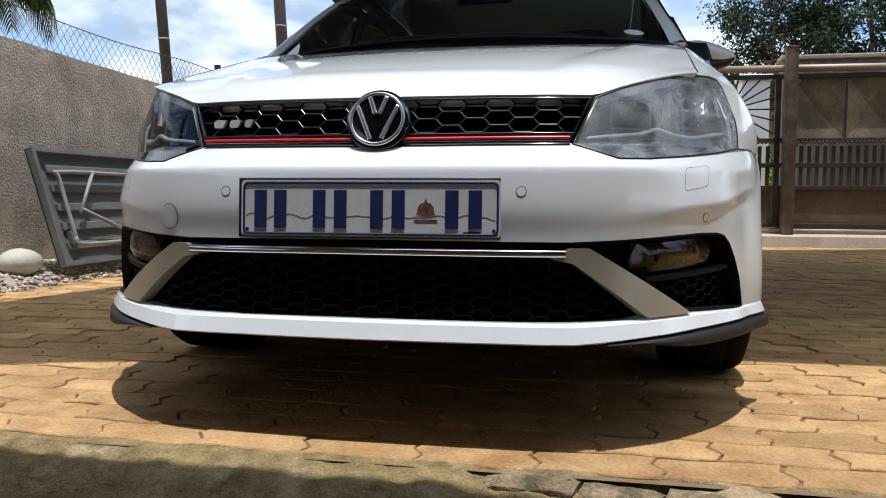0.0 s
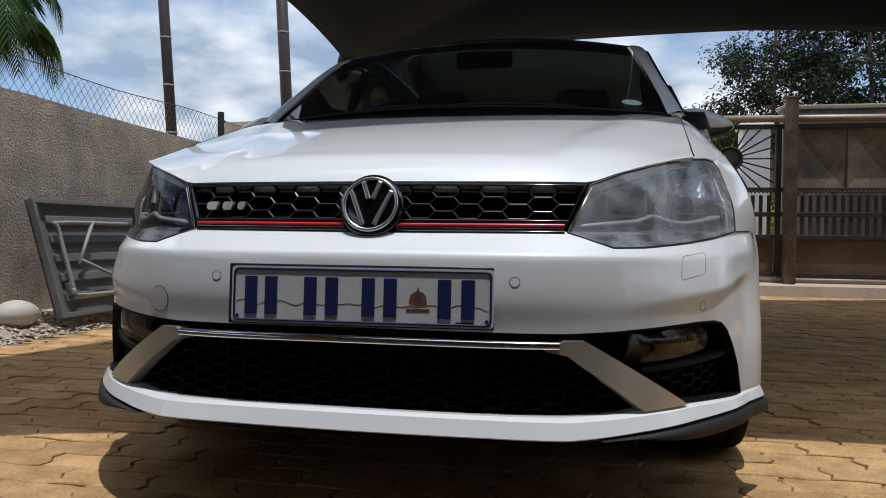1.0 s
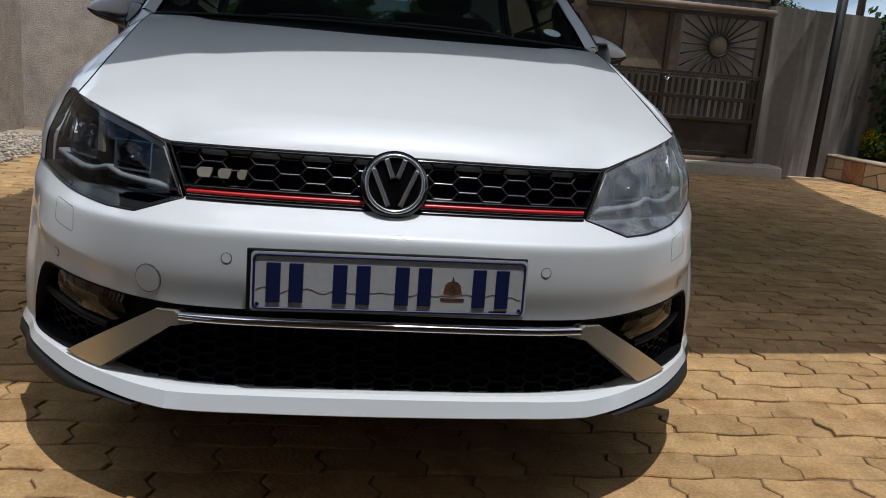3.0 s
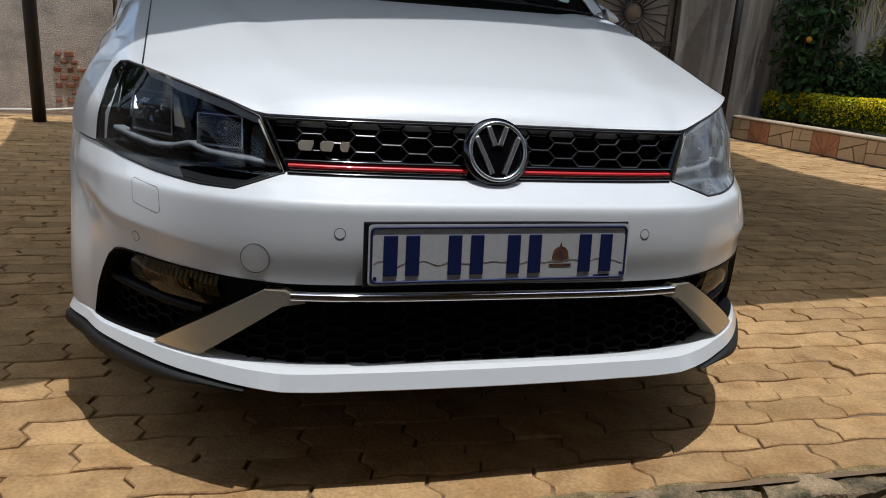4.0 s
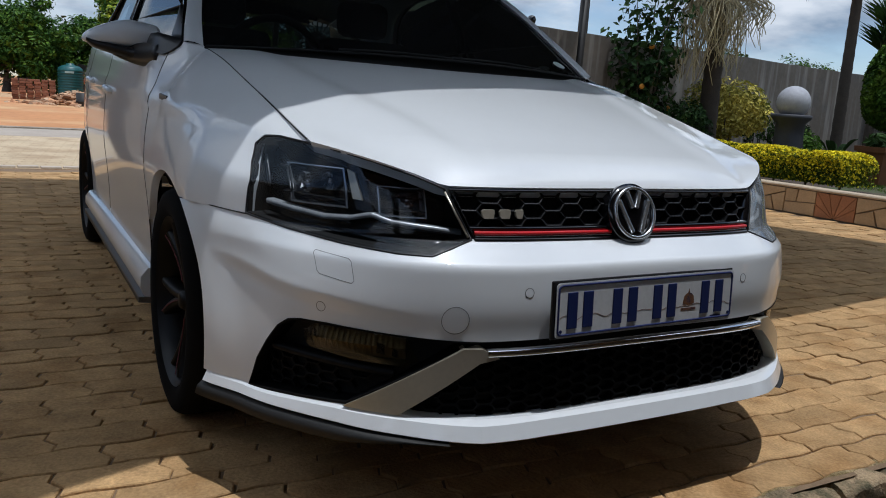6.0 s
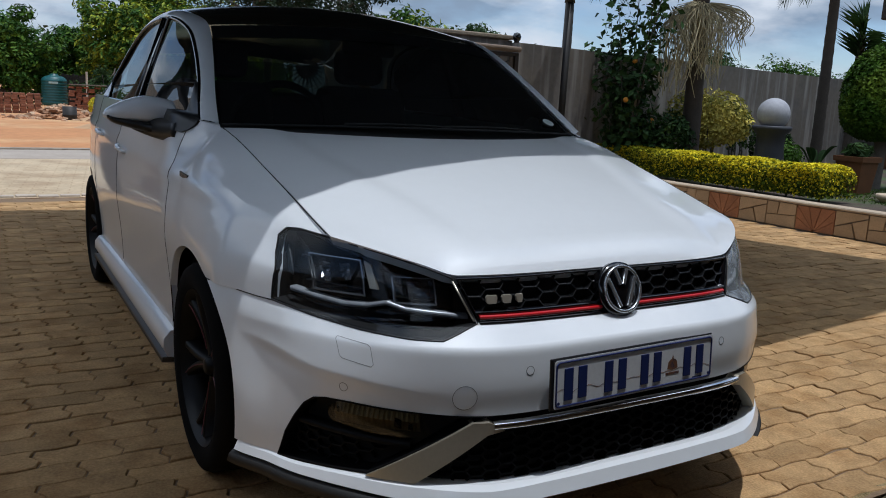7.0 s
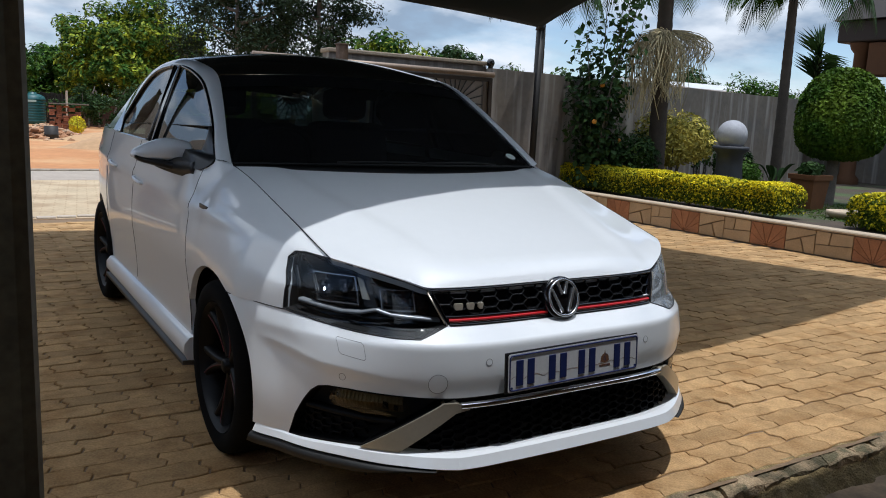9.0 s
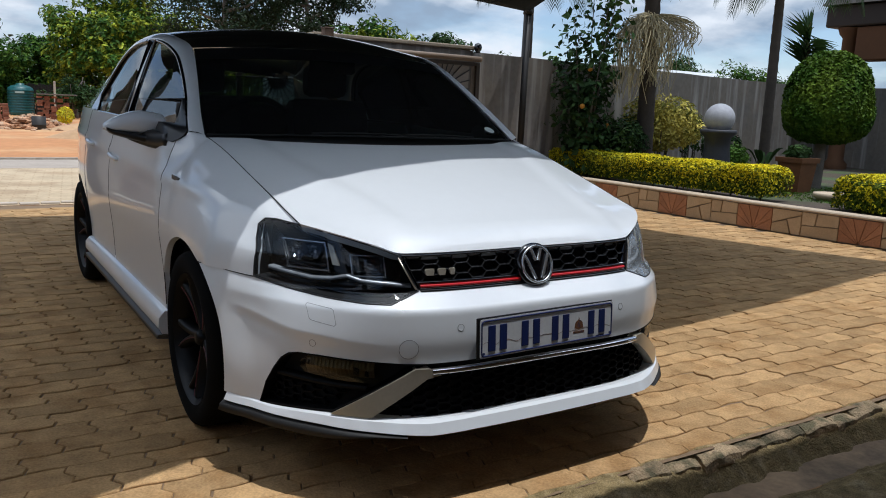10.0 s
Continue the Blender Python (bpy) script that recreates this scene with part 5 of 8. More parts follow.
    for a, b in zip(rim, rim[1:]):
        bm.faces.new([bm.verts.new(v) for v in (a, b, b - Vector((sg * 0.02, 0, 0)), a - Vector((sg * 0.02, 0, 0)))])
    part("mirror_sail", smooth(bm), BLACK_PLASTIC, mirror, "black corner panel at the foot of the window")

# windscreen and roof
SCREEN_L, SCREEN_R = [curve([skewed(p, sg) for p in IN_EDGE[:4]], 41) for sg in (-1, 1)]


def screen(u, t):
    f = max(0.0, min(39.999, t * 40))
    a, b = [e[int(f)] + (e[int(f) + 1] - e[int(f)]) * (f - int(f)) for e in (SCREEN_L, SCREEN_R)]
    a, b = Vector((-a[0] + 0.008, a[1], a[2])), Vector((b[0] - 0.008, b[1], b[2]))
    back = 0.178 - 0.075 * t
    return a.lerp(b, (u + 1) / 2) + Vector((0, -back * (1 - u * u) + 0.004, (0.012 + 0.012 * t) * (1 - u * u) - 0.004))


bm = bmesh.new()
grid(bm, [[screen(u, t) for u in np.linspace(-1, 1, 25)] for t in np.linspace(0, 1, 21)])
ws = part("windscreen", smooth(bm), TINT, car, "dark windscreen with a licence disc")
bm = bmesh.new()
grid(bm, [[screen(u, t) + Vector((0, -0.002, 0.002)) for u in np.linspace(-1, 1, 25)] for t in (0.85, 0.9, 0.95, 1.0)])
part("screen_band", smooth(bm), BLACK_PLASTIC, ws)
bm = bmesh.new()
tube(bm, [screen(u, 0) + Vector((0, -0.006, 0.004)) for u in np.linspace(-1, 1, 25)], 0.004, 8)
part("cowl_strip", smooth(bm), ENGINE_BLACK, ws)
bm = bmesh.new()
rows = []
for u in np.linspace(-1, 1, 25):
    p = screen(u, 0)
    h = hood_point(max(-1, min(1, u * 1.0)), 1)
    rows.append([h + Vector((0, -0.02, -0.03)), h + Vector((0, 0.012, -0.022)), p + Vector((0, 0.012, 0.006))])
grid(bm, rows, flip=True)
part("cowl_panel", smooth(bm), ENGINE_BLACK, ws)
c = screen(0.86, 0.17)
dn = (screen(0.86, 0.27) - c).normalized()
ac = (screen(0.95, 0.17) - c).normalized()
bm = bmesh.new()
ring = [bm.verts.new(c + dn * 0.022 * math.sin(k * math.tau / 24) + ac * 0.034 * math.cos(k * math.tau / 24) + Vector((0, -0.003, 0.002))) for k in range(24)]
bm.faces.new(ring)
part("licence_disc", bm, material("disc_paper", (0.55, 0.62, 0.6), 0.6, vary=0.2, scale=200), ws, "pale round licence disc")
for sg, x0, x1 in ((1, -0.48, 0.05), (-1, 0.05, 0.60)):
    bm = bmesh.new()
    pts = [screen(x0 + (x1 - x0) * k / 8, 0.018 + 0.012 * math.sin(k / 8 * math.pi)) + Vector((0, -0.009, 0.006)) for k in range(9)]
    tube(bm, pts, lambda t: 0.006 - 0.003 * t, 6)
    part("wiper", smooth(bm), ENGINE_BLACK, ws)

bm = bmesh.new()
rows = []
ROOF_L, ROOF_R = [curve([skewed(p, sg) for p in IN_EDGE[3:]], 30) for sg in (-1, 1)]
for k in range(30):
    t = k / 29
    a, b = Vector((-ROOF_L[k][0] + 0.003, *ROOF_L[k][1:])), Vector((ROOF_R[k][0] - 0.003, *ROOF_R[k][1:]))
    lead = 0.103 * (1 - t) ** 3
    rows.append([a.lerp(b, (u + 1) / 2) + Vector((0, -lead * (1 - u * u), (0.022 + 0.034 * step(0, 0.3, t)) * (1 - u * u))) for u in np.linspace(-1, 1, 21)])
grid(bm, rows)
part("roof", smooth(bm), GLOSS_BLACK, car, "gloss black roof panel")
bm = bmesh.new()
rows = [[Vector((0.50 * u, y, 1.268 + 0.03 * (1 - u * u) + z)) for u in np.linspace(-1, 1, 12)] for y, z in ((3.5, 0.02), (3.62, 0.012), (3.70, 0.0), (3.69, -0.02), (3.5, -0.02))]
grid(bm, rows)
part("roof_spoiler", smooth(bm), GLOSS_BLACK, car, "black roof spoiler")
# tail
bm = bmesh.new()
rows = []
for z, y, w in ((1.25, 3.5, 0.57), (1.1, 3.66, 0.64), (0.97, 3.78, 0.70), (0.85, 3.85, 0.74), (0.6, 3.92, 0.74), (0.4, 3.94, 0.73), (0.23, 3.9, 0.70)):
    rows.append([Vector((w * u, y + 0.045 * (1 - u * u), z)) for u in np.linspace(-1, 1, 14)])
grid(bm, rows[2:], flip=True)
part("tailgate", smooth(bm), PAINT, car)
bm = bmesh.new()
grid(bm, rows[:3], flip=True)
rg = part("rear_window", smooth(bm), SIDE_TINT, car)
rg.visible_shadow = False
for sg in (-1, 1):
    bm = bmesh.new()
    a = [(0.70, 2.93, 1.06), (0.57, 3.52, 1.262), (0.64, 3.66, 1.1), (0.70, 3.78, 0.97), (0.735, 3.70, 0.99), (0.775, 3.2, 1.0), (0.783, 2.93, 1.01)]
    bm.faces.new([bm.verts.new((sg * x, y, z)) for x, y, z in a])
    bmesh.ops.triangulate(bm, faces=bm.faces[:])
    part("rear_pillar", bm, PAINT, car)
bm = bmesh.new()
box(bm, (0, 2.2, 0.22), (1.4, 3.1, 0.03))
part("floor_pan", bm, ENGINE_BLACK, car)

# cabin
CABIN = material("cabin_fabric", (0.012, 0.012, 0.013), 0.85, vary=0.2, scale=30)
bm = bmesh.new()
box(bm, (0, 1.38, 0.86), (1.26, 0.42, 0.16), 0.05)
part("dashboard", bm, CABIN, car)
bm = bmesh.new()
tube(bm, [(-0.34 + 0.18 * math.cos(k * math.tau / 32), 1.66 - 0.06 * math.sin(k * math.tau / 32), 0.93 + 0.17 * math.sin(k * math.tau / 32)) for k in range(32)], 0.014, 8, closed=True)
part("steering_wheel", smooth(bm), CABIN, car)
for x in (-0.35, 0.35):
    seat = part("front_seat", box(bmesh.new(), (x, 2.08, 0.50), (0.5, 0.52, 0.18), 0.06), CABIN, car)
    part("backrest", box(bmesh.new(), (x, 2.38, 0.82), (0.48, 0.14, 0.6), 0.06, Euler((radians(-14), 0, 0)).to_matrix()), CABIN, seat)
    part("headrest", box(bmesh.new(), (x, 2.47, 1.21), (0.26, 0.1, 0.17), 0.045), CABIN, seat)
bench = part("rear_bench", box(bmesh.new(), (0, 2.85, 0.52), (1.2, 0.5, 0.2), 0.06), CABIN, car)
part("bench_back", box(bmesh.new(), (0, 3.15, 0.82), (1.2, 0.14, 0.5), 0.06), CABIN, bench)
part("rear_view_mirror", box(bmesh.new(), (0.0, 1.58, 1.255), (0.22, 0.03, 0.065), 0.015), CABIN, car)

# ---- wheels ----
TYRE = ((0.222, -0.098), (0.235, -0.106), (0.262, -0.110), (0.285, -0.102), (0.2945, -0.085), (0.2955, -0.06), (0.2925, -0.056), (0.2925, -0.050), (0.2962, -0.046), (0.2965, 0.0), (0.2962, 0.046), (0.2925, 0.05), (0.2925, 0.056), (0.2955, 0.06), (0.2945, 0.085), (0.285, 0.102), (0.262, 0.110), (0.235, 0.106), (0.222, 0.098))
RIM_BLACK = material("wheel_black", (0.0035, 0.0032, 0.0032), 0.42, 0.0, spec=0.22, vary=0.15, scale=20)
PINK = material("rim_line", (0.13, 0.03, 0.035), 0.5)


def make_wheel():
    w = part("wheel", bmesh.new(), RUBBER, None)
    w.data = mesh_of(lathe(bmesh.new(), TYRE, 64), "wheel", RUBBER)
    bm = lathe(bmesh.new(), ((0.222, 0.100), (0.218, 0.092), (0.206, 0.080), (0.200, 0.04), (0.198, -0.06), (0.215, -0.09), (0.222, -0.1)), 64)
    part("rim", bm, RIM_BLACK, w)
    bm = lathe(bmesh.new(), ((0.03, 0.0), (0.13, 0.0), (0.135, -0.006), (0.135, -0.02), (0.03, -0.02)), 48)
    part("brake_disc", bm, ENGINE_BLACK, w)
    for k in range(5):
        bm = bmesh.new()
        for d in (-1, 1):
            rows = []
            for t in np.linspace(0, 1, 8):
                r = 0.03 + 0.175 * t
                ang = math.tau * k / 5 + d * (0.06 + 0.15 * t * t)
                c = Vector((r * math.cos(ang), r * math.sin(ang), 0.052 + 0.026 * t ** 1.5))
                s2 = Vector((-math.sin(ang), math.cos(ang), 0)) * (0.014 - 0.003 * t)
                up = Vector((0, 0, 1))
                rows.append([c - s2 - up * 0.03, c - s2 * 0.9 + up * 0.006, c + up * 0.010, c + s2 * 0.9 + up * 0.006, c + s2 - up * 0.03])
            grid(bm, rows, flip=True)
        part("spoke", smooth(bm), RIM_BLACK, w)
        bm = bmesh.new()
        ang = math.tau * k / 5 + 0.2
        tube(bm, [((0.05 + 0.148 * t) * math.cos(math.tau * k / 5 + 0.06 + 0.15 * t * t), (0.05 + 0.148 * t) * math.sin(math.tau * k / 5 + 0.06 + 0.15 * t * t), 0.0645 + 0.026 * t ** 1.5) for t in np.linspace(0, 1, 8)], 0.0018, 5)
        part("spoke_line", bm, PINK, w, "thin dull red line on the spoke")
    bm = lathe(bmesh.new(), ((0.0005, 0.078), (0.018, 0.078), (0.024, 0.072), (0.03, 0.05), (0.034, 0.02)), 32)
    part("centre_cap", bm, RIM_BLACK, w)
    return w


first = make_wheel()
spots = [(-0.727, ARCH_F, 1), (-0.727, ARCH_R, 1), (0.727, ARCH_F, -1), (0.727, ARCH_R, -1)]
for k, (x, y, sd) in enumerate(spots):
    m = Matrix.Translation((x, y, 0.2945)) @ Matrix.Rotation(radians(-90 * sd), 4, "Y") @ Matrix.Rotation(0.5 + 1.1 * k, 4, "Z")
    w = first if k == 0 else copy_thing(first, m)
    w.matrix_basis = m
    w.parent = car

# ---- foliage helpers ----
rng = np.random.default_rng(7)


def leaf_mesh(name, pts, nrm, size, mat, aspect=2.2, fold=0.25, droop=0.0):
    """Many small folded leaves (two triangles each) at the given points, facing roughly along nrm."""
    n = len(pts)
    pts = np.asarray(pts, float)
    nrm = np.asarray(nrm, float) + rng.normal(0, 0.55, (n, 3))
    nrm /= np.linalg.norm(nrm, axis=1, keepdims=True) + 1e-9
    d = rng.normal(0, 1, (n, 3))
    d[:, 2] -= droop
    d -= nrm * np.sum(d * nrm, axis=1, keepdims=True)
    d /= np.linalg.norm(d, axis=1, keepdims=True) + 1e-9
    w = np.cross(nrm, d)
    L = (size * rng.uniform(0.6, 1.3, n))[:, None]
    a, b = pts - d * L / 2, pts + d * L / 2
    c1 = pts + w * L / aspect / 2 + nrm * L * fold * 0.3
    c2 = pts - w * L / aspect / 2 + nrm * L * fold * 0.3
    v = np.stack([a, c1, b, c2], axis=1).reshape(-1, 3)
    i = np.arange(n) * 4
    f = np.concatenate([np.stack([i, i + 1, i + 2], 1), np.stack([i, i + 2, i + 3], 1)])
    me = bpy.data.meshes.new(name)
    me.from_pydata(v.tolist(), [], f.tolist())
    me.materials.append(mat)
    return me


def leaf_material(name, color, color2, rough=0.5):
    m = material(name, color, rough, vary=0.25, scale=3, island=0.35, second=color2, second_scale=1.7, spec=0.08)
    n, l = m.node_tree.nodes, m.node_tree.links
    b = n["Principled BSDF"]
    tr, mx = n.new("ShaderNodeBsdfTranslucent"), n.new("ShaderNodeMixShader")
    mx.inputs[0].default_value = 0.10
    l.new(b.inputs["Base Color"].links[0].from_socket, tr.inputs["Color"])
    l.new(b.outputs[0], mx.inputs[1])
    l.new(tr.outputs[0], mx.inputs[2])
    l.new(mx.outputs[0], n["Material Output"].inputs["Surface"])
    return m


def leaves_part(name, pts, nrm, size, mat, parent, **k):
    ob = new(name, leaf_mesh(name, pts, nrm, size, mat, **k))
    ob.parent = parent
    return ob


def ball_points(n, c, r, shell=0.55, squash=(1, 1, 1)):
    d = rng.normal(0, 1, (n, 3))
    d /= np.linalg.norm(d, axis=1, keepdims=True)
    q = d * (shell + (1 - shell) * rng.random((n, 1)) ** 0.5) * r * np.array(squash)
    return q + np.array(c), d


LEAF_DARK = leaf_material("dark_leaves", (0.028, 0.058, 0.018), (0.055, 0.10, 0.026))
LEAF_MID = leaf_material("green_leaves", (0.06, 0.125, 0.018), (0.12, 0.19, 0.022))
LEAF_LIME = leaf_material("lime_hedge_leaves", (0.74, 0.62, 0.02), (0.42, 0.42, 0.03))
LEAF_PALE = leaf_material("variegated_leaves", (0.55, 0.46, 0.10), (0.09, 0.14, 0.03))
LEAF_PINE = leaf_material("grey_green_needles", (0.016, 0.028, 0.012), (0.03, 0.046, 0.02))
BARK = material("grey_bark", (0.13, 0.11, 0.09), 0.9, vary=0.3, scale=8, bump=0.6, bump_scale=30)
PALM_BARK = material("palm_bark", (0.055, 0.042, 0.031), 0.9, vary=0.3, scale=10, bump=0.5, bump_scale=40)
LEAF_CLIP = leaf_material("clipped_leaves", (0.045, 0.095, 0.01), (0.11, 0.165, 0.016))
# darker green that carries the shade on the hedge sides
LEAF_SIDE = leaf_material("shaded_hedge_leaves", (0.11, 0.15, 0.012), (0.05, 0.08, 0.012))
STRAND = material("dry_strands", (0.40, 0.34, 0.20), 0.9, vary=0.2, scale=12, island=0.35)

# ---- planter wall with crazy sandstone tiles ----
def planter_x(y):
    return 5.50 + 0.10 * max(0, (3.4 - y)) ** 1.6 * 0.45


planter = thing("planter_wall", "low planter wall faced with sandstone tiles, some red", "planter")
bm = bmesh.new()
rows = []
for y in np.linspace(0.2, 8.0, 40):
    x = planter_x(y)
    rows.append([(x + 0.015, y, -0.05), (x + 0.015, y, 0.255), (x + 0.16, y, 0.255), (x + 0.16, y, -0.05)])
grid(bm, rows, flip=True)
part("core", bm, CONCRETE, planter)
bm = bmesh.new()
rows = []
for y in np.linspace(0.2, 8.0, 60):
    x = planter_x(y)
    z = 0.262 + 0.003 * noise.noise(Vector((y * 3, 0, 0)))
    rows.append([(x - 0.01, y, z - 0.014), (x - 0.012, y, z), (x - 0.004, y, z + 0.012), (x + 0.17, y, z + 0.012), (x + 0.178, y, z - 0.014)])
grid(bm, rows, flip=True)
COPING = material("beige_stone_coping", (0.47, 0.37, 0.26), 0.85, vary=0.15, scale=6, bump=0.2)
part("coping", bm, COPING, planter, "smooth beige stone coping")
TILE_L = material("sandstone_tile", (0.54, 0.41, 0.265), 0.8, vary=0.15, scale=7, bump=0.25, randomness=0.12)
TILE_R = material("red_stone_tile", (0.43, 0.205, 0.11), 0.8, vary=0.25, scale=9, bump=0.25, randomness=0.1)


def tile_piece(y0, y1, outline, mat):
    bm = bmesh.new()
    ys = lambda u: y0 + (y1 - y0) * u
    slab_poly(bm, outline, 0.0, 0.022, lambda u, v, w: (planter_x(ys(u)) + 0.016 - w, ys(u), 0.008 + v * 0.236))
    bmesh.ops.recalc_face_normals(bm, faces=bm.faces[:])
    part("tile", bm, mat, planter)


G = 0.018
k = 0
y = 1.0
while y < 7.6:
    wd = 0.36 + 0.05 * math.sin(k * 2.3)
    kind = k % 3
    y1 = y + wd
    if kind == 0:
        # rays that fan out from the foot of the tile
        fan = ((0, 0), (0, 0.55), (0, 1), (0.36, 1), (0.68, 1), (1, 1), (1, 0.5), (1, 0))
        for a, b in zip(fan, fan[1:]):
            poly = [(0.5, 0.0), b, a]
            m = Vector((sum(p[0] for p in poly) / 3, sum(p[1] for p in poly) / 3))
            tile_piece(y, y1, [tuple(m + (Vector(p) - m) * 0.93) for p in poly], TILE_R)
    elif kind == 1:
        tile_piece(y, y1, [(G, G), (1 - G, G), (1 - G, 0.42), (G, 0.50)], TILE_L)
        tile_piece(y, y1, [(G, 0.54), (0.6, 0.49), (0.56, 1 - G), (G, 1 - G)], TILE_L)
        tile_piece(y, y1, [(0.64, 0.485), (1 - G, 0.46), (1 - G, 1 - G), (0.60, 1 - G)], TILE_L)
    else:
        tile_piece(y, y1, [(G, G), (0.30, G), (0.46, 0.6), (G, 0.8)], TILE_L)
        tile_piece(y, y1, [(0.36, G), (1 - G, G), (1 - G, 0.35), (0.5, 0.56)], TILE_L)
        tile_piece(y, y1, [(G, 0.85), (0.5, 0.64), (1 - G, 0.40), (1 - G, 1 - G), (G, 1 - G)], TILE_L)
    y = y1
    k += 1
bm = bmesh.new()
grid(bm, [[(x, y, 0.215 + 0.02 * noise.noise(Vector((x, y, 0)))) for x in np.linspace(5.6, 14.4, 24)] for y in np.linspace(-4, 8.3, 24)])
BED = material("garden_soil", (0.07, 0.05, 0.035), 0.95, vary=0.3, scale=5, bump=0.6, second=(0.06, 0.10, 0.03), second_scale=1.1)
tagged(part("garden_bed", bm, BED), "dark planted soil behind the planter wall", "ground", kind="structure")
gp = rng.random((9000, 3)) * np.array((3.5, 3.4, 0.0)) + np.array((6.6, 1.2, 0.235))
gn = np.tile((0.3, 0.0, 0.6), (len(gp), 1))
tagged(new("grass", leaf_mesh("grass", gp, gn, 0.05, LEAF_MID, aspect=6, fold=0.1)), "short green lawn grass behind the hedge", "grass", kind="stuff")


# ---- clipped hedges ----
def hedge(y0, y1, x0, x1, z0, z1, n, label):
    h = thing("hedge", label, "hedge", group="clipped hedges")
    w, l, hh = x1 - x0, y1 - y0, z1 - z0
    area = np.array([w * l, l * hh * 1.3, w * hh, w * hh])
    face = rng.choice(4, n, p=area / area.sum())
    u, v, dpt = rng.random(n), rng.random(n), rng.random(n) ** 2 * 0.09
    p, nr = np.zeros((n, 3)), np.zeros((n, 3))
    for q in range(4):
        m = face == q
        if q == 0:
            p[m] = np.stack([x0 + u[m] * w, y0 + v[m] * l, z1 - dpt[m] + 0.012 * np.sin(v[m] * l * 7)], 1)
            nr[m] = (0, 0, 1)
        elif q == 1:
            p[m] = np.stack([x0 + dpt[m] + 0.02 * np.sin(v[m] * l * 5), y0 + v[m] * l, z0 + u[m] * hh], 1)
            nr[m] = (-1, 0, 0.3)
        else:
            p[m] = np.stack([x0 + u[m] * w, (y0 + dpt[m]) if q == 2 else (y1 - dpt[m]), z0 + v[m] * hh], 1)
            nr[m] = (0, -1 if q == 2 else 1, 0.3)
    r = 0.09
    for ax, lo, hi in ((0, x0, x1), (1, y0, y1)):
        e = np.minimum(p[:, ax] - lo, hi - p[:, ax])
        near = np.clip((r - e) / r, 0, 1)
        p[:, 2] -= near ** 2 * 0.05 * (p[:, 2] > z1 - 0.1)
    # side leaves, more so low down and deep in, get the shade colour
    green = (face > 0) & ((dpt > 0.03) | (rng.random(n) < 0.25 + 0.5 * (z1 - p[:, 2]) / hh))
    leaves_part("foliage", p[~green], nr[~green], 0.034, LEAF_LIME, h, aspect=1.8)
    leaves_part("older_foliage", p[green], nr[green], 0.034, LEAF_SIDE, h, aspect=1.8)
    # solid dark box stands in for the shade deep between the leaves
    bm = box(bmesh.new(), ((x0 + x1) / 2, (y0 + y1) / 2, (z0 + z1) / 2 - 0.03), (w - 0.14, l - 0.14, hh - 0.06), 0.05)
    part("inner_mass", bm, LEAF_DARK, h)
    for q in range(max(2, int(l / 0.4))):
        bm = bmesh.new()
        yy = y0 + 0.2 + q * 0.4
        rod(bm, ((x0 + x1) / 2, yy, 0.17), ((x0 + x1) / 2 + 0.03, yy, z0 + 0.15), 0.012, seg=6)
        part("stem", bm, BARK, h)


hedge(3.62, 7.35, 5.92, 6.5, 0.28, 0.60, 26000, "long clipped lime yellow hedge along the planter wall")
hedge(1.6, 3.0, 6.25, 6.9, 0.24, 0.585, 9000, "short clipped lime yellow hedge beside the lawn")

# ---- shrubs, palms and ornaments behind the hedge ----
def bush(c, r, n, size, mat, label, squash=(1, 1, 1), name="bush"):
    b = thing(name, label, "bush", (c[0], c[1], 0.2))
    lumps = [(np.array((0, 0, c[2] - 0.2)), r)] + [(np.array((math.cos(a) * r * 0.55, math.sin(a) * r * 0.55, c[2] - 0.2 + r * 0.3 * math.sin(3 * a))), r * 0.6) for a in np.linspace(0, math.tau, 8)[:-1]]
    P, N = [], []
    for cc, rr in lumps:
        p, d = ball_points(n // len(lumps), cc, rr, 0.7, squash)
        P.append(p)
        N.append(d + (0, 0, 0.4))
    leaves_part("foliage", np.concatenate(P), np.concatenate(N), size, mat, b)
    bm = bmesh.new()
    for a in np.linspace(0, math.tau, 6)[:-1]:
        tube(bm, [(0.03 * math.cos(a), 0.03 * math.sin(a), -0.02), (0.1 * math.cos(a), 0.1 * math.sin(a), (c[2] - 0.2) * 0.5), (0.3 * r * math.cos(a), 0.3 * r * math.sin(a), c[2] - 0.2)], lambda t: 0.018 - 0.012 * t, 6)
    part("stems", smooth(bm), BARK, b)
    return b


bush((7.75, 6.75, 1.0), 0.50, 5200, 0.075, LEAF_PALE, "rounded bush with cream and yellow variegated leaves", (1.15, 1.15, 0.9))
bush((6.6, 6.5, 0.75), 0.38, 2600, 0.07, LEAF_DARK, "dark green shrub behind the hedge")
bush((7.9, 5.6, 0.55), 0.26, 1300, 0.06, LEAF_MID, "small green shrub beside the stone pedestal")

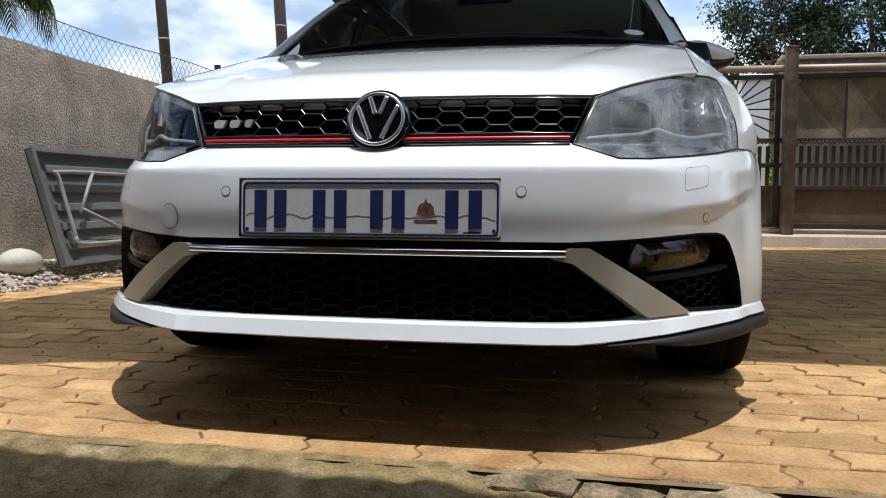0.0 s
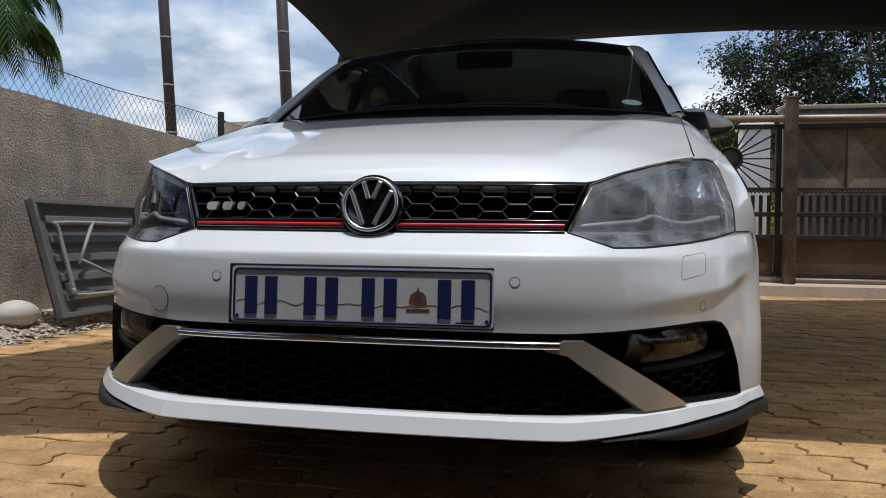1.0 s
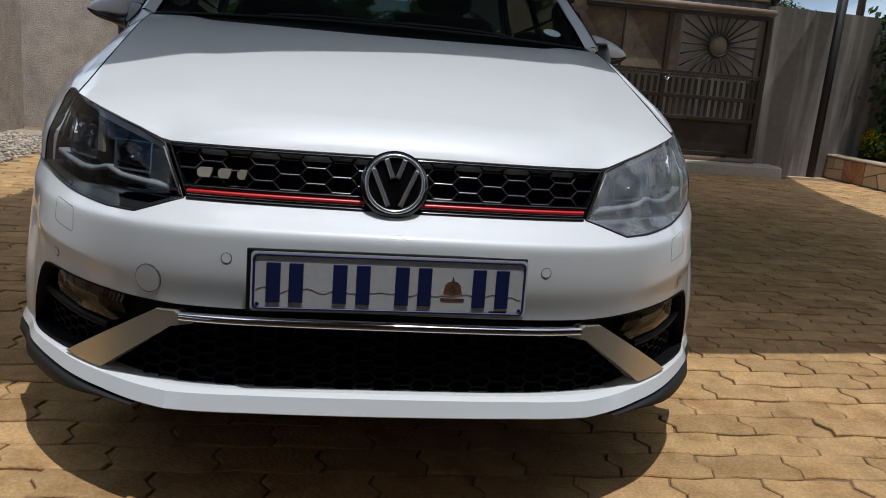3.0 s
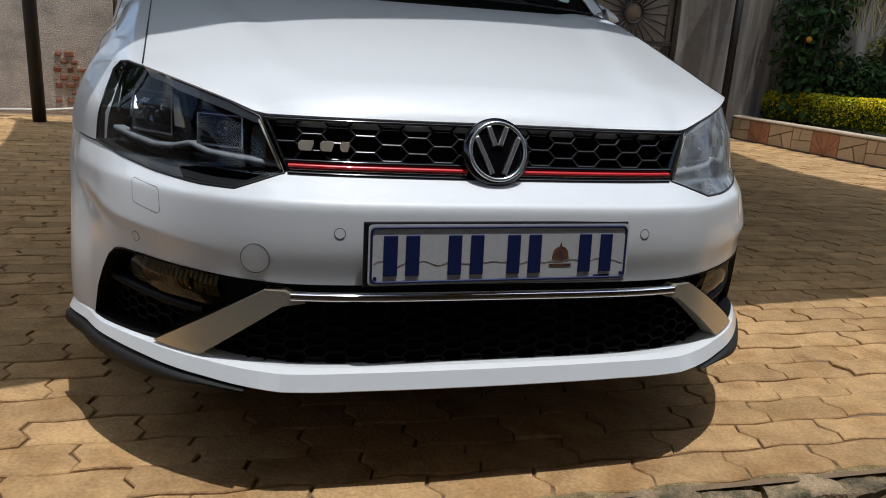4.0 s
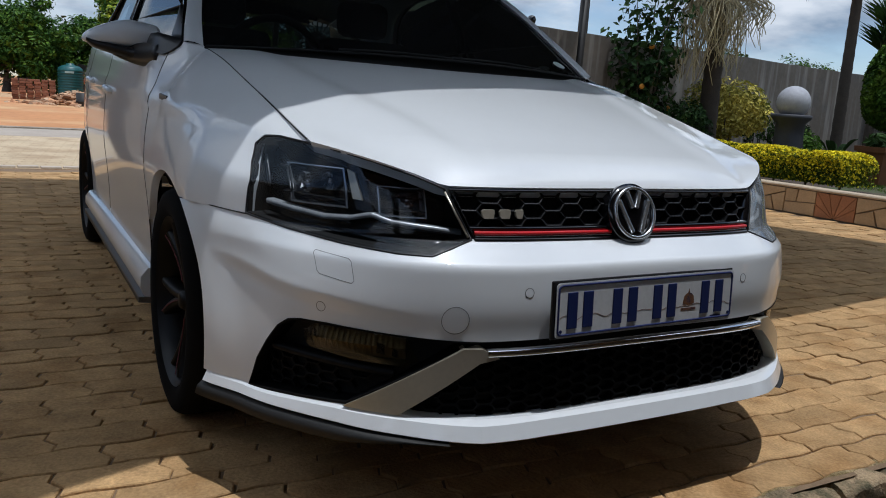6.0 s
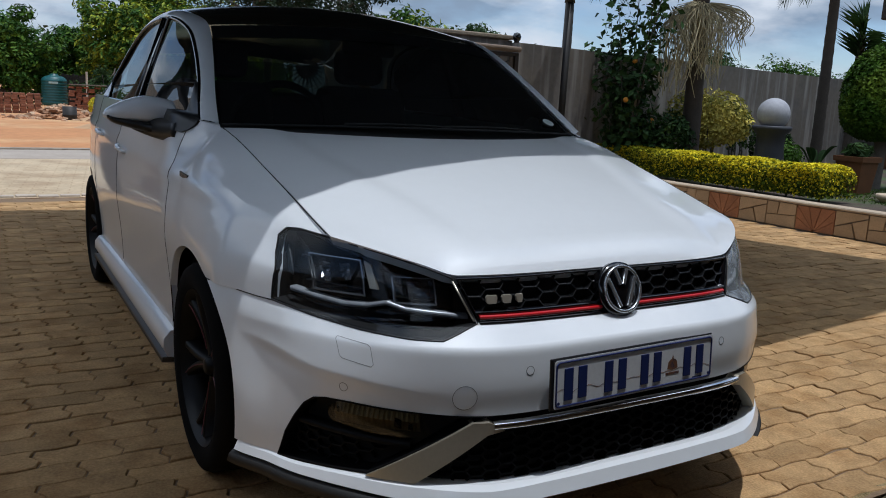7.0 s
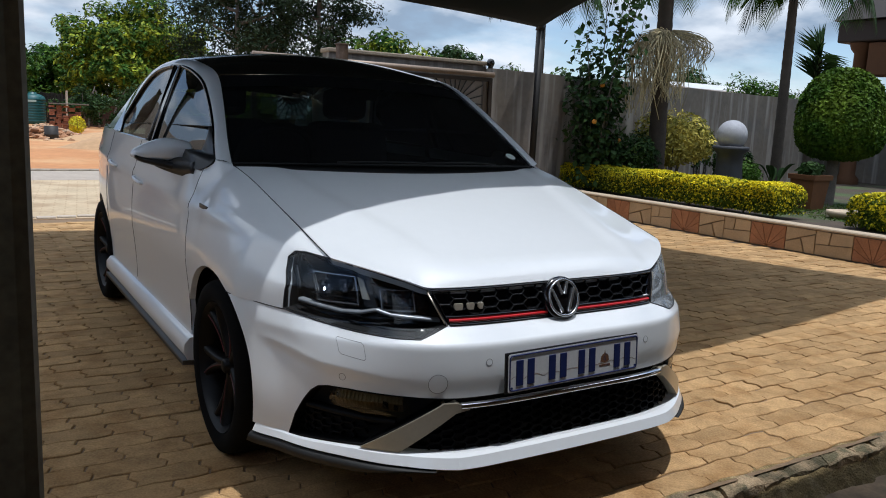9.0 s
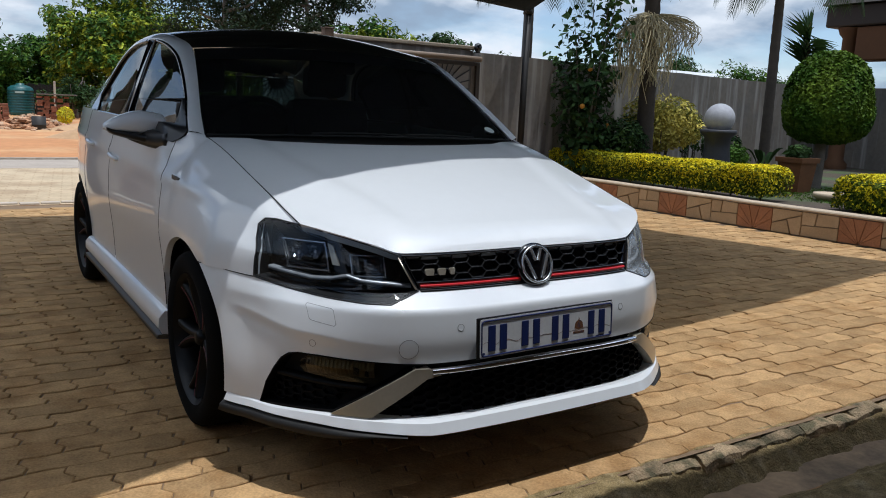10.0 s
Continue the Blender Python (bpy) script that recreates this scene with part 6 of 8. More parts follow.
bush((9.15, 6.75, 0.62), 0.30, 1500, 0.085, LEAF_DARK, "dark leafy shrub at the garden wall", (1.0, 1.0, 1.25))
bush((8.55, 6.9, 0.85), 0.20, 500, 0.075, LEAF_DARK, "thin climbing shrub on the garden wall", (0.8, 0.6, 2.2))
broad = thing("broad_leaf_plant", "low plant with a few broad green leaves", "plant", (9.35, 6.1, 0.2))
for q in range(5):
    a, ln2 = q * 2.39996, 0.40 + 0.05 * (q % 3)
    rib = [Vector((math.cos(a) * ln2 * 0.6 * t, math.sin(a) * ln2 * 0.6 * t, 0.62 * t - 0.20 * t ** 3 + 0.04 * (q % 3))) for t in np.linspace(0, 1, 10)]
    side = Vector((-math.sin(a), math.cos(a), 0))
    bm = bmesh.new()
    rows = [[p - side * w + Vector((0, 0, 0.25 * w)), p, p + side * w + Vector((0, 0, 0.25 * w))] for p, w in zip(rib[3:], (0.005, 0.045, 0.065, 0.07, 0.065, 0.045, 0.004))]
    grid(bm, rows)
    tube(bm, rib, 0.008, 5)
    part("leaf", smooth(bm), LEAF_DARK, broad)

# tall rose-like shrub with thin stems
rose = thing("tall_shrub", "tall straggly shrub with dark leaves and thin stems", "shrub", (6.1, 6.7, 0.2))
P, N = [], []
for q in range(11):
    a, lean = q * 2.4, 0.10 + 0.05 * (q % 4)
    top_z = 1.3 + 1.9 * ((q * 37) % 11) / 11
    pts = [Vector((lean * t * 2.2 * math.cos(a) + 0.25 * t * t * (1 if q % 2 else -0.4), lean * t * 2.2 * math.sin(a), top_z * t)) for t in np.linspace(0, 1, 9)]
    bm = bmesh.new()
    tube(bm, pts, lambda t: 0.014 - 0.010 * t, 6)
    part("stem", smooth(bm), BARK, rose)
    for p in pts[1:]:
        m = 30 if p.z < 1.6 else 22
        d = rng.normal(0, 1, (m, 3))
        P.append(np.array(p) + d * np.array((0.12, 0.13, 0.11)))
        N.append(d * 0.5 + (0, 0, 0.5))
leaves_part("foliage", np.concatenate(P), np.concatenate(N), 0.105, LEAF_DARK, rose, aspect=1.6)
for q in range(3):
    bm = bmesh.new()
    bmesh.ops.create_icosphere(bm, subdivisions=2, radius=0.035, matrix=Matrix.Translation(((0.28, -0.2, -0.1)[q], -0.18, (0.75, 1.0, 1.5)[q])))
    for v in bm.verts:
        v.co += v.co.normalized() * 0.008 * noise.noise(v.co * 60)
    part("flower", bm, material("orange_flower", (0.65, 0.28, 0.03), 0.7), rose, "small orange bloom")


def trunk(bm, pts, r0, r1, ring=0.0, n=26):
    c = curve(pts, n)
    tube(bm, c, lambda t: (r0 + (r1 - r0) * t) * (1 + ring * (1 if int(t * n) % 2 else 0)), 12)
    return smooth(bm)


def frond(parent, base, az, length, rise, mat, leaflets=34, name="frond", droop=1.0):
    """A palm leaf: a bowed midrib with narrow leaflets on both sides."""
    rib = []
    for t in np.linspace(0, 1, 14):
        r = length * t * (1 - 0.25 * t * t)
        rib.append(Vector((math.cos(az) * r, math.sin(az) * r, rise * math.sin(t * 1.9) - droop * length * 0.75 * t ** 2.4)) + Vector(base))
    bm = bmesh.new()
    tube(bm, rib, lambda t: 0.016 - 0.013 * t, 5)
    for q in range(leaflets):
        t = 0.14 + 0.84 * q / leaflets
        i = min(12, int(t * 13))
        p = rib[i].lerp(rib[i + 1], t * 13 - i)
        d = (rib[i + 1] - rib[i]).normalized()
        for sd in (-1, 1):
            side = d.cross(Vector((0, 0, 1))).normalized() * sd
            ll = length * 0.34 * math.sin(0.35 + 2.6 * t)
            tip = p + side * ll * 0.62 + d * ll * 0.5 - Vector((0, 0, ll * 0.75))
            mid = p.lerp(tip, 0.5) + Vector((0, 0, ll * 0.12))
            w = d * 0.014
            vs = [bm.verts.new(v) for v in (p - w, p + w, mid + w * 1.2, tip, mid - w * 1.2)]
            bm.faces.new(vs)
    return part(name, bm, mat, parent)


def palm(at, height, r0, fronds, length, label, lean=(0, 0), rings=0.07, seed=0):
    p = thing("palm_tree", label, "palm tree", at)
    bm = bmesh.new()
    trunk(bm, [(0, 0, -0.05), (lean[0] * 0.35, lean[1] * 0.35, height * 0.4), (lean[0] * 0.7, lean[1] * 0.7, height * 0.75), (lean[0], lean[1], height)], r0, r0 * 0.75, rings, 40)
    part("trunk", bm, PALM_BARK, p)
    for q in range(fronds):
        frond(p, (lean[0], lean[1], height), seed + q * 2.39996, length * (0.85 + 0.3 * ((q * 7) % 5) / 5), 0.35 + 0.5 * ((q * 3) % 4) / 4, LEAF_DARK if q % 3 else LEAF_MID)
    return p


palm1 = palm((7.03, 6.4, 0.2), 3.25, 0.125, 12, 1.5, "palm with dry blond seed strands hanging under its crown", (-0.1, 0.0), seed=0.4)
bm = bmesh.new()
for q in range(400):
    second = q % 4 == 0
    c = Vector((0.42, -0.05, 2.02)) if second else Vector((-0.22, -0.05, 1.86))
    r = (0.31, 0.26) if second else (0.40, 0.38)
    a, b = rng.uniform(0, math.tau), rng.random() ** 0.5
    s = Vector((-0.05, 0, 2.25))
    m = c + Vector((r[0] * b * math.cos(a), r[0] * b * math.sin(a), r[1] * math.sqrt(max(0, 1 - b * b)) + rng.normal(0, 0.03)))
    drop = rng.uniform(0.15, 0.85) * (0.45 if second else 1.0)
    e = m + Vector((rng.normal(0, 0.03), rng.normal(0, 0.03), -drop - 0.1))
    k1 = m.lerp(e, 0.5) + Vector((rng.normal(0, 0.085), rng.normal(0, 0.085), 0))
    tube(bm, curve([s.lerp(m, 0.35) + Vector((0, 0, 0.05)), m, k1, e], 8), 0.0048, 4)
part("strand_mass", bm, STRAND, palm1, "hanging mass of dry blond strands")
palm((9.8, 6.43, 0.2), 3.3, 0.085, 9, 1.5, "tall slim palm with ringed grey trunk", (0.02, 0.03), seed=1.1)
palm((6.56, 8.62, 0.0), 3.3, 0.055, 9, 1.3, "thin palm behind the garden wall", (0, 0), seed=2.0)
yucca = thing("yucca", "small dark spiky yucca with a slim trunk beside the house", "yucca", (11.6, 7.1, 0.2))
bm = bmesh.new()
trunk(bm, [(0, 0, -0.05), (0.03, 0.02, 0.9), (0.0, 0.0, 2.3)], 0.08, 0.06)
part("trunk", bm, PALM_BARK, yucca)
bm = bmesh.new()
for q in range(150):
    a, el, z = q * 2.39996, -0.5 + 1.9 * ((q * 0.618) % 1), 1.9 + 0.62 * ((q * 0.377) % 1)
    d = Vector((math.cos(a) * math.cos(el), math.sin(a) * math.cos(el), math.sin(el)))
    sd = d.cross(Vector((0, 0, 1))).normalized() * 0.022
    b = Vector((0, 0, z))
    bm.faces.new([bm.verts.new(v) for v in (b - sd * 0.6, b + sd * 0.6, b + d * 0.26 + sd, b + d * 0.55 - Vector((0, 0, 0.06)), b + d * 0.26 - sd)])
part("crown", bm, LEAF_DARK, yucca, "stiff narrow dark green blades")
palm((-5.3, 4.9, 0.0), 2.5, 0.14, 12, 1.2, "palm behind the boundary wall", (0, 0), seed=0.9)

# stone ball on a dark flared pedestal
ped = thing("ball_pedestal", "grey stone ball on a dark flared pedestal", "garden ornament", (6.95, 5.07, 0.2))
bm = lathe(bmesh.new(), ((0.0005, -0.02), (0.25, -0.02), (0.25, 0.10), (0.225, 0.14), (0.18, 0.34), (0.16, 0.52), (0.165, 0.66), (0.225, 0.72), (0.23, 0.755), (0.21, 0.765), (0.0005, 0.765)), 36)
part("pedestal", bm, material("dark_stone", (0.035, 0.036, 0.042), 0.6, vary=0.2, scale=8, bump=0.2), ped)
bm = bmesh.new()
bmesh.ops.create_uvsphere(bm, u_segments=32, v_segments=20, radius=0.19, matrix=Matrix.Translation((0, 0, 0.905)))
part("ball", smooth(bm), material("grey_granite", (0.36, 0.36, 0.38), 0.7, vary=0.15, scale=25, bump=0.15, bump_scale=120), ped)

# clipped round tree and its pot
topi = thing("topiary_tree", "large clipped round topiary tree with dense small leaves", "topiary", (8.5, 4.66, 0.2))
P, N = ball_points(26000, (0.0, 0, 0.0), 0.73, 0.84, (1.0, 1.0, 1.0))
P *= ((np.abs(np.linalg.norm(N[:, :2], axis=1)) ** 2.7 + np.abs(N[:, 2]) ** 2.7) ** (-1 / 2.7) * 0.93)[:, None]
P[:, :2] *= 0.86
t_h = P[:, 2] / 0.73
P[:, :2] *= np.where(t_h > -0.25, 1.0 - 0.16 * np.clip(t_h + 0.25, 0, 1.25) ** 1.3, 1.0)[:, None]
P[:, 2] = np.where(P[:, 2] < 0, P[:, 2] * 0.74, P[:, 2] * 1.06)
P += np.array((0.10, 0, 1.13))
wob = 1 + 0.05 * np.sin(P[:, 0] * 7) * np.sin(P[:, 2] * 6 + P[:, 1] * 5)
P[:, :2] *= wob[:, None]
leaves_part("foliage", P, N * 0.9 + np.array((0, 0, 0.35)), 0.062, LEAF_CLIP, topi, aspect=1.7)
# dark ball inside the crown, coloured like the shade behind its leaves
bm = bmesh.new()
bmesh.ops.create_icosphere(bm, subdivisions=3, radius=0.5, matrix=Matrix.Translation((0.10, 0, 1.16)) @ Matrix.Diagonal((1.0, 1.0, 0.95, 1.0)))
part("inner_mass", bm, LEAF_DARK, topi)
bm = bmesh.new()
trunk(bm, [(0, 0, -0.02), (0.03, 0, 0.3), (0.05, 0, 0.7)], 0.09, 0.07)
part("trunk", bm, BARK, topi)
pot = thing("plant_pot", "square terracotta pot with a dark plant", "plant pot", (7.6, 4.34, 0.22))
bm = bmesh.new()
prof = ((0.13, 0.0), (0.165, 0.38), (0.185, 0.38), (0.19, 0.44), (0.16, 0.44), (0.15, 0.38))
rows = [[(r * cx, r * cy, z) for cx, cy in ((-1, -1), (1, -1), (1, 1), (-1, 1), (-1, -1))] for r, z in prof]
grid(bm, rows)
bm.faces.new([bm.verts.new((0.15 * cx, 0.15 * cy, 0.40)) for cx, cy in ((-1, -1), (1, -1), (1, 1), (-1, 1))])
bm.faces.new([bm.verts.new((0.13 * cx, 0.13 * cy, 0.0)) for cx, cy in ((-1, 1), (1, 1), (1, -1), (-1, -1))])
part("pot", bm, material("terracotta", (0.13, 0.05, 0.014), 0.8, vary=0.2, scale=8, bump=0.2), pot)
P, N = ball_points(160, (0, 0, 0.50), 0.16, 0.3, (1, 1, 0.6))
leaves_part("plant", P, N, 0.12, LEAF_DARK, pot, aspect=2.6)
stone_ring = thing("stepping_bowl", "low pale stone bowl on the lawn", "bowl", (7.1, 3.5, 0.22))
part("bowl", lathe(bmesh.new(), ((0.0005, 0.0), (0.16, 0.0), (0.22, 0.05), (0.22, 0.09), (0.18, 0.09), (0.15, 0.05), (0.0005, 0.05)), 28), COPING, stone_ring)

# corner of the house with a brown timber eave
house = thing("house_corner", "brown tiled roof corner and orange plaster column of the house", "house", (13.2, 4.8, 0.2))
WOODB = material("brown_timber", (0.018, 0.010, 0.006), 0.7, vary=0.25, scale=7, bump=0.2)
OCHRE = material("orange_plaster", (0.085, 0.034, 0.010), 0.85, vary=0.12, scale=3, bump=0.3)
part("wall", box(bmesh.new(), (2.8, 0.2, 1.4), (2.4, 4.5, 2.8), 0.02), OCHRE, house)
part("eave", box(bmesh.new(), (2.4, 0, 2.95), (4.6, 6.2, 0.4), 0.03), WOODB, house, "brown timber eave")
part("roof", slab_poly(bmesh.new(), [(0.0, 3.16), (4.9, 3.16), (4.9, 5.0), (2.5, 5.0)], -3.15, 3.15, lambda u, v, w: (u, w, v)), WOODB, house, "dark brown roof")
col = part("column", lathe(bmesh.new(), ((0.22, 0), (0.22, 0.12), (0.15, 0.2), (0.14, 2.55), (0.2, 2.62), (0.24, 2.74)), 24), OCHRE, house)
col.location = (0.35, 2.7, 0)
part("beam", box(bmesh.new(), (0.4, 1.52, 2.42), (0.5, 1.9, 0.62), 0.02), OCHRE, house)

# ---- sliding gate ----
GY = 6.9
gate = thing("sliding_gate", "rusty brown steel sliding gate with sun ornaments and picket bars", "gate")
PANEL = material("dull_sheet_steel", (0.125, 0.092, 0.06), 0.5, 0.2, vary=0.35, scale=4, bump=0.12, second=(0.22, 0.16, 0.10), second_scale=3)
RUSTY_PANEL = material("rust_stained_sheet", (0.13, 0.078, 0.038), 0.7, 0.1, vary=0.35, scale=5, bump=0.15, second=(0.15, 0.11, 0.07), second_scale=2.5)
PALE_SHEET = material("pale_backing_sheet", (0.30, 0.26, 0.22), 0.7, 0.1, vary=0.2, scale=5, bump=0.1)
X0, X1 = 1.24, 4.42


def bar(name, a, b, w, d, mat, label=""):
    a, b = Vector(a), Vector(b)
    c, s = (a + b) / 2, b - a
    size = (max(abs(s.x), w), d, max(abs(s.z), w))
    return part(name, box(bmesh.new(), c, size, 0.004), mat, gate, label)


bm = bmesh.new()
rod(bm, (X0, GY - 0.02, 1.755), (X1 + 0.02, GY - 0.02, 1.735), 0.035, seg=16)
part("top_rail", smooth(bm), material("brown_pipe", (0.30, 0.22, 0.16), 0.5, 0.3, vary=0.2, scale=6), gate, "round brown top rail")
for z in (1.672, 1.045, 0.80, 0.575, 0.20):
    bar("rail", (X0, GY, z), (X1, GY, z), 0.045, 0.04, GATE)
for x in (X0 + 0.02, 2.16, 3.29, X1 - 0.02):
    bar("stile", (x, GY, 0.18), (x, GY, 1.69), 0.055, 0.045, GATE)
bm = bmesh.new()
rod(bm, (X0, GY, 0.145), (X1 + 0.05, GY, 0.145), 0.03, seg=12)
part("bottom_rail", smooth(bm), bpy.data.materials["brown_pipe"], gate)
for x in (1.6, 4.1):
    bm = bmesh.new()
    rod(bm, (x, GY - 0.02, 0.15), (x, GY + 0.02, 0.15), 0.045, seg=20)
    part("roller", bm, DARK_STEEL, gate)
for x0, x1 in ((X0, 2.16), (2.16, 3.29), (3.29, X1)):
    part("lower_panel", box(bmesh.new(), ((x0 + x1) / 2, GY + 0.012, 0.385), (x1 - x0 - 0.06, 0.006, 0.34), 0.002), GATE if x1 == X1 else RUSTY_PANEL, gate, "dark brown lower panel" if x1 == X1 else "rust-stained lower panel")
for x0, x1 in ((X0, 2.16), (2.16, 3.29), (3.29, X1)):
    n = int((x1 - x0 - 0.06) / 0.075)
    for q in range(n):
        x = x0 + 0.045 + (x1 - x0 - 0.09) * (q + 0.5) / n
        bar("picket", (x, GY - 0.004, 0.58), (x, GY - 0.004, 0.99), 0.036, 0.014, GATE)
bm = bmesh.new()
for q in range(int((X1 - X0) / 0.0375)):
    bmesh.ops.create_uvsphere(bm, u_segments=8, v_segments=6, radius=0.013, matrix=Matrix.Translation((X0 + 0.03 + q * 0.0375, GY - 0.024, 1.022)))
tagged(part("studded_strip", bm, GATE, gate), kind="stuff")
# folded top panels between the posts
for x0, x1 in ((2.30, 2.77), (2.80, 3.26)):
    bm = bmesh.new()
    c = bm.verts.new(((x0 + x1) / 2, GY + 0.05, 1.35))
    q = [bm.verts.new(v) for v in ((x0, GY, 1.07), (x1, GY, 1.07), (x1, GY, 1.65), (x0, GY, 1.65))]
    for a, b in ((0, 1), (1, 2), (2, 3), (3, 0)):
        bm.faces.new((q[a], q[b], c))
    thicken(part("folded_panel", bm, PANEL, gate, "dull steel panel folded into four triangles"), 0.003)
bar("panel_stile", (2.785, GY - 0.004, 1.06), (2.785, GY - 0.004, 1.66), 0.02, 0.03, GATE)
for x in (3.36, 4.355):
    part("side_panel", box(bmesh.new(), (x, GY + 0.008, 1.358), (0.10, 0.006, 0.575), 0.002), PANEL, gate)


def sun_ornament(cx, cz, hw, hh, backed):
    bm = bmesh.new()
    tube(bm, [(cx + 0.115 * math.cos(k * math.tau / 32), GY - 0.012, cz + 0.115 * math.sin(k * math.tau / 32)) for k in range(32)], 0.012, 8, closed=True)
    ring = part("sun_ring", smooth(bm), DARK_STEEL, gate, "dark ring of the sun ornament")
    if backed:
        part("sun_disc", lathe(bmesh.new(), ((0.0005, 0.01), (0.06, 0.012), (0.11, 0.0)), 28), PANEL, ring).matrix_world = Matrix.Translation((cx, GY - 0.004, cz)) @ Matrix.Rotation(radians(90), 4, "X")
        part("sun_backing", box(bmesh.new(), (cx, GY + 0.014, cz), (2 * hw, 0.005, 2 * hh), 0.001), PALE_SHEET, ring, "pale sheet behind the rays")
    for k in range(24):
        a = k * math.tau / 24
        dx, dz = math.cos(a), math.sin(a)
        t = min(hw / max(1e-6, abs(dx)), hh / max(1e-6, abs(dz)))
        bm = bmesh.new()
        rod(bm, (cx + 0.12 * dx, GY - 0.012, cz + 0.12 * dz), (cx + t * dx, GY - 0.012, cz + t * dz), 0.008, seg=8)
        part("ray", smooth(bm), DARK_STEEL, ring)


sun_ornament(3.86, 1.355, 0.42, 0.29, True)
sun_ornament(1.70, 1.355, 0.42, 0.29, False)
part("sun_disc", lathe(bmesh.new(), ((0.0005, 0.01), (0.06, 0.012), (0.11, 0.0)), 28), GATE, gate, "dark disc of the sun ornament").matrix_world = Matrix.Translation((1.70, GY - 0.004, 1.355)) @ Matrix.Rotation(radians(90), 4, "X")
bm = bmesh.new()
tube(bm, [(3.29, GY - 0.03, 1.0), (3.29, GY - 0.06, 0.98), (3.31, GY - 0.06, 0.95), (3.33, GY - 0.06, 0.98), (3.33, GY - 0.03, 1.0)], 0.008, 8)
part("latch", smooth(bm), CHROME, gate, "small steel latch ring")

for nm, x, y, w, h, lab in (("gate_post", 2.25, 6.78, 0.11, 1.93, "rusty square steel guide post of the gate"), ("gate_post", -1.445, 7.03, 0.13, 1.95, "rusty square steel post at the gate opening")):
    p = thing(nm, lab, "post", (x, y, 0), group="gate posts")
    part("shaft", box(bmesh.new(), (0, 0, h / 2), (w, w, h), 0.008), RUST, p)
    part("cap", box(bmesh.new(), (0, 0, h + 0.006), (w + 0.012, w + 0.012, 0.016), 0.004), RUST, p)
    for z in (0.35, 1.0, 1.6):
        part("hinge_lug", box(bmesh.new(), (w / 2 + 0.012, -0.02, z), (0.024, 0.04, 0.05), 0.003), RUST, p)
strip = thing("stop_angle", "pale worn steel angle beside the gate post", "steel angle", (-1.366, 7.03, 0))
part("angle", box(bmesh.new(), (0, 0, 0.93), (0.02, 0.05, 1.86), 0.003), PALE_SHEET, strip)

bm = bmesh.new()
rows = []
for x in np.linspace(1.1, 4.7, 30):
    j = 0.01 * noise.noise(Vector((x * 3, 0, 0)))
    rows.append([(x, 6.66 + j, -0.03), (x, 6.68 + j, 0.10), (x, 6.74, 0.118), (x, 7.0, 0.12), (x, 7.02, -0.03)])
grid(bm, rows, flip=True)
PALE_CON = material("pale_concrete", (0.46, 0.38, 0.30), 0.9, vary=0.2, scale=5, bump=0.4)
tagged(part("trim_gate_beam", bm, PALE_CON), "pale concrete beam under the gate track", "concrete beam", kind="structure")
bm = bmesh.new()
for q in range(14):
    box(bm, (-1.2 + q * 0.19, 7.05 + 0.03 * math.sin(q * 2.1), -0.004), (0.175, 0.10 + 0.02 * math.sin(q), 0.03), 0.008, Euler((0, 0, 0.1 * math.sin(q * 1.3))).to_matrix())
tagged(part("trim_threshold", bm, PALE_CON), "cracked threshold edge at the gate opening", "threshold", kind="structure")
# coping over the wall behind the gate
bm = bmesh.new()
box(bm, (3.38, 7.25, 1.895), (2.3, 0.26, 0.05), 0.012)
tagged(part("trim_coping", bm, material("weathered_coping", (0.30, 0.24, 0.17), 0.9, vary=0.3, scale=6, bump=0.6)), "weathered coping on the gate wall", "coping", kind="structure")
knob = thing("wall_lamp", "small round dark lamp on the wall", "lamp", (4.52, 7.08, 1.83))
part("globe", lathe(bmesh.new(), ((0.0005, 0.13), (0.04, 0.115), (0.055, 0.075), (0.045, 0.035), (0.03, 0.02), (0.04, 0.0), (0.0005, 0.0)), 20), GLOSS_BLACK, knob)

# ---- broken plaster and pipe on the gate pier ----
BRICK_RED = material("bare_red_brick", (0.24, 0.10, 0.05), 0.95, vary=0.35, scale=9, bump=0.6, randomness=0.2)
patch = thing("broken_plaster", "patch of bare brick where the plaster has broken away", "brick patch", (0, 6.95, 0))
rr = random.Random(4)
for row in range(7):
    for q in range(3):
        x, z = -2.02 + q * 0.10 + (row % 2) * 0.045 + rr.uniform(-0.01, 0.01), 0.12 + row * 0.072
        if (q == 2 and row in (0, 5, 6)) or (q == 0 and row in (1,)):
            continue
        bm = box(bmesh.new(), (x, -0.004, z), (0.088 * rr.uniform(0.6, 1), 0.03 * rr.uniform(0.6, 1.3), 0.058 * rr.uniform(0.6, 1)), 0.012, Euler((rr.uniform(-0.3, 0.3), rr.uniform(-0.15, 0.15), rr.uniform(-0.3, 0.3))).to_matrix())
        part("brick", bm, BRICK_RED, patch)
pipe = thing("plastic_pipe", "white plastic pipe lying along the wall foot", "pipe")
bm = bmesh.new()
tube(bm, [(-2.6, 6.86, 0.015), (-2.1, 6.86, 0.03), (-1.8, 6.86, 0.06), (-1.63, 6.87, 0.11)], 0.014, 8)
part("tube", smooth(bm), material("white_plastic", (0.72, 0.68, 0.58), 0.5), pipe)

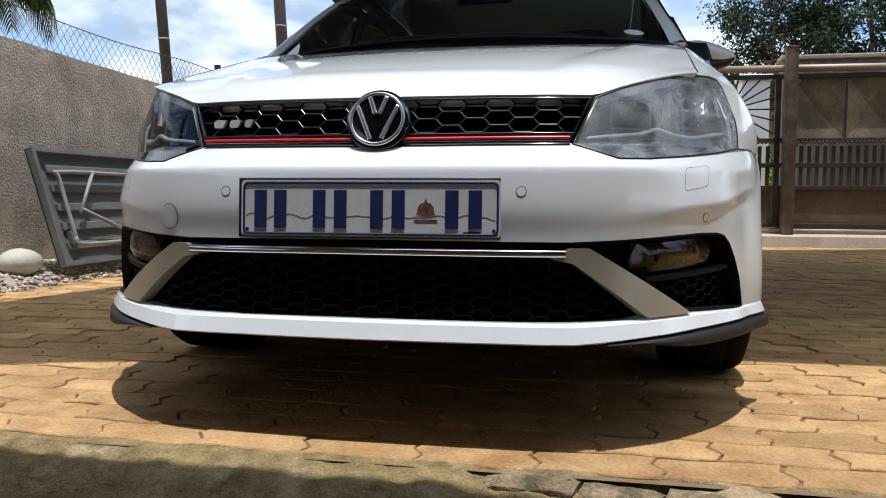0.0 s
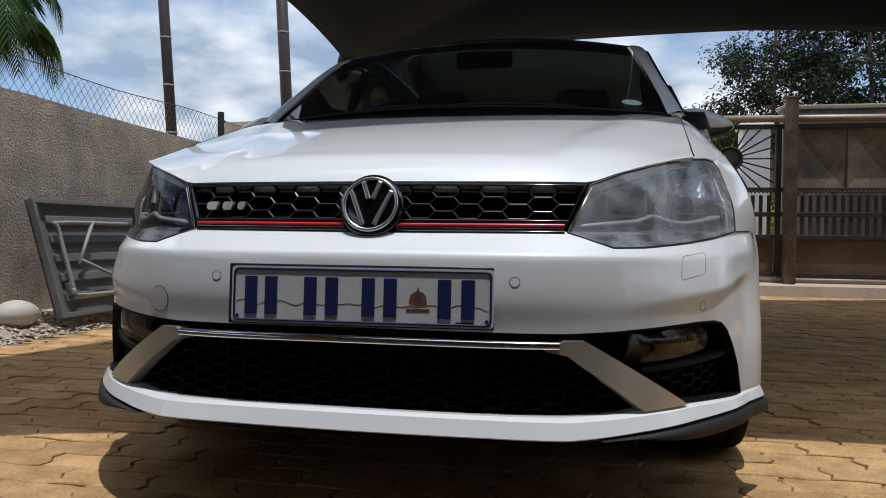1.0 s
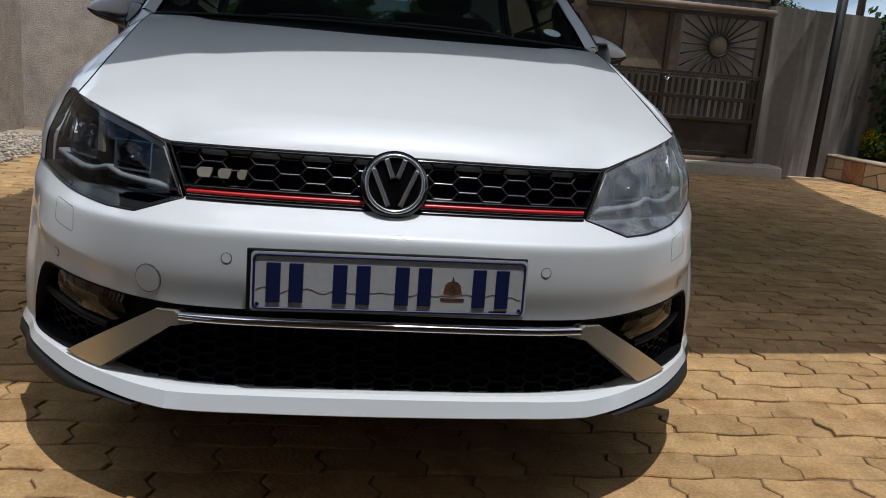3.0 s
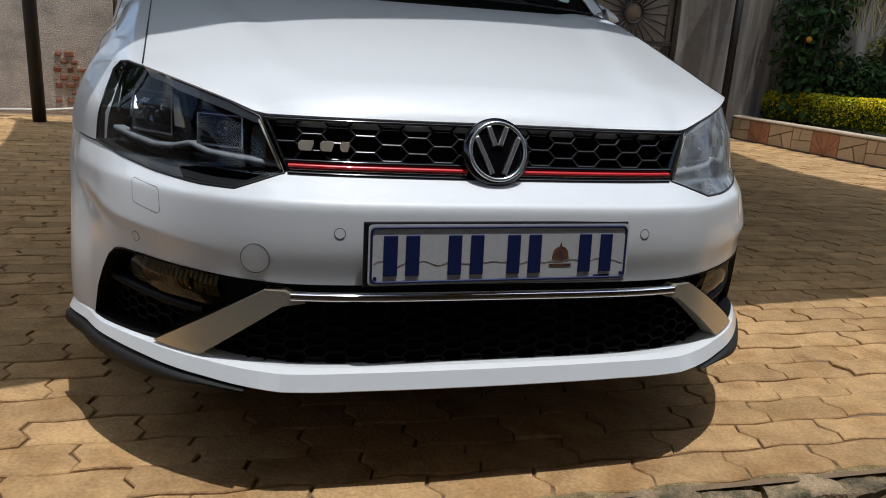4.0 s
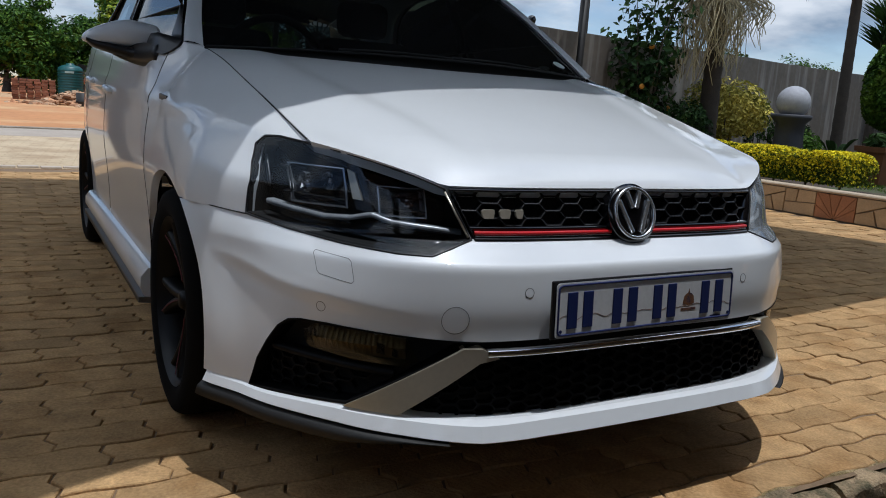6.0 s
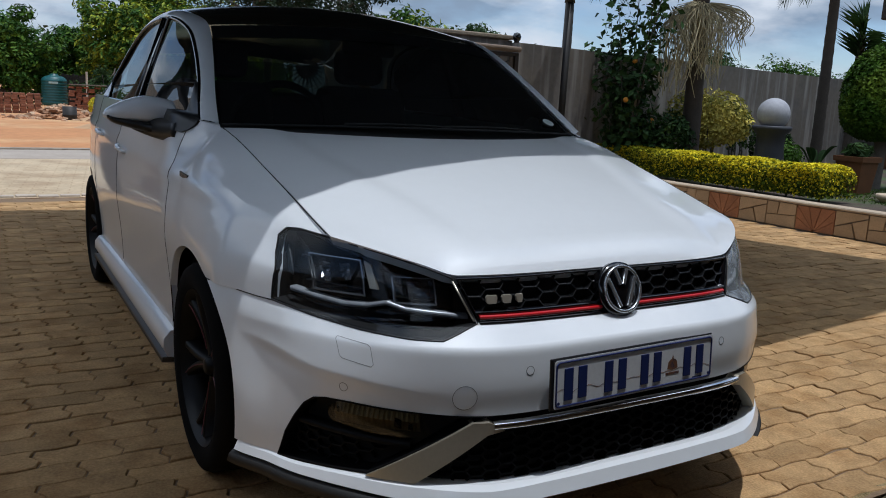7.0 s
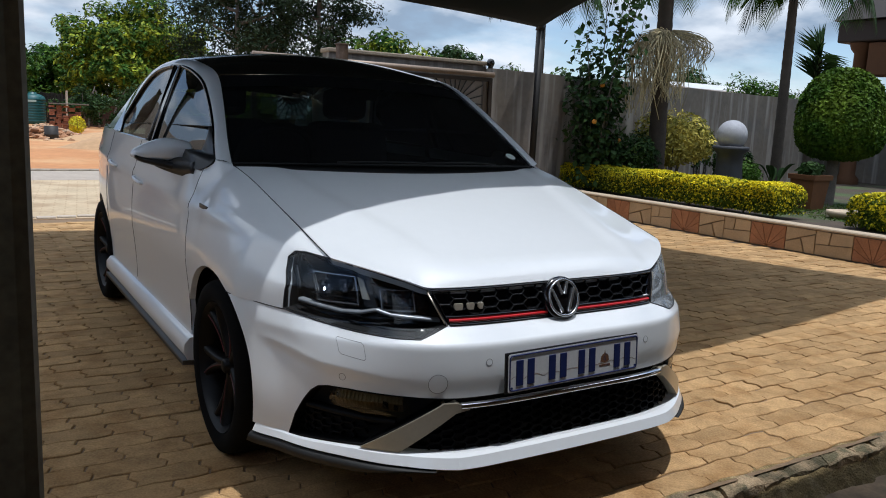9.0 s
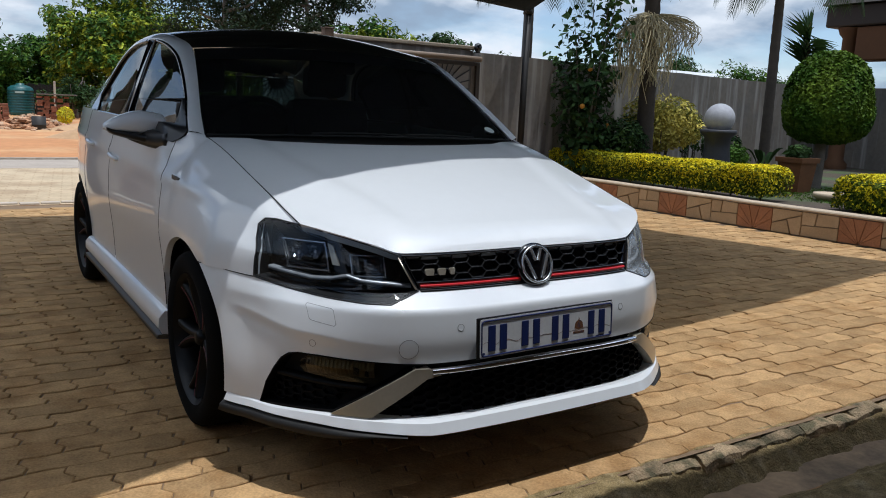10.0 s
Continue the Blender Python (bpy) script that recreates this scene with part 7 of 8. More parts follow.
# ---- leaning steel table, gravel, stone, wire fence and poles by the boundary wall ----
GREY_PAINT = material("chalky_grey_paint", (0.135, 0.14, 0.132), 0.7, vary=0.2, scale=6, bump=0.08, second=(0.09, 0.092, 0.088), second_scale=3)
LEG_PAINT = material("pale_grey_tube_paint", (0.27, 0.27, 0.255), 0.6, vary=0.15, scale=10)
table_thing = thing("folded_table", "grey steel trestle table leaning on the wall, legs folded", "table")
T_M = Matrix.Translation((-2.50, 2.40, 0.075)) @ Matrix.Rotation(radians(90), 4, "Z") @ Matrix.Rotation(radians(90 - 17.0), 4, "X")


def tpart(name, bm, mat=GREY_PAINT, label=""):
    o = part(name, bm, mat, table_thing, label)
    o.matrix_world = T_M
    return o


TL, TH = 1.74, 0.70
tpart("top_sheet", box(bmesh.new(), (TL / 2, TH / 2, -0.012), (TL, TH, 0.012), 0.002))
for c, sz in (((TL / 2, 0.014, 0.008), (TL, 0.028, 0.05)), ((TL / 2, TH - 0.014, 0.008), (TL, 0.028, 0.05)), ((0.014, TH / 2, 0.008), (0.028, TH - 0.056, 0.05)), ((TL - 0.014, TH / 2, 0.008), (0.028, TH - 0.056, 0.05))):
    tpart("edge_frame", box(bmesh.new(), c, sz, 0.003))
for k in range(5):
    y = 0.12 + k * 0.115
    tpart("rib", box(bmesh.new(), (TL / 2 + 0.02, y, 0.004), (TL - 0.16, 0.05, 0.02), 0.006))
for x0, x1 in ((0.13, 0.80), (1.62, 0.94)):
    bm = bmesh.new()
    tube(bm, curve([(x0, 0.14, 0.03), (x0, 0.16, 0.045), (x0, 0.50, 0.05), (x0 + (0.03 if x1 > x0 else -0.03), 0.55, 0.05), (x1, 0.55, 0.05)], 16), 0.0125, 8)
    tube(bm, curve([(x0, 0.16, 0.045), (x0 + (0.05 if x1 > x0 else -0.05), 0.115, 0.05), (x1, 0.11, 0.055)], 8), 0.0125, 8)
    tpart("leg_frame", smooth(bm), LEG_PAINT, "pale grey tubular leg frame")
    bm = bmesh.new()
    tube(bm, [(x0 + (0.1 if x1 > x0 else -0.1), 0.30, 0.05), (x0 + (0.32 if x1 > x0 else -0.32), 0.56, 0.055)], 0.011, 8)
    tube(bm, [(x0 + (0.12 if x1 > x0 else -0.12), 0.32, 0.06), (x1 * 0.9, 0.13, 0.06)], 0.011, 8)
    tpart("brace", smooth(bm), LEG_PAINT)
    tpart("bracket", box(bmesh.new(), (x0, 0.16, 0.03), (0.05, 0.08, 0.03), 0.004))

bm = bmesh.new()
rows = []
for y in np.linspace(-0.1, 5.9, 50):
    rows.append([(x + (0.03 * noise.noise(Vector((y * 2, 0, 3))) if j == 6 else 0), y, (0.075, 0.072, 0.068, 0.06, 0.045, 0.022, -0.02)[j] + 0.012 * noise.noise(Vector((x * 9, y * 9, 1)))) for j, x in enumerate(np.linspace(-2.9, -2.44, 7))])
grid(bm, rows, flip=True)
GRAVEL = material("gravel_bed", (0.40, 0.33, 0.26), 0.95, vary=0.3, scale=40, bump=1.0, bump_scale=70, second=(0.26, 0.22, 0.18), second_scale=30)
tagged(part("ground_gravel", smooth(bm), GRAVEL), "strip of small stone chips along the wall", "gravel", kind="structure")
V, Fc = [], []
ico = bmesh.new()
bmesh.ops.create_icosphere(ico, subdivisions=1, radius=1)
iv = np.array([v.co[:] for v in ico.verts])
ico.verts.index_update()
fi = np.array([[v.index for v in f.verts] for f in ico.faces])
ico.free()
for q in range(2600):
    y, x = rng.uniform(-0.1, 5.6), rng.uniform(-2.87, -2.43)
    x += 0.12 * max(0, rng.normal(0, 0.5)) * (rng.random() < 0.15)
    r = rng.uniform(0.007, 0.017)
    zz = float(np.interp(x, np.linspace(-2.9, -2.44, 7), (0.075, 0.072, 0.068, 0.06, 0.045, 0.022, -0.005))) if x < -2.44 else 0.0
    Fc += (fi + len(V)).tolist()
    V += ((iv * (1 + 0.35 * rng.normal(0, 1, iv.shape)) * r * np.array((1.2, 1.0, 0.7))) + np.array((x, y, zz + 0.006))).tolist()
me = bpy.data.meshes.new("pebbles")
me.from_pydata(V, [], Fc)
me.materials.append(material("stone_chips", (0.44, 0.37, 0.30), 0.9, vary=0.2, scale=30, island=0.45))
tagged(new("pebbles", me), "loose pale stone chips along the wall", "gravel", kind="stuff")
st = thing("round_stone", "smooth pale river stone on the gravel", "stone", (-2.66, 2.27, 0.06))
bm = bmesh.new()
bmesh.ops.create_icosphere(bm, subdivisions=4, radius=1, matrix=Matrix.Translation((0, 0, 0.055)) @ Matrix.Diagonal((0.10, 0.13, 0.075, 1)))
for v in bm.verts:
    v.co += v.co.normalized() * 0.008 * noise.noise(v.co * 9)
part("body", smooth(bm), material("pale_stone", (0.52, 0.49, 0.42), 0.7, vary=0.15, scale=9, bump=0.15), st)

fence = thing("wire_fence", "rusty hexagonal wire mesh fence on top of the wall", "fence")
bm = bmesh.new()
top_z = lambda y: 1.60 + 0.012 * math.sin(y * 3)
wall_z = lambda y: 1.55 - 0.25 * (y + 6) / 11.96
for q in range(64):
    y0 = 1.6 + q * 0.07
    pts = []
    for k in range(9):
        t = k / 8
        yy = y0 + (0.035 if k % 2 else 0.0)
        pts.append((-3.0 + 0.01 * math.sin(yy * 5), yy, wall_z(yy) - 0.08 + (top_z(yy) - wall_z(yy) + 0.08) * t))
    tube(bm, pts, 0.0018, 3)
    tube(bm, [(p[0] + 0.002, 2 * y0 + 0.07 - p[1], p[2]) for p in pts], 0.0018, 3)
WIRE = material("old_wire", (0.09, 0.08, 0.075), 0.6, 0.5, vary=0.2, scale=20)
tagged(part("mesh", bm, WIRE, fence, "hexagonal netting"), kind="stuff")
bm = bmesh.new()
tube(bm, [(-3.0, y, top_z(y)) for y in np.linspace(1.0, 6.1, 24)], 0.0035, 5)
part("strand", bm, WIRE, fence)
for y, h in ((5.17, 0.36), (1.9, 0.33)):
    bm = bmesh.new()
    box(bm, (-2.96, y, wall_z(y) + h / 2 - 0.05), (0.045, 0.045, h + 0.06), 0.004)
    box(bm, (-2.96, y + 0.035, wall_z(y) + h - 0.10), (0.03, 0.05, 0.02), 0.003)
    part("post", bm, DARK_STEEL, fence)

for x, y, r, lx, nring in ((-3.72, 5.65, 0.052, -0.28, 9), (-3.22, 7.4, 0.068, -0.22, 7)):
    pole = thing("tall_pole", "tall dark brown steel pole with pale joint rings behind the wall", "pole", (x, y, -0.02), group="tall poles")
    bm = bmesh.new()
    rod(bm, (-lx * 0.35, 0, 0), (lx, 0, 5.2), r, seg=16)
    part("shaft", smooth(bm), material("brown_pole", (0.035, 0.022, 0.018), 0.5, vary=0.3, scale=8) if "brown_pole" not in bpy.data.materials else bpy.data.materials["brown_pole"], pole)
    for q in range(nring):
        t = 0.3 + 0.09 * q
        bm = bmesh.new()
        c = Vector((-lx * 0.35 + (lx * 1.35) * t, 0, 5.2 * t))
        rod(bm, c - Vector((0, 0, 0.008)), c + Vector((0, 0, 0.008)), r + 0.004, seg=16)
        part("ring", smooth(bm), PALE_SHEET, pole)

# ---- beyond the gate ----
def tree(at, height, crown, n, size, mat, label, trunk_r=0.18, limbs=7, squash=0.8, seed=1, name="tree", gap=0.35, low=0.35):
    """Tapered trunk, forked limbs, and clumps of leaves round the limb ends."""
    rs = np.random.default_rng(seed)
    t = thing(name, label, "tree", at)
    bm = bmesh.new()
    fork = height * low
    trunk(bm, [(0, 0, -0.1), (0.05 * height * 0.2, 0.03, fork * 0.6), (0.0, 0.0, fork), (rs.normal(0, 0.2), rs.normal(0, 0.2), height * 0.85)], trunk_r, trunk_r * 0.25)
    tips = [(0, 0, height * 0.88)]
    for q in range(limbs):
        a = q * 2.4 + rs.uniform(-0.3, 0.3)
        z0 = fork * 0.8 + (height * 0.6 - fork * 0.5) * q / limbs
        r = crown * rs.uniform(0.55, 0.95) * (1 - 0.35 * q / limbs)
        tip = (r * math.cos(a), r * math.sin(a), min(height * 0.92, z0 + r * rs.uniform(0.25, 0.6)))
        mid = (tip[0] * 0.45, tip[1] * 0.45, z0 + (tip[2] - z0) * 0.3)
        trunk(bm, [(0, 0, z0), mid, tip], trunk_r * 0.45, trunk_r * 0.12, 0, 8)
        tips += [tip, ((mid[0] + tip[0]) / 2, (mid[1] + tip[1]) / 2, (mid[2] + tip[2]) / 2 + 0.2)]
    part("trunk", bm, BARK, t)
    P, N = [], []
    clumps = []
    for tip in tips:
        for _ in range(5):
            clumps.append(np.array(tip) + rs.normal(0, 1, 3) * crown * gap * np.array((0.6, 0.6, 0.45)))
    for c in clumps:
        r = crown * rs.uniform(0.14, 0.30)
        m = n // len(clumps)
        d = rs.normal(0, 1, (m, 3))
        d /= np.linalg.norm(d, axis=1, keepdims=True)
        P.append(c + d * r * (0.55 + 0.45 * rs.random((m, 1))) * np.array((1.15, 1.15, squash)))
        N.append(d + (0, 0, 0.8))
    leaves_part("crown", np.concatenate(P), np.concatenate(N), size, mat, t)
    return t


LEAF_MANGO = leaf_material("mango_leaves", (0.034, 0.085, 0.012), (0.34, 0.38, 0.03))
LEAF_BROAD = leaf_material("broad_tree_leaves", (0.03, 0.078, 0.012), (0.12, 0.20, 0.022))
tree((-1.0, 57, -0.35), 5.4, 4.4, 26000, 0.36, LEAF_BROAD, "broad dense green tree beyond the road", 0.3, 12, seed=3, low=0.16)
tree((-7.0, 60, -0.5), 6.2, 4.4, 16000, 0.36, LEAF_BROAD, "broad dark green tree beyond the road", 0.3, 9, seed=8)
tree((7.6, 49, -0.2), 7.3, 4.3, 30000, 0.34, LEAF_MANGO, "broad mango tree with fresh light green leaves", 0.3, 12, seed=5, low=0.2)
tree((4.6, 58, -0.3), 5.0, 2.6, 10000, 0.3, LEAF_BROAD, "low mango tree beyond the road", 0.2, 8, seed=6)
tree((12.5, 60, -0.5), 5.0, 4.0, 12000, 0.36, LEAF_DARK, "dark green tree behind the gate wall", 0.3, 9, seed=12)
tree((4.0, 16.5, -0.02), 7.2, 1.7, 17000, 0.095, LEAF_PINE, "tall open-crowned grey green tree behind the gate", 0.10, 12, seed=21, gap=0.3, low=0.3)
tree((5.9, 16.2, -0.02), 7.2, 1.6, 17000, 0.095, LEAF_PINE, "tall open-crowned grey green tree behind the gate", 0.10, 12, seed=22, gap=0.3, low=0.3)
tree((5.0, 18.2, -0.02), 6.6, 1.4, 10000, 0.09, LEAF_PINE, "open-crowned grey green tree behind the gate", 0.10, 11, seed=27, gap=0.3, low=0.3)
tree((7.2, 15.0, -0.02), 3.0, 1.5, 10000, 0.15, LEAF_MANGO, "leafy green shrub tree behind the gate wall", 0.08, 8, seed=31)
tree((10.2, 17.0, -0.02), 3.0, 1.6, 10000, 0.16, LEAF_DARK, "leafy green shrub tree behind the gate wall", 0.08, 8, seed=32)
tree((4.1, 43.0, -0.2), 2.1, 1.2, 4200, 0.17, LEAF_DARK, "dark undergrowth shrub beside an old brick wall", 0.05, 7, seed=51, name="shrub", low=0.15)
tree((6.4, 42.0, -0.2), 2.3, 1.4, 4200, 0.17, LEAF_DARK, "dark undergrowth shrub beside an old brick wall", 0.05, 7, seed=52, name="shrub", low=0.15)
tree((2.0, 9.4, -0.02), 1.85, 0.62, 4200, 0.09, LEAF_MANGO, "bright green shrub outside the gate", 0.03, 7, seed=33, name="shrub")
tree((6.15, 12.0, -0.02), 2.75, 0.22, 500, 0.05, LEAF_MID, "thin feathery sapling behind the gate wall", 0.015, 6, seed=35, name="sapling")
tree((42, 37.5, -0.1), 5.0, 3.0, 14000, 0.26, LEAF_DARK, "rounded tree behind the garden wall", 0.14, 9, seed=41)
tree((25, 18, -0.05), 2.9, 2.0, 11000, 0.15, LEAF_BROAD, "green tree behind the garden wall", 0.14, 9, seed=42)
tree((17.5, 23, -0.05), 3.0, 2.0, 11000, 0.16, LEAF_BROAD, "green tree behind the garden wall", 0.14, 9, seed=43)

# a belt of distant trees closes the horizon
P, N = [], []
for q in range(150):
    x, y = -120 + 290 * ((q * 0.618) % 1), 64 + 26 * ((q * 0.377) % 1)
    h = 3.0 + 3.4 * ((q * 0.731) % 1)
    d = rng.normal(0, 1, (150, 3))
    d /= np.linalg.norm(d, axis=1, keepdims=True)
    P.append(d * np.array((3.6, 2.4, h * 0.62)) * (0.7 + 0.3 * rng.random((150, 1))) + (x, y, h * 0.5 - 0.8))
    N.append(d + (0, 0, 0.4))
tagged(new("far_trees", leaf_mesh("far_trees", np.concatenate(P), np.concatenate(N), 0.75, LEAF_DARK)), "belt of distant dark green trees", "trees", kind="stuff")

# soil heaps
for x, y, r, h in ((3.0, 21, 2.5, 0.56), (3.6, 27, 2.6, 0.36), (-2.4, 36, 3.0, 0.2), (6.2, 31, 3.4, 0.45)):
    hp = thing("soil_heap", "low heap of orange sandy soil", "heap", (x, y, ground_z(y)), group="soil heaps")
    bm = bmesh.new()
    rows = []
    for i in range(9):
        q = i / 8
        rows.append([(r * q * math.cos(a) * (1 + 0.2 * noise.noise(Vector((math.cos(a), math.sin(a), x)))), 0.6 * r * q * math.sin(a), h * (1 - q * q) ** 1.3 - 0.03 + 0.05 * noise.noise(Vector((q * 5 + x, a, 0)))) for a in np.linspace(0, math.tau, 25)])
    grid(bm, rows, flip=True)
    part("mound", smooth(bm), material("sandy_soil", (0.44, 0.27, 0.14), 0.98, vary=0.2, scale=1, bump=0.6, bump_scale=10) if "sandy_soil" not in bpy.data.materials else bpy.data.materials["sandy_soil"], hp)

# broken rubble thrown in front of the brick stacks
rub = thing("rubble_heap", "heap of broken orange brick and stone rubble on bare soil", "rubble", (0.9, 27.5, ground_z(27.5)))
V, Fc = [], []
for q in range(420):
    x, y = rng.normal(0, 0.75), rng.normal(0, 0.5)
    hz = 0.42 * math.exp(-(x / 0.9) ** 2 - (y / 0.6) ** 2)
    r = rng.uniform(0.03, 0.10)
    Fc += (fi + len(V)).tolist()
    V += ((iv * (1 + 0.4 * rng.normal(0, 1, iv.shape)) * r * np.array((1.4, 1.0, 0.8))) + np.array((x, y, hz * rng.uniform(0.7, 1.0)))).tolist()
me = bpy.data.meshes.new("rubble")
me.from_pydata(V, [], Fc)
me.materials.append(material("brick_rubble", (0.36, 0.18, 0.09), 0.95, vary=0.3, scale=6, island=0.5, second=(0.40, 0.30, 0.20), second_scale=2))
ob = new("rubble", me)
ob.parent = rub
tagged(ob, kind="stuff")

# stacks of bricks
BRICK_FAR = material("stacked_red_brick", (0.24, 0.095, 0.052), 0.9, vary=0.3, scale=4, bump=0.3, randomness=0.3)
unit = box(bmesh.new(), (0, 0, 0), (0.23, 0.11, 0.08), 0.006, seg=1)
unit_me = mesh_of(unit, "brick", BRICK_FAR)


def brick_stack(at, nx, nz, messy, label):
    s = thing("brick_stack", label, "bricks", at, group="brick stacks")
    rs = random.Random(int(at[0] * 10) + nx)
    for k in range(nz):
        for q in range(nx):
            if messy and rs.random() < 0.25 * k / nz + 0.05:
                continue
            b = new("brick", unit_me)
            b.parent = s
            b.matrix_basis = pose(q * 0.245 + rs.uniform(-0.02, 0.02), rs.uniform(-0.03, 0.03), 0.04 + k * 0.083, 0, 0, rs.uniform(-6, 6) * (3 if messy else 1))
            b.scale = (0.9 + rs.random() * 0.1, 3.0, 1)


brick_stack((-0.80, 32.3, -0.09), 6, 9, False, "neat stack of red clay bricks on bare soil")
brick_stack((1.95, 36.0, -0.11), 5, 13, True, "tall weathered stack of old brown bricks")
brick_stack((0.6, 29.4, -0.09), 4, 3, True, "loose pile of broken bricks")
brick_stack((-3.2, 32, -0.1), 7, 6, True, "tumbled stack of old red bricks")
lw = thing("low_brick_wall", "long low weathered brick wall beyond the road, coloured dark as in tree shade", "wall", (3.9, 47, -0.2))
# brick red darkened to carry the shade of the trees over the wall
part("courses", box(bmesh.new(), (3.0, 0, 0.6), (6.0, 0.24, 1.2), 0.02), material("tree_shaded_brick", (0.085, 0.042, 0.028), 0.95, vary=0.3, scale=4, bump=0.3), lw)
screen_wall = thing("board_fence", "dark brown board fence behind the water tank", "fence", (2.9, 55, -0.3))
for q in range(13):
    part("board", box(bmesh.new(), (q * 0.2, 0.02 * (q % 2), 0.95), (0.19, 0.03, 1.9 + 0.08 * ((q * 5) % 3)), 0.005), DARK_STEEL, screen_wall)
plank = thing("plank", "grey weathered board lying on a brick stack", "plank", (2.6, 36.0, 1.02))
part("board", box(bmesh.new(), (0, 0, 0.02), (1.5, 0.8, 0.05), 0.01), BARK, plank)
stake = thing("stake", "pale wooden stake standing in the soil", "post", (2.72, 38.0, -0.12))
part("shaft", rod(bmesh.new(), (0, 0, -0.1), (0.02, 0, 1.75), 0.045, seg=10), material("pale_wood", (0.42, 0.38, 0.30), 0.8, vary=0.2, scale=8), stake)
for q in range(6):
    st = thing("branch", "bare dry branch leaning on a brick wall", "branch", (3.9 + 0.55 * q, 44.5, -0.2), group="dry branches")
    part("stem", trunk(bmesh.new(), [(0, 0, -0.05), (0.3 - 0.15 * (q % 3), 0.2, 1.0), (0.9 - 0.5 * (q % 3), 0.3, 2.0 + 0.2 * (q % 2))], 0.06, 0.02, 0, 8), BARK, st)
yb = thing("bush", "small bright yellow green bush on bare soil", "bush", (2.62, 33.6, -0.1))
yp, yd = ball_points(900, (0, 0, 0.33), 0.36, 0.5, (0.95, 0.9, 1.0))
leaves_part("foliage", yp, yd + (0, 0, 0.4), 0.10, LEAF_LIME, yb)
part("stems", trunk(bmesh.new(), [(0, 0, -0.05), (0.02, 0, 0.15), (0.0, 0, 0.35)], 0.03, 0.01, 0, 6), BARK, yb)
crate = thing("black_drum", "black open drum standing on bare soil", "drum", (1.05, 26.8, -0.07))
part("body", lathe(bmesh.new(), ((0.0005, 0.0), (0.21, 0.0), (0.215, 0.02), (0.21, 0.14), (0.218, 0.15), (0.21, 0.16), (0.21, 0.42), (0.2, 0.42), (0.2, 0.05)), 24), DARK_STEEL, crate)

tank = thing("water_tank", "ribbed green plastic water tank", "tank", (2.45, 53, -0.26))
prof = [(0.0005, 0.0), (0.70, 0.0)]
for q in range(9):
    z = 0.1 + q * 0.16
    prof += [(0.70, z), (0.735, z + 0.04), (0.735, z + 0.09), (0.70, z + 0.13)]
prof += [(0.68, 1.6), (0.5, 1.72), (0.22, 1.80), (0.22, 1.88), (0.0005, 1.88)]
part("shell", lathe(bmesh.new(), prof, 40), material("green_plastic", (0.014, 0.10, 0.105), 0.45, vary=0.12, scale=3), tank)
part("label_bar", box(bmesh.new(), (-0.1, -0.745, 1.35), (0.5, 0.01, 0.12)), material("pale_label", (0.4, 0.55, 0.52), 0.6), tank)

van = thing("van", "old white minibus parked far off on red soil", "van", (-6.0, 74, ground_z(74)))
WHITE_V = material("dusty_white_paint", (0.55, 0.55, 0.53), 0.5, vary=0.1, scale=2)
bm = bmesh.new()
slab_poly(bm, [(-0.85, 0.35), (0.85, 0.35), (0.85, 1.1), (0.72, 1.9), (-0.72, 1.9), (-0.85, 1.1)], 0, 3.8, lambda u, v, w: (u, w, v))
bmesh.ops.recalc_face_normals(bm, faces=bm.faces[:])
part("body", bm, WHITE_V, van)
part("windscreen", slab_poly(bmesh.new(), [(-0.72, 1.12), (0.72, 1.12), (0.64, 1.75), (-0.64, 1.75)], -0.012, -0.002, lambda u, v, w: (u, w, v)), GLOSS_BLACK, van)
part("bumper", box(bmesh.new(), (0, -0.05, 0.48), (1.6, 0.12, 0.2), 0.03), BLACK_PLASTIC, van)
for x in (-0.72, 0.72):
    for y in (0.7, 3.0):
        part("wheel", rod(bmesh.new(), (x - 0.1, y, 0.32), (x + 0.1, y, 0.32), 0.32, seg=24), RUBBER, van)
    part("headlight", box(bmesh.new(), (x * 0.85, -0.01, 0.85), (0.25, 0.03, 0.16), 0.02), CHROME, van)

fb = thing("far_building", "low building with a white sheet roof behind the garden wall", "building", (30, 25, -0.05))
part("wall", box(bmesh.new(), (0, 0, 1.4), (7, 4, 2.8), 0.02), WHITE_V, fb)
part("roof", slab_poly(bmesh.new(), [(-2.4, 2.9), (2.4, 3.5), (2.4, 3.58), (-2.4, 2.98)], -3.8, 3.8, lambda u, v, w: (w, u, v)), WHITE_V, fb, "white sheet metal roof")
neigh = thing("white_pillar", "white painted boundary pillar outside the gate", "pillar", (2.12, 8.0, -0.02))
part("shaft", box(bmesh.new(), (0, 0, 0.9), (0.3, 0.3, 1.8), 0.015), material("white_wall_paint", (0.66, 0.66, 0.66), 0.8, vary=0.1, scale=4, bump=0.1), neigh)
part("cap", box(bmesh.new(), (0, 0, 1.83), (0.36, 0.36, 0.06), 0.012), bpy.data.materials["white_wall_paint"], neigh)

# ---- clay paving bricks, last of all ----
BL, BW = 0.224, 0.1125
paving = thing("paving", "interlocking wavy clay paving bricks, sandy joints", "paving", kind="structure")


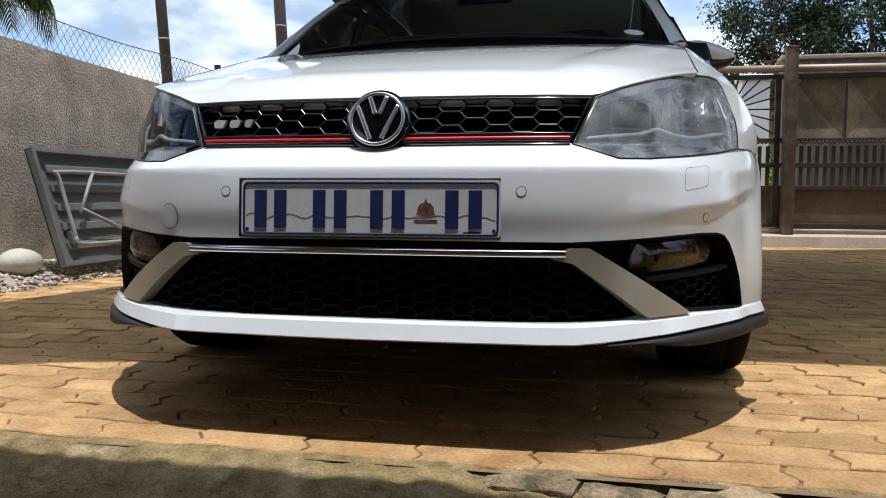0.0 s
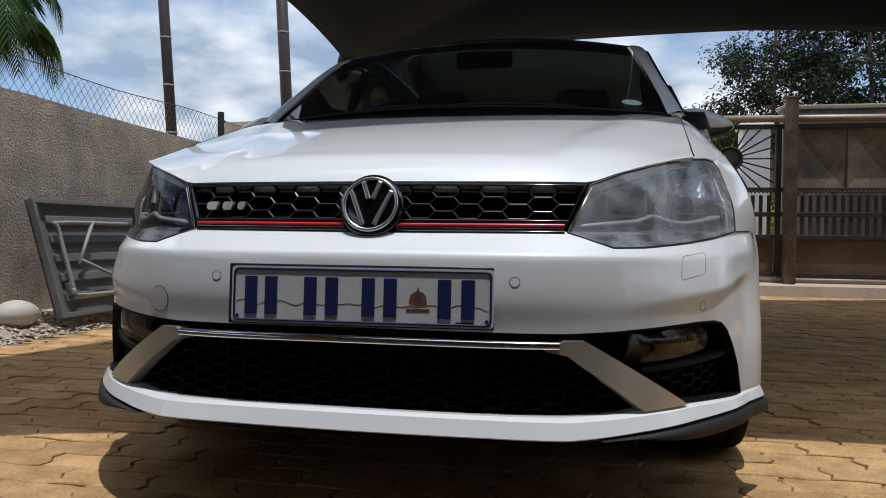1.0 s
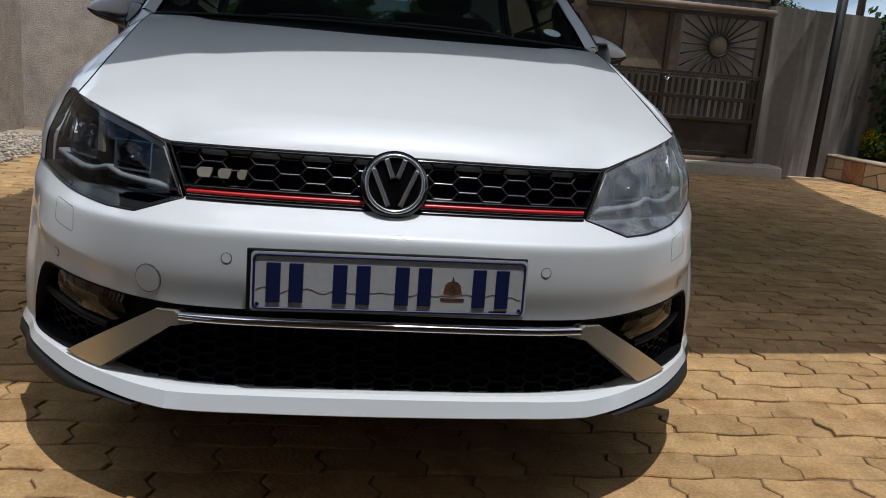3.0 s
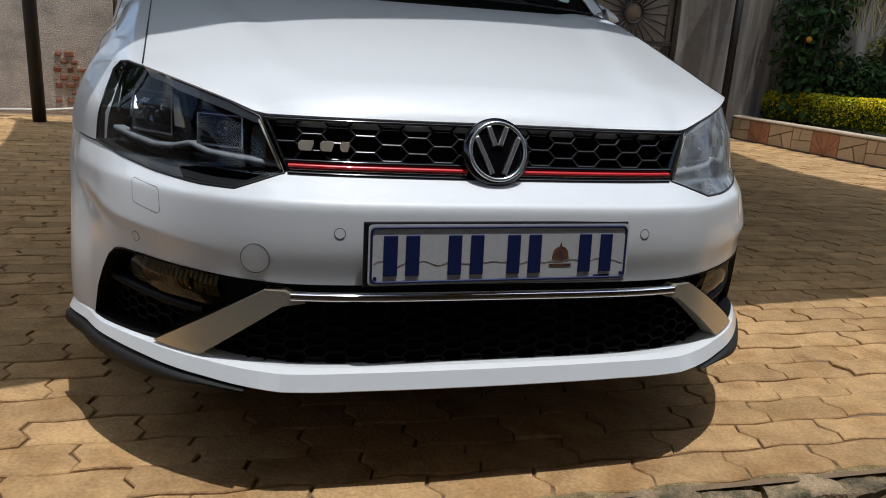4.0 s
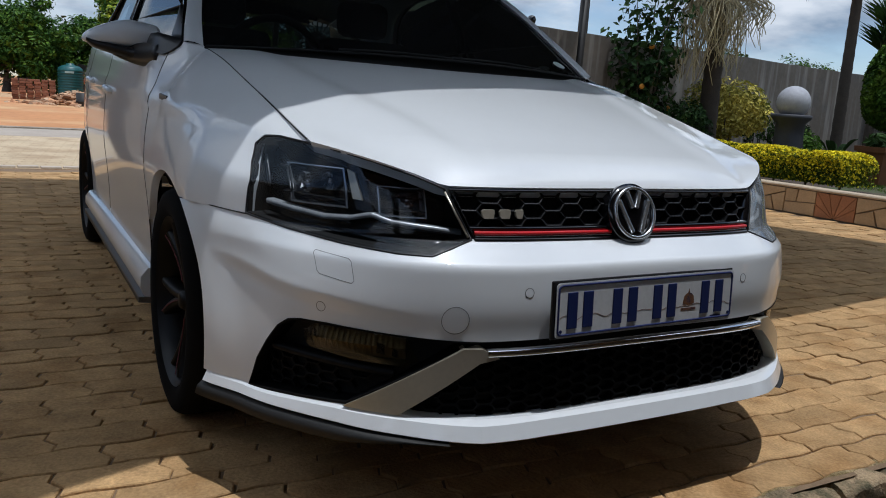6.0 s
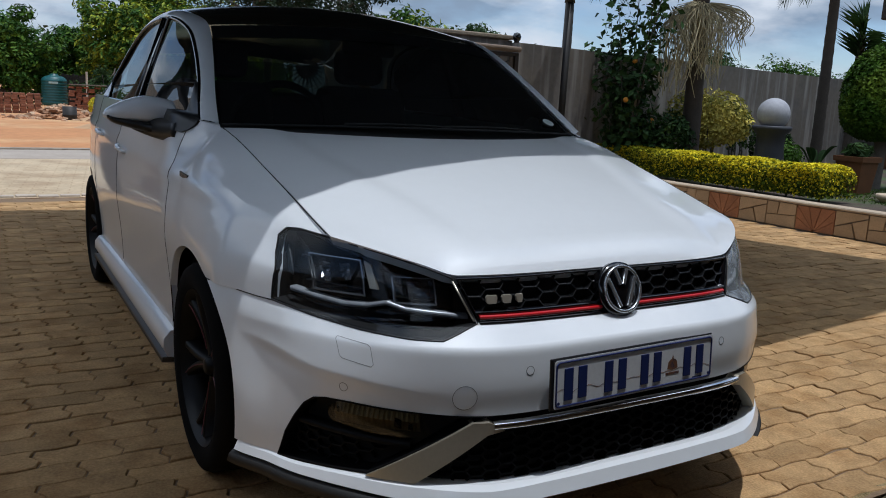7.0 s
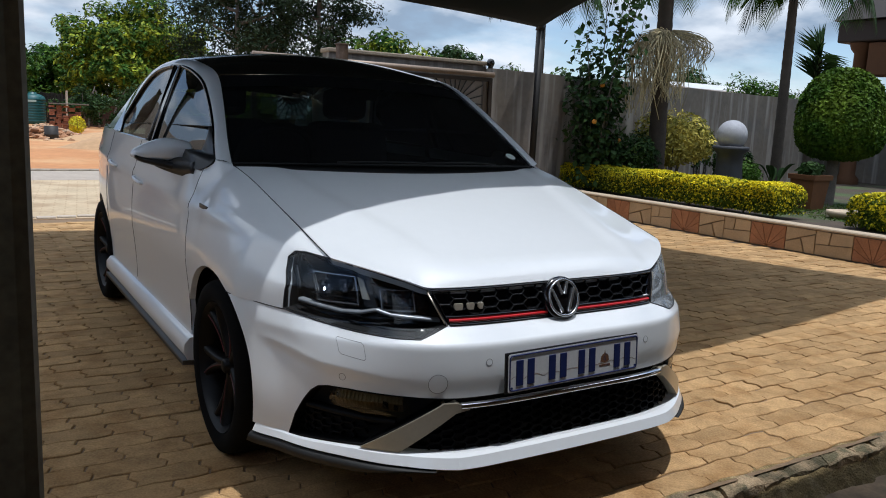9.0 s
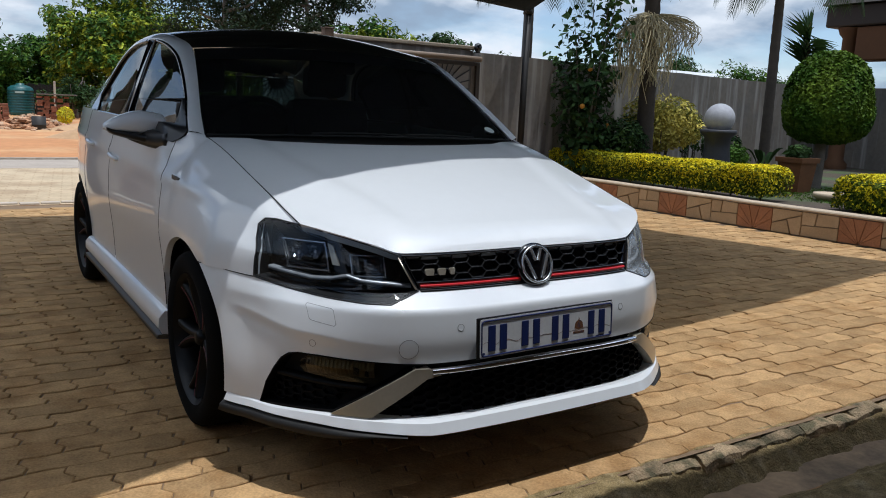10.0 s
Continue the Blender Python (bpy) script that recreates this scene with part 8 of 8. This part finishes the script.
def paver_outline(seed):
    rs = random.Random(seed)
    g = 0.0028
    a, b = BL / 2 - g, BW / 2 - g
    zig, wav = 0.012, 0.006
    pts = [(-a, -b), (-a * 0.5, -b + wav), (0, -b), (a * 0.5, -b - wav), (a, -b), (a + zig, -b * 0.35), (a - zig, b * 0.35),
           (a, b), (a * 0.5, b + wav), (0, b), (-a * 0.5, b - wav), (-a, b), (-a - zig, b * 0.35), (-a + zig, -b * 0.35)]
    return [(x + rs.uniform(-0.0012, 0.0012), y + rs.uniform(-0.0012, 0.0012)) for x, y in pts]


def paver_arrays(seed):
    o = np.array(paver_outline(seed))
    n = len(o)
    c = o.mean(axis=0)
    inn = c + (o - c) * np.array((0.978, 0.955))
    v = np.concatenate([np.c_[o, np.full(n, -0.012)], np.c_[o, np.full(n, -0.0028)], np.c_[inn, np.zeros(n)]])
    f = [list(range(2 * n, 3 * n))]
    for i in range(n):
        j = (i + 1) % n
        f.append([i, j, n + j, n + i])
        f.append([n + i, n + j, 2 * n + j, 2 * n + i])
    return v, f


shapes = [paver_arrays(s) for s in range(6)]
shape_me = []
for v, f in shapes:
    me = bpy.data.meshes.new("brick")
    me.from_pydata(v.tolist(), [], f)
    me.materials.append(PAVER)
    shape_me.append(me)
V, Fc = [], []
rs = random.Random(11)
single = 0
rows_n = int((6.72 + 0.10) / BW)
for r in range(rows_n):
    y = -0.10 + BW * (r + 0.5)
    off = 0.5 * BL * (r % 2)
    for q in range(-12, 26):
        x = q * BL + off
        if x < -2.46 or x > planter_x(y) - 0.02:
            continue
        k = rs.randrange(6)
        dz, tx, ty, rz = rs.uniform(-0.0028, 0.0022), rs.gauss(0, 0.5), rs.gauss(0, 0.6), rs.gauss(0, 0.6)
        near = (-1.45 < x < 1.95 and y < 0.62) or (0.85 < x < 2.2 and 0.62 <= y < 1.2) or (-1.6 < x < -0.8 and 0.62 <= y < 1.6)
        m = pose(x + rs.gauss(0, 0.0012), y + rs.gauss(0, 0.0012), dz, tx, ty, rz)
        if near and single < 300:
            b = new("brick", shape_me[k])
            b.parent = paving
            b.matrix_basis = m
            single += 1
        else:
            v, f = shapes[k]
            mm = np.array(m)
            vv = v @ mm[:3, :3].T + mm[:3, 3]
            base = len(V)
            V += vv.tolist()
            Fc += [[i + base for i in g] for g in f]
me = bpy.data.meshes.new("brick_field")
me.from_pydata(V, [], Fc)
me.materials.append(PAVER_STUFF)
ob = new("brick_field", me)
ob.parent = paving
tagged(ob, kind="stuff")

# eroded kerb: a worn concrete shoulder with broken stones set in it
KERB = material("eroded_kerb", (0.40, 0.29, 0.17), 0.95, vary=0.4, scale=22, bump=1.0, bump_scale=110, randomness=0.25, second=(0.10, 0.085, 0.045), second_scale=11, second_at=0.5)
MORTAR = material("mossy_mortar", (0.27, 0.20, 0.095), 0.95, vary=0.6, scale=24, bump=1.0, bump_scale=100, second=(0.40, 0.31, 0.18), second_scale=13, second_at=0.6, spec=0.15)
kerb = thing("kerb", "eroded concrete kerb with broken stones, mossy and stained", "kerb", (0, 0, 0), kind="structure")


def rock(p, k):
    """Rough relief at three sizes."""
    return 0.5 * noise.noise(p * 9 + Vector((k * 3.7, 0, 0))) + 0.3 * noise.noise(p * 23 + Vector((0, k * 2.1, 0))) + 0.2 * noise.noise(p * 60)


x = -2.6
k = 0
while x < 5.4:
    ln = 0.13 + 0.08 * ((k * 0.618) % 1)
    bm = bmesh.new()
    bmesh.ops.create_cube(bm, size=1, matrix=Matrix.Translation((0, 0, -0.04)) @ Matrix.Diagonal((ln - 0.006, 0.062, 0.075, 1)))
    bmesh.ops.subdivide_edges(bm, edges=bm.edges[:], cuts=6, use_grid_fill=True)
    sunk = 0.006 if x < 0.15 else 0.0
    for v in bm.verts:
        p = v.co.copy() + Vector((x, 0, 0))
        front = max(0.0, (0.015 - v.co.y) / 0.055)
        v.co.z -= 0.016 * min(1.1, front) ** 1.8 * (1 if v.co.z > -0.04 else 0.2)
        v.co.x += 0.25 * v.co.y
        end = max(0.0, abs(v.co.x) / (ln / 2) - 0.80) / 0.2
        v.co += Vector((0.014 * rock(p, 1), 0.022 * rock(p, 2), 0.018 * rock(p, 3) - 0.006 * min(1.5, end) ** 2))
    b = part("kerb_stone", bm, KERB, kerb)
    b.matrix_basis = pose(x + ln / 2, -0.133 + 0.007 * math.sin(k * 1.9), -0.007 - sunk + 0.004 * math.sin(k * 2.7), 0, 0, 5 * math.sin(k * 1.7))
    x += ln
    k += 1
bm = bmesh.new()
rows = []
for x in np.linspace(-2.7, 5.4, 420):
    row = []
    full = 1 - step(0.0, 0.5, x)
    for t in np.linspace(0, 1, 18):
        y = -0.082 - (0.178 + 0.08 * full) * t
        z = -0.003 - 0.010 * step(0.08, 0.3, t) - 0.020 * step(0.05, 0.3, t) * (1 - full) - (0.075 - 0.02 * full) * step(0.35, 0.9, t)
        p = Vector((x, y, 0))
        amp = 0.03 * step(0.03, 0.25, t) * (1 - 0.6 * step(0.8, 1, t))
        row.append((x + 0.01 * rock(p, 5), y + 0.025 * rock(p, 6) * step(0.0, 0.3, t), z + amp * rock(p, 7)))
    rows.append(row)
grid(bm, rows, flip=False)
part("mortar", smooth(bm), MORTAR, kerb, "crumbling mossy mortar shoulder")
bm = bmesh.new()
rows = []
for x in np.linspace(-2.7, 5.4, 300):
    row = []
    for t in np.linspace(0, 1, 16):
        y = -0.33 - 0.05 * noise.noise(Vector((x * 2.3, 3, 0))) - 0.62 * t
        p = Vector((x, y, 2))
        row.append((x, y + 0.02 * rock(p, 8), -0.108 + 0.07 * step(0.0, 0.22, t) + 0.035 * step(0, 0.15, t) * rock(p, 9) * (1 - step(0.85, 1, t)) + 0.04 * step(0.3, 1, t)))
    rows.append(row)
grid(bm, rows, flip=False)
part("rubble_edge", smooth(bm), MORTAR, kerb, "broken mossy concrete edge beyond the gutter")
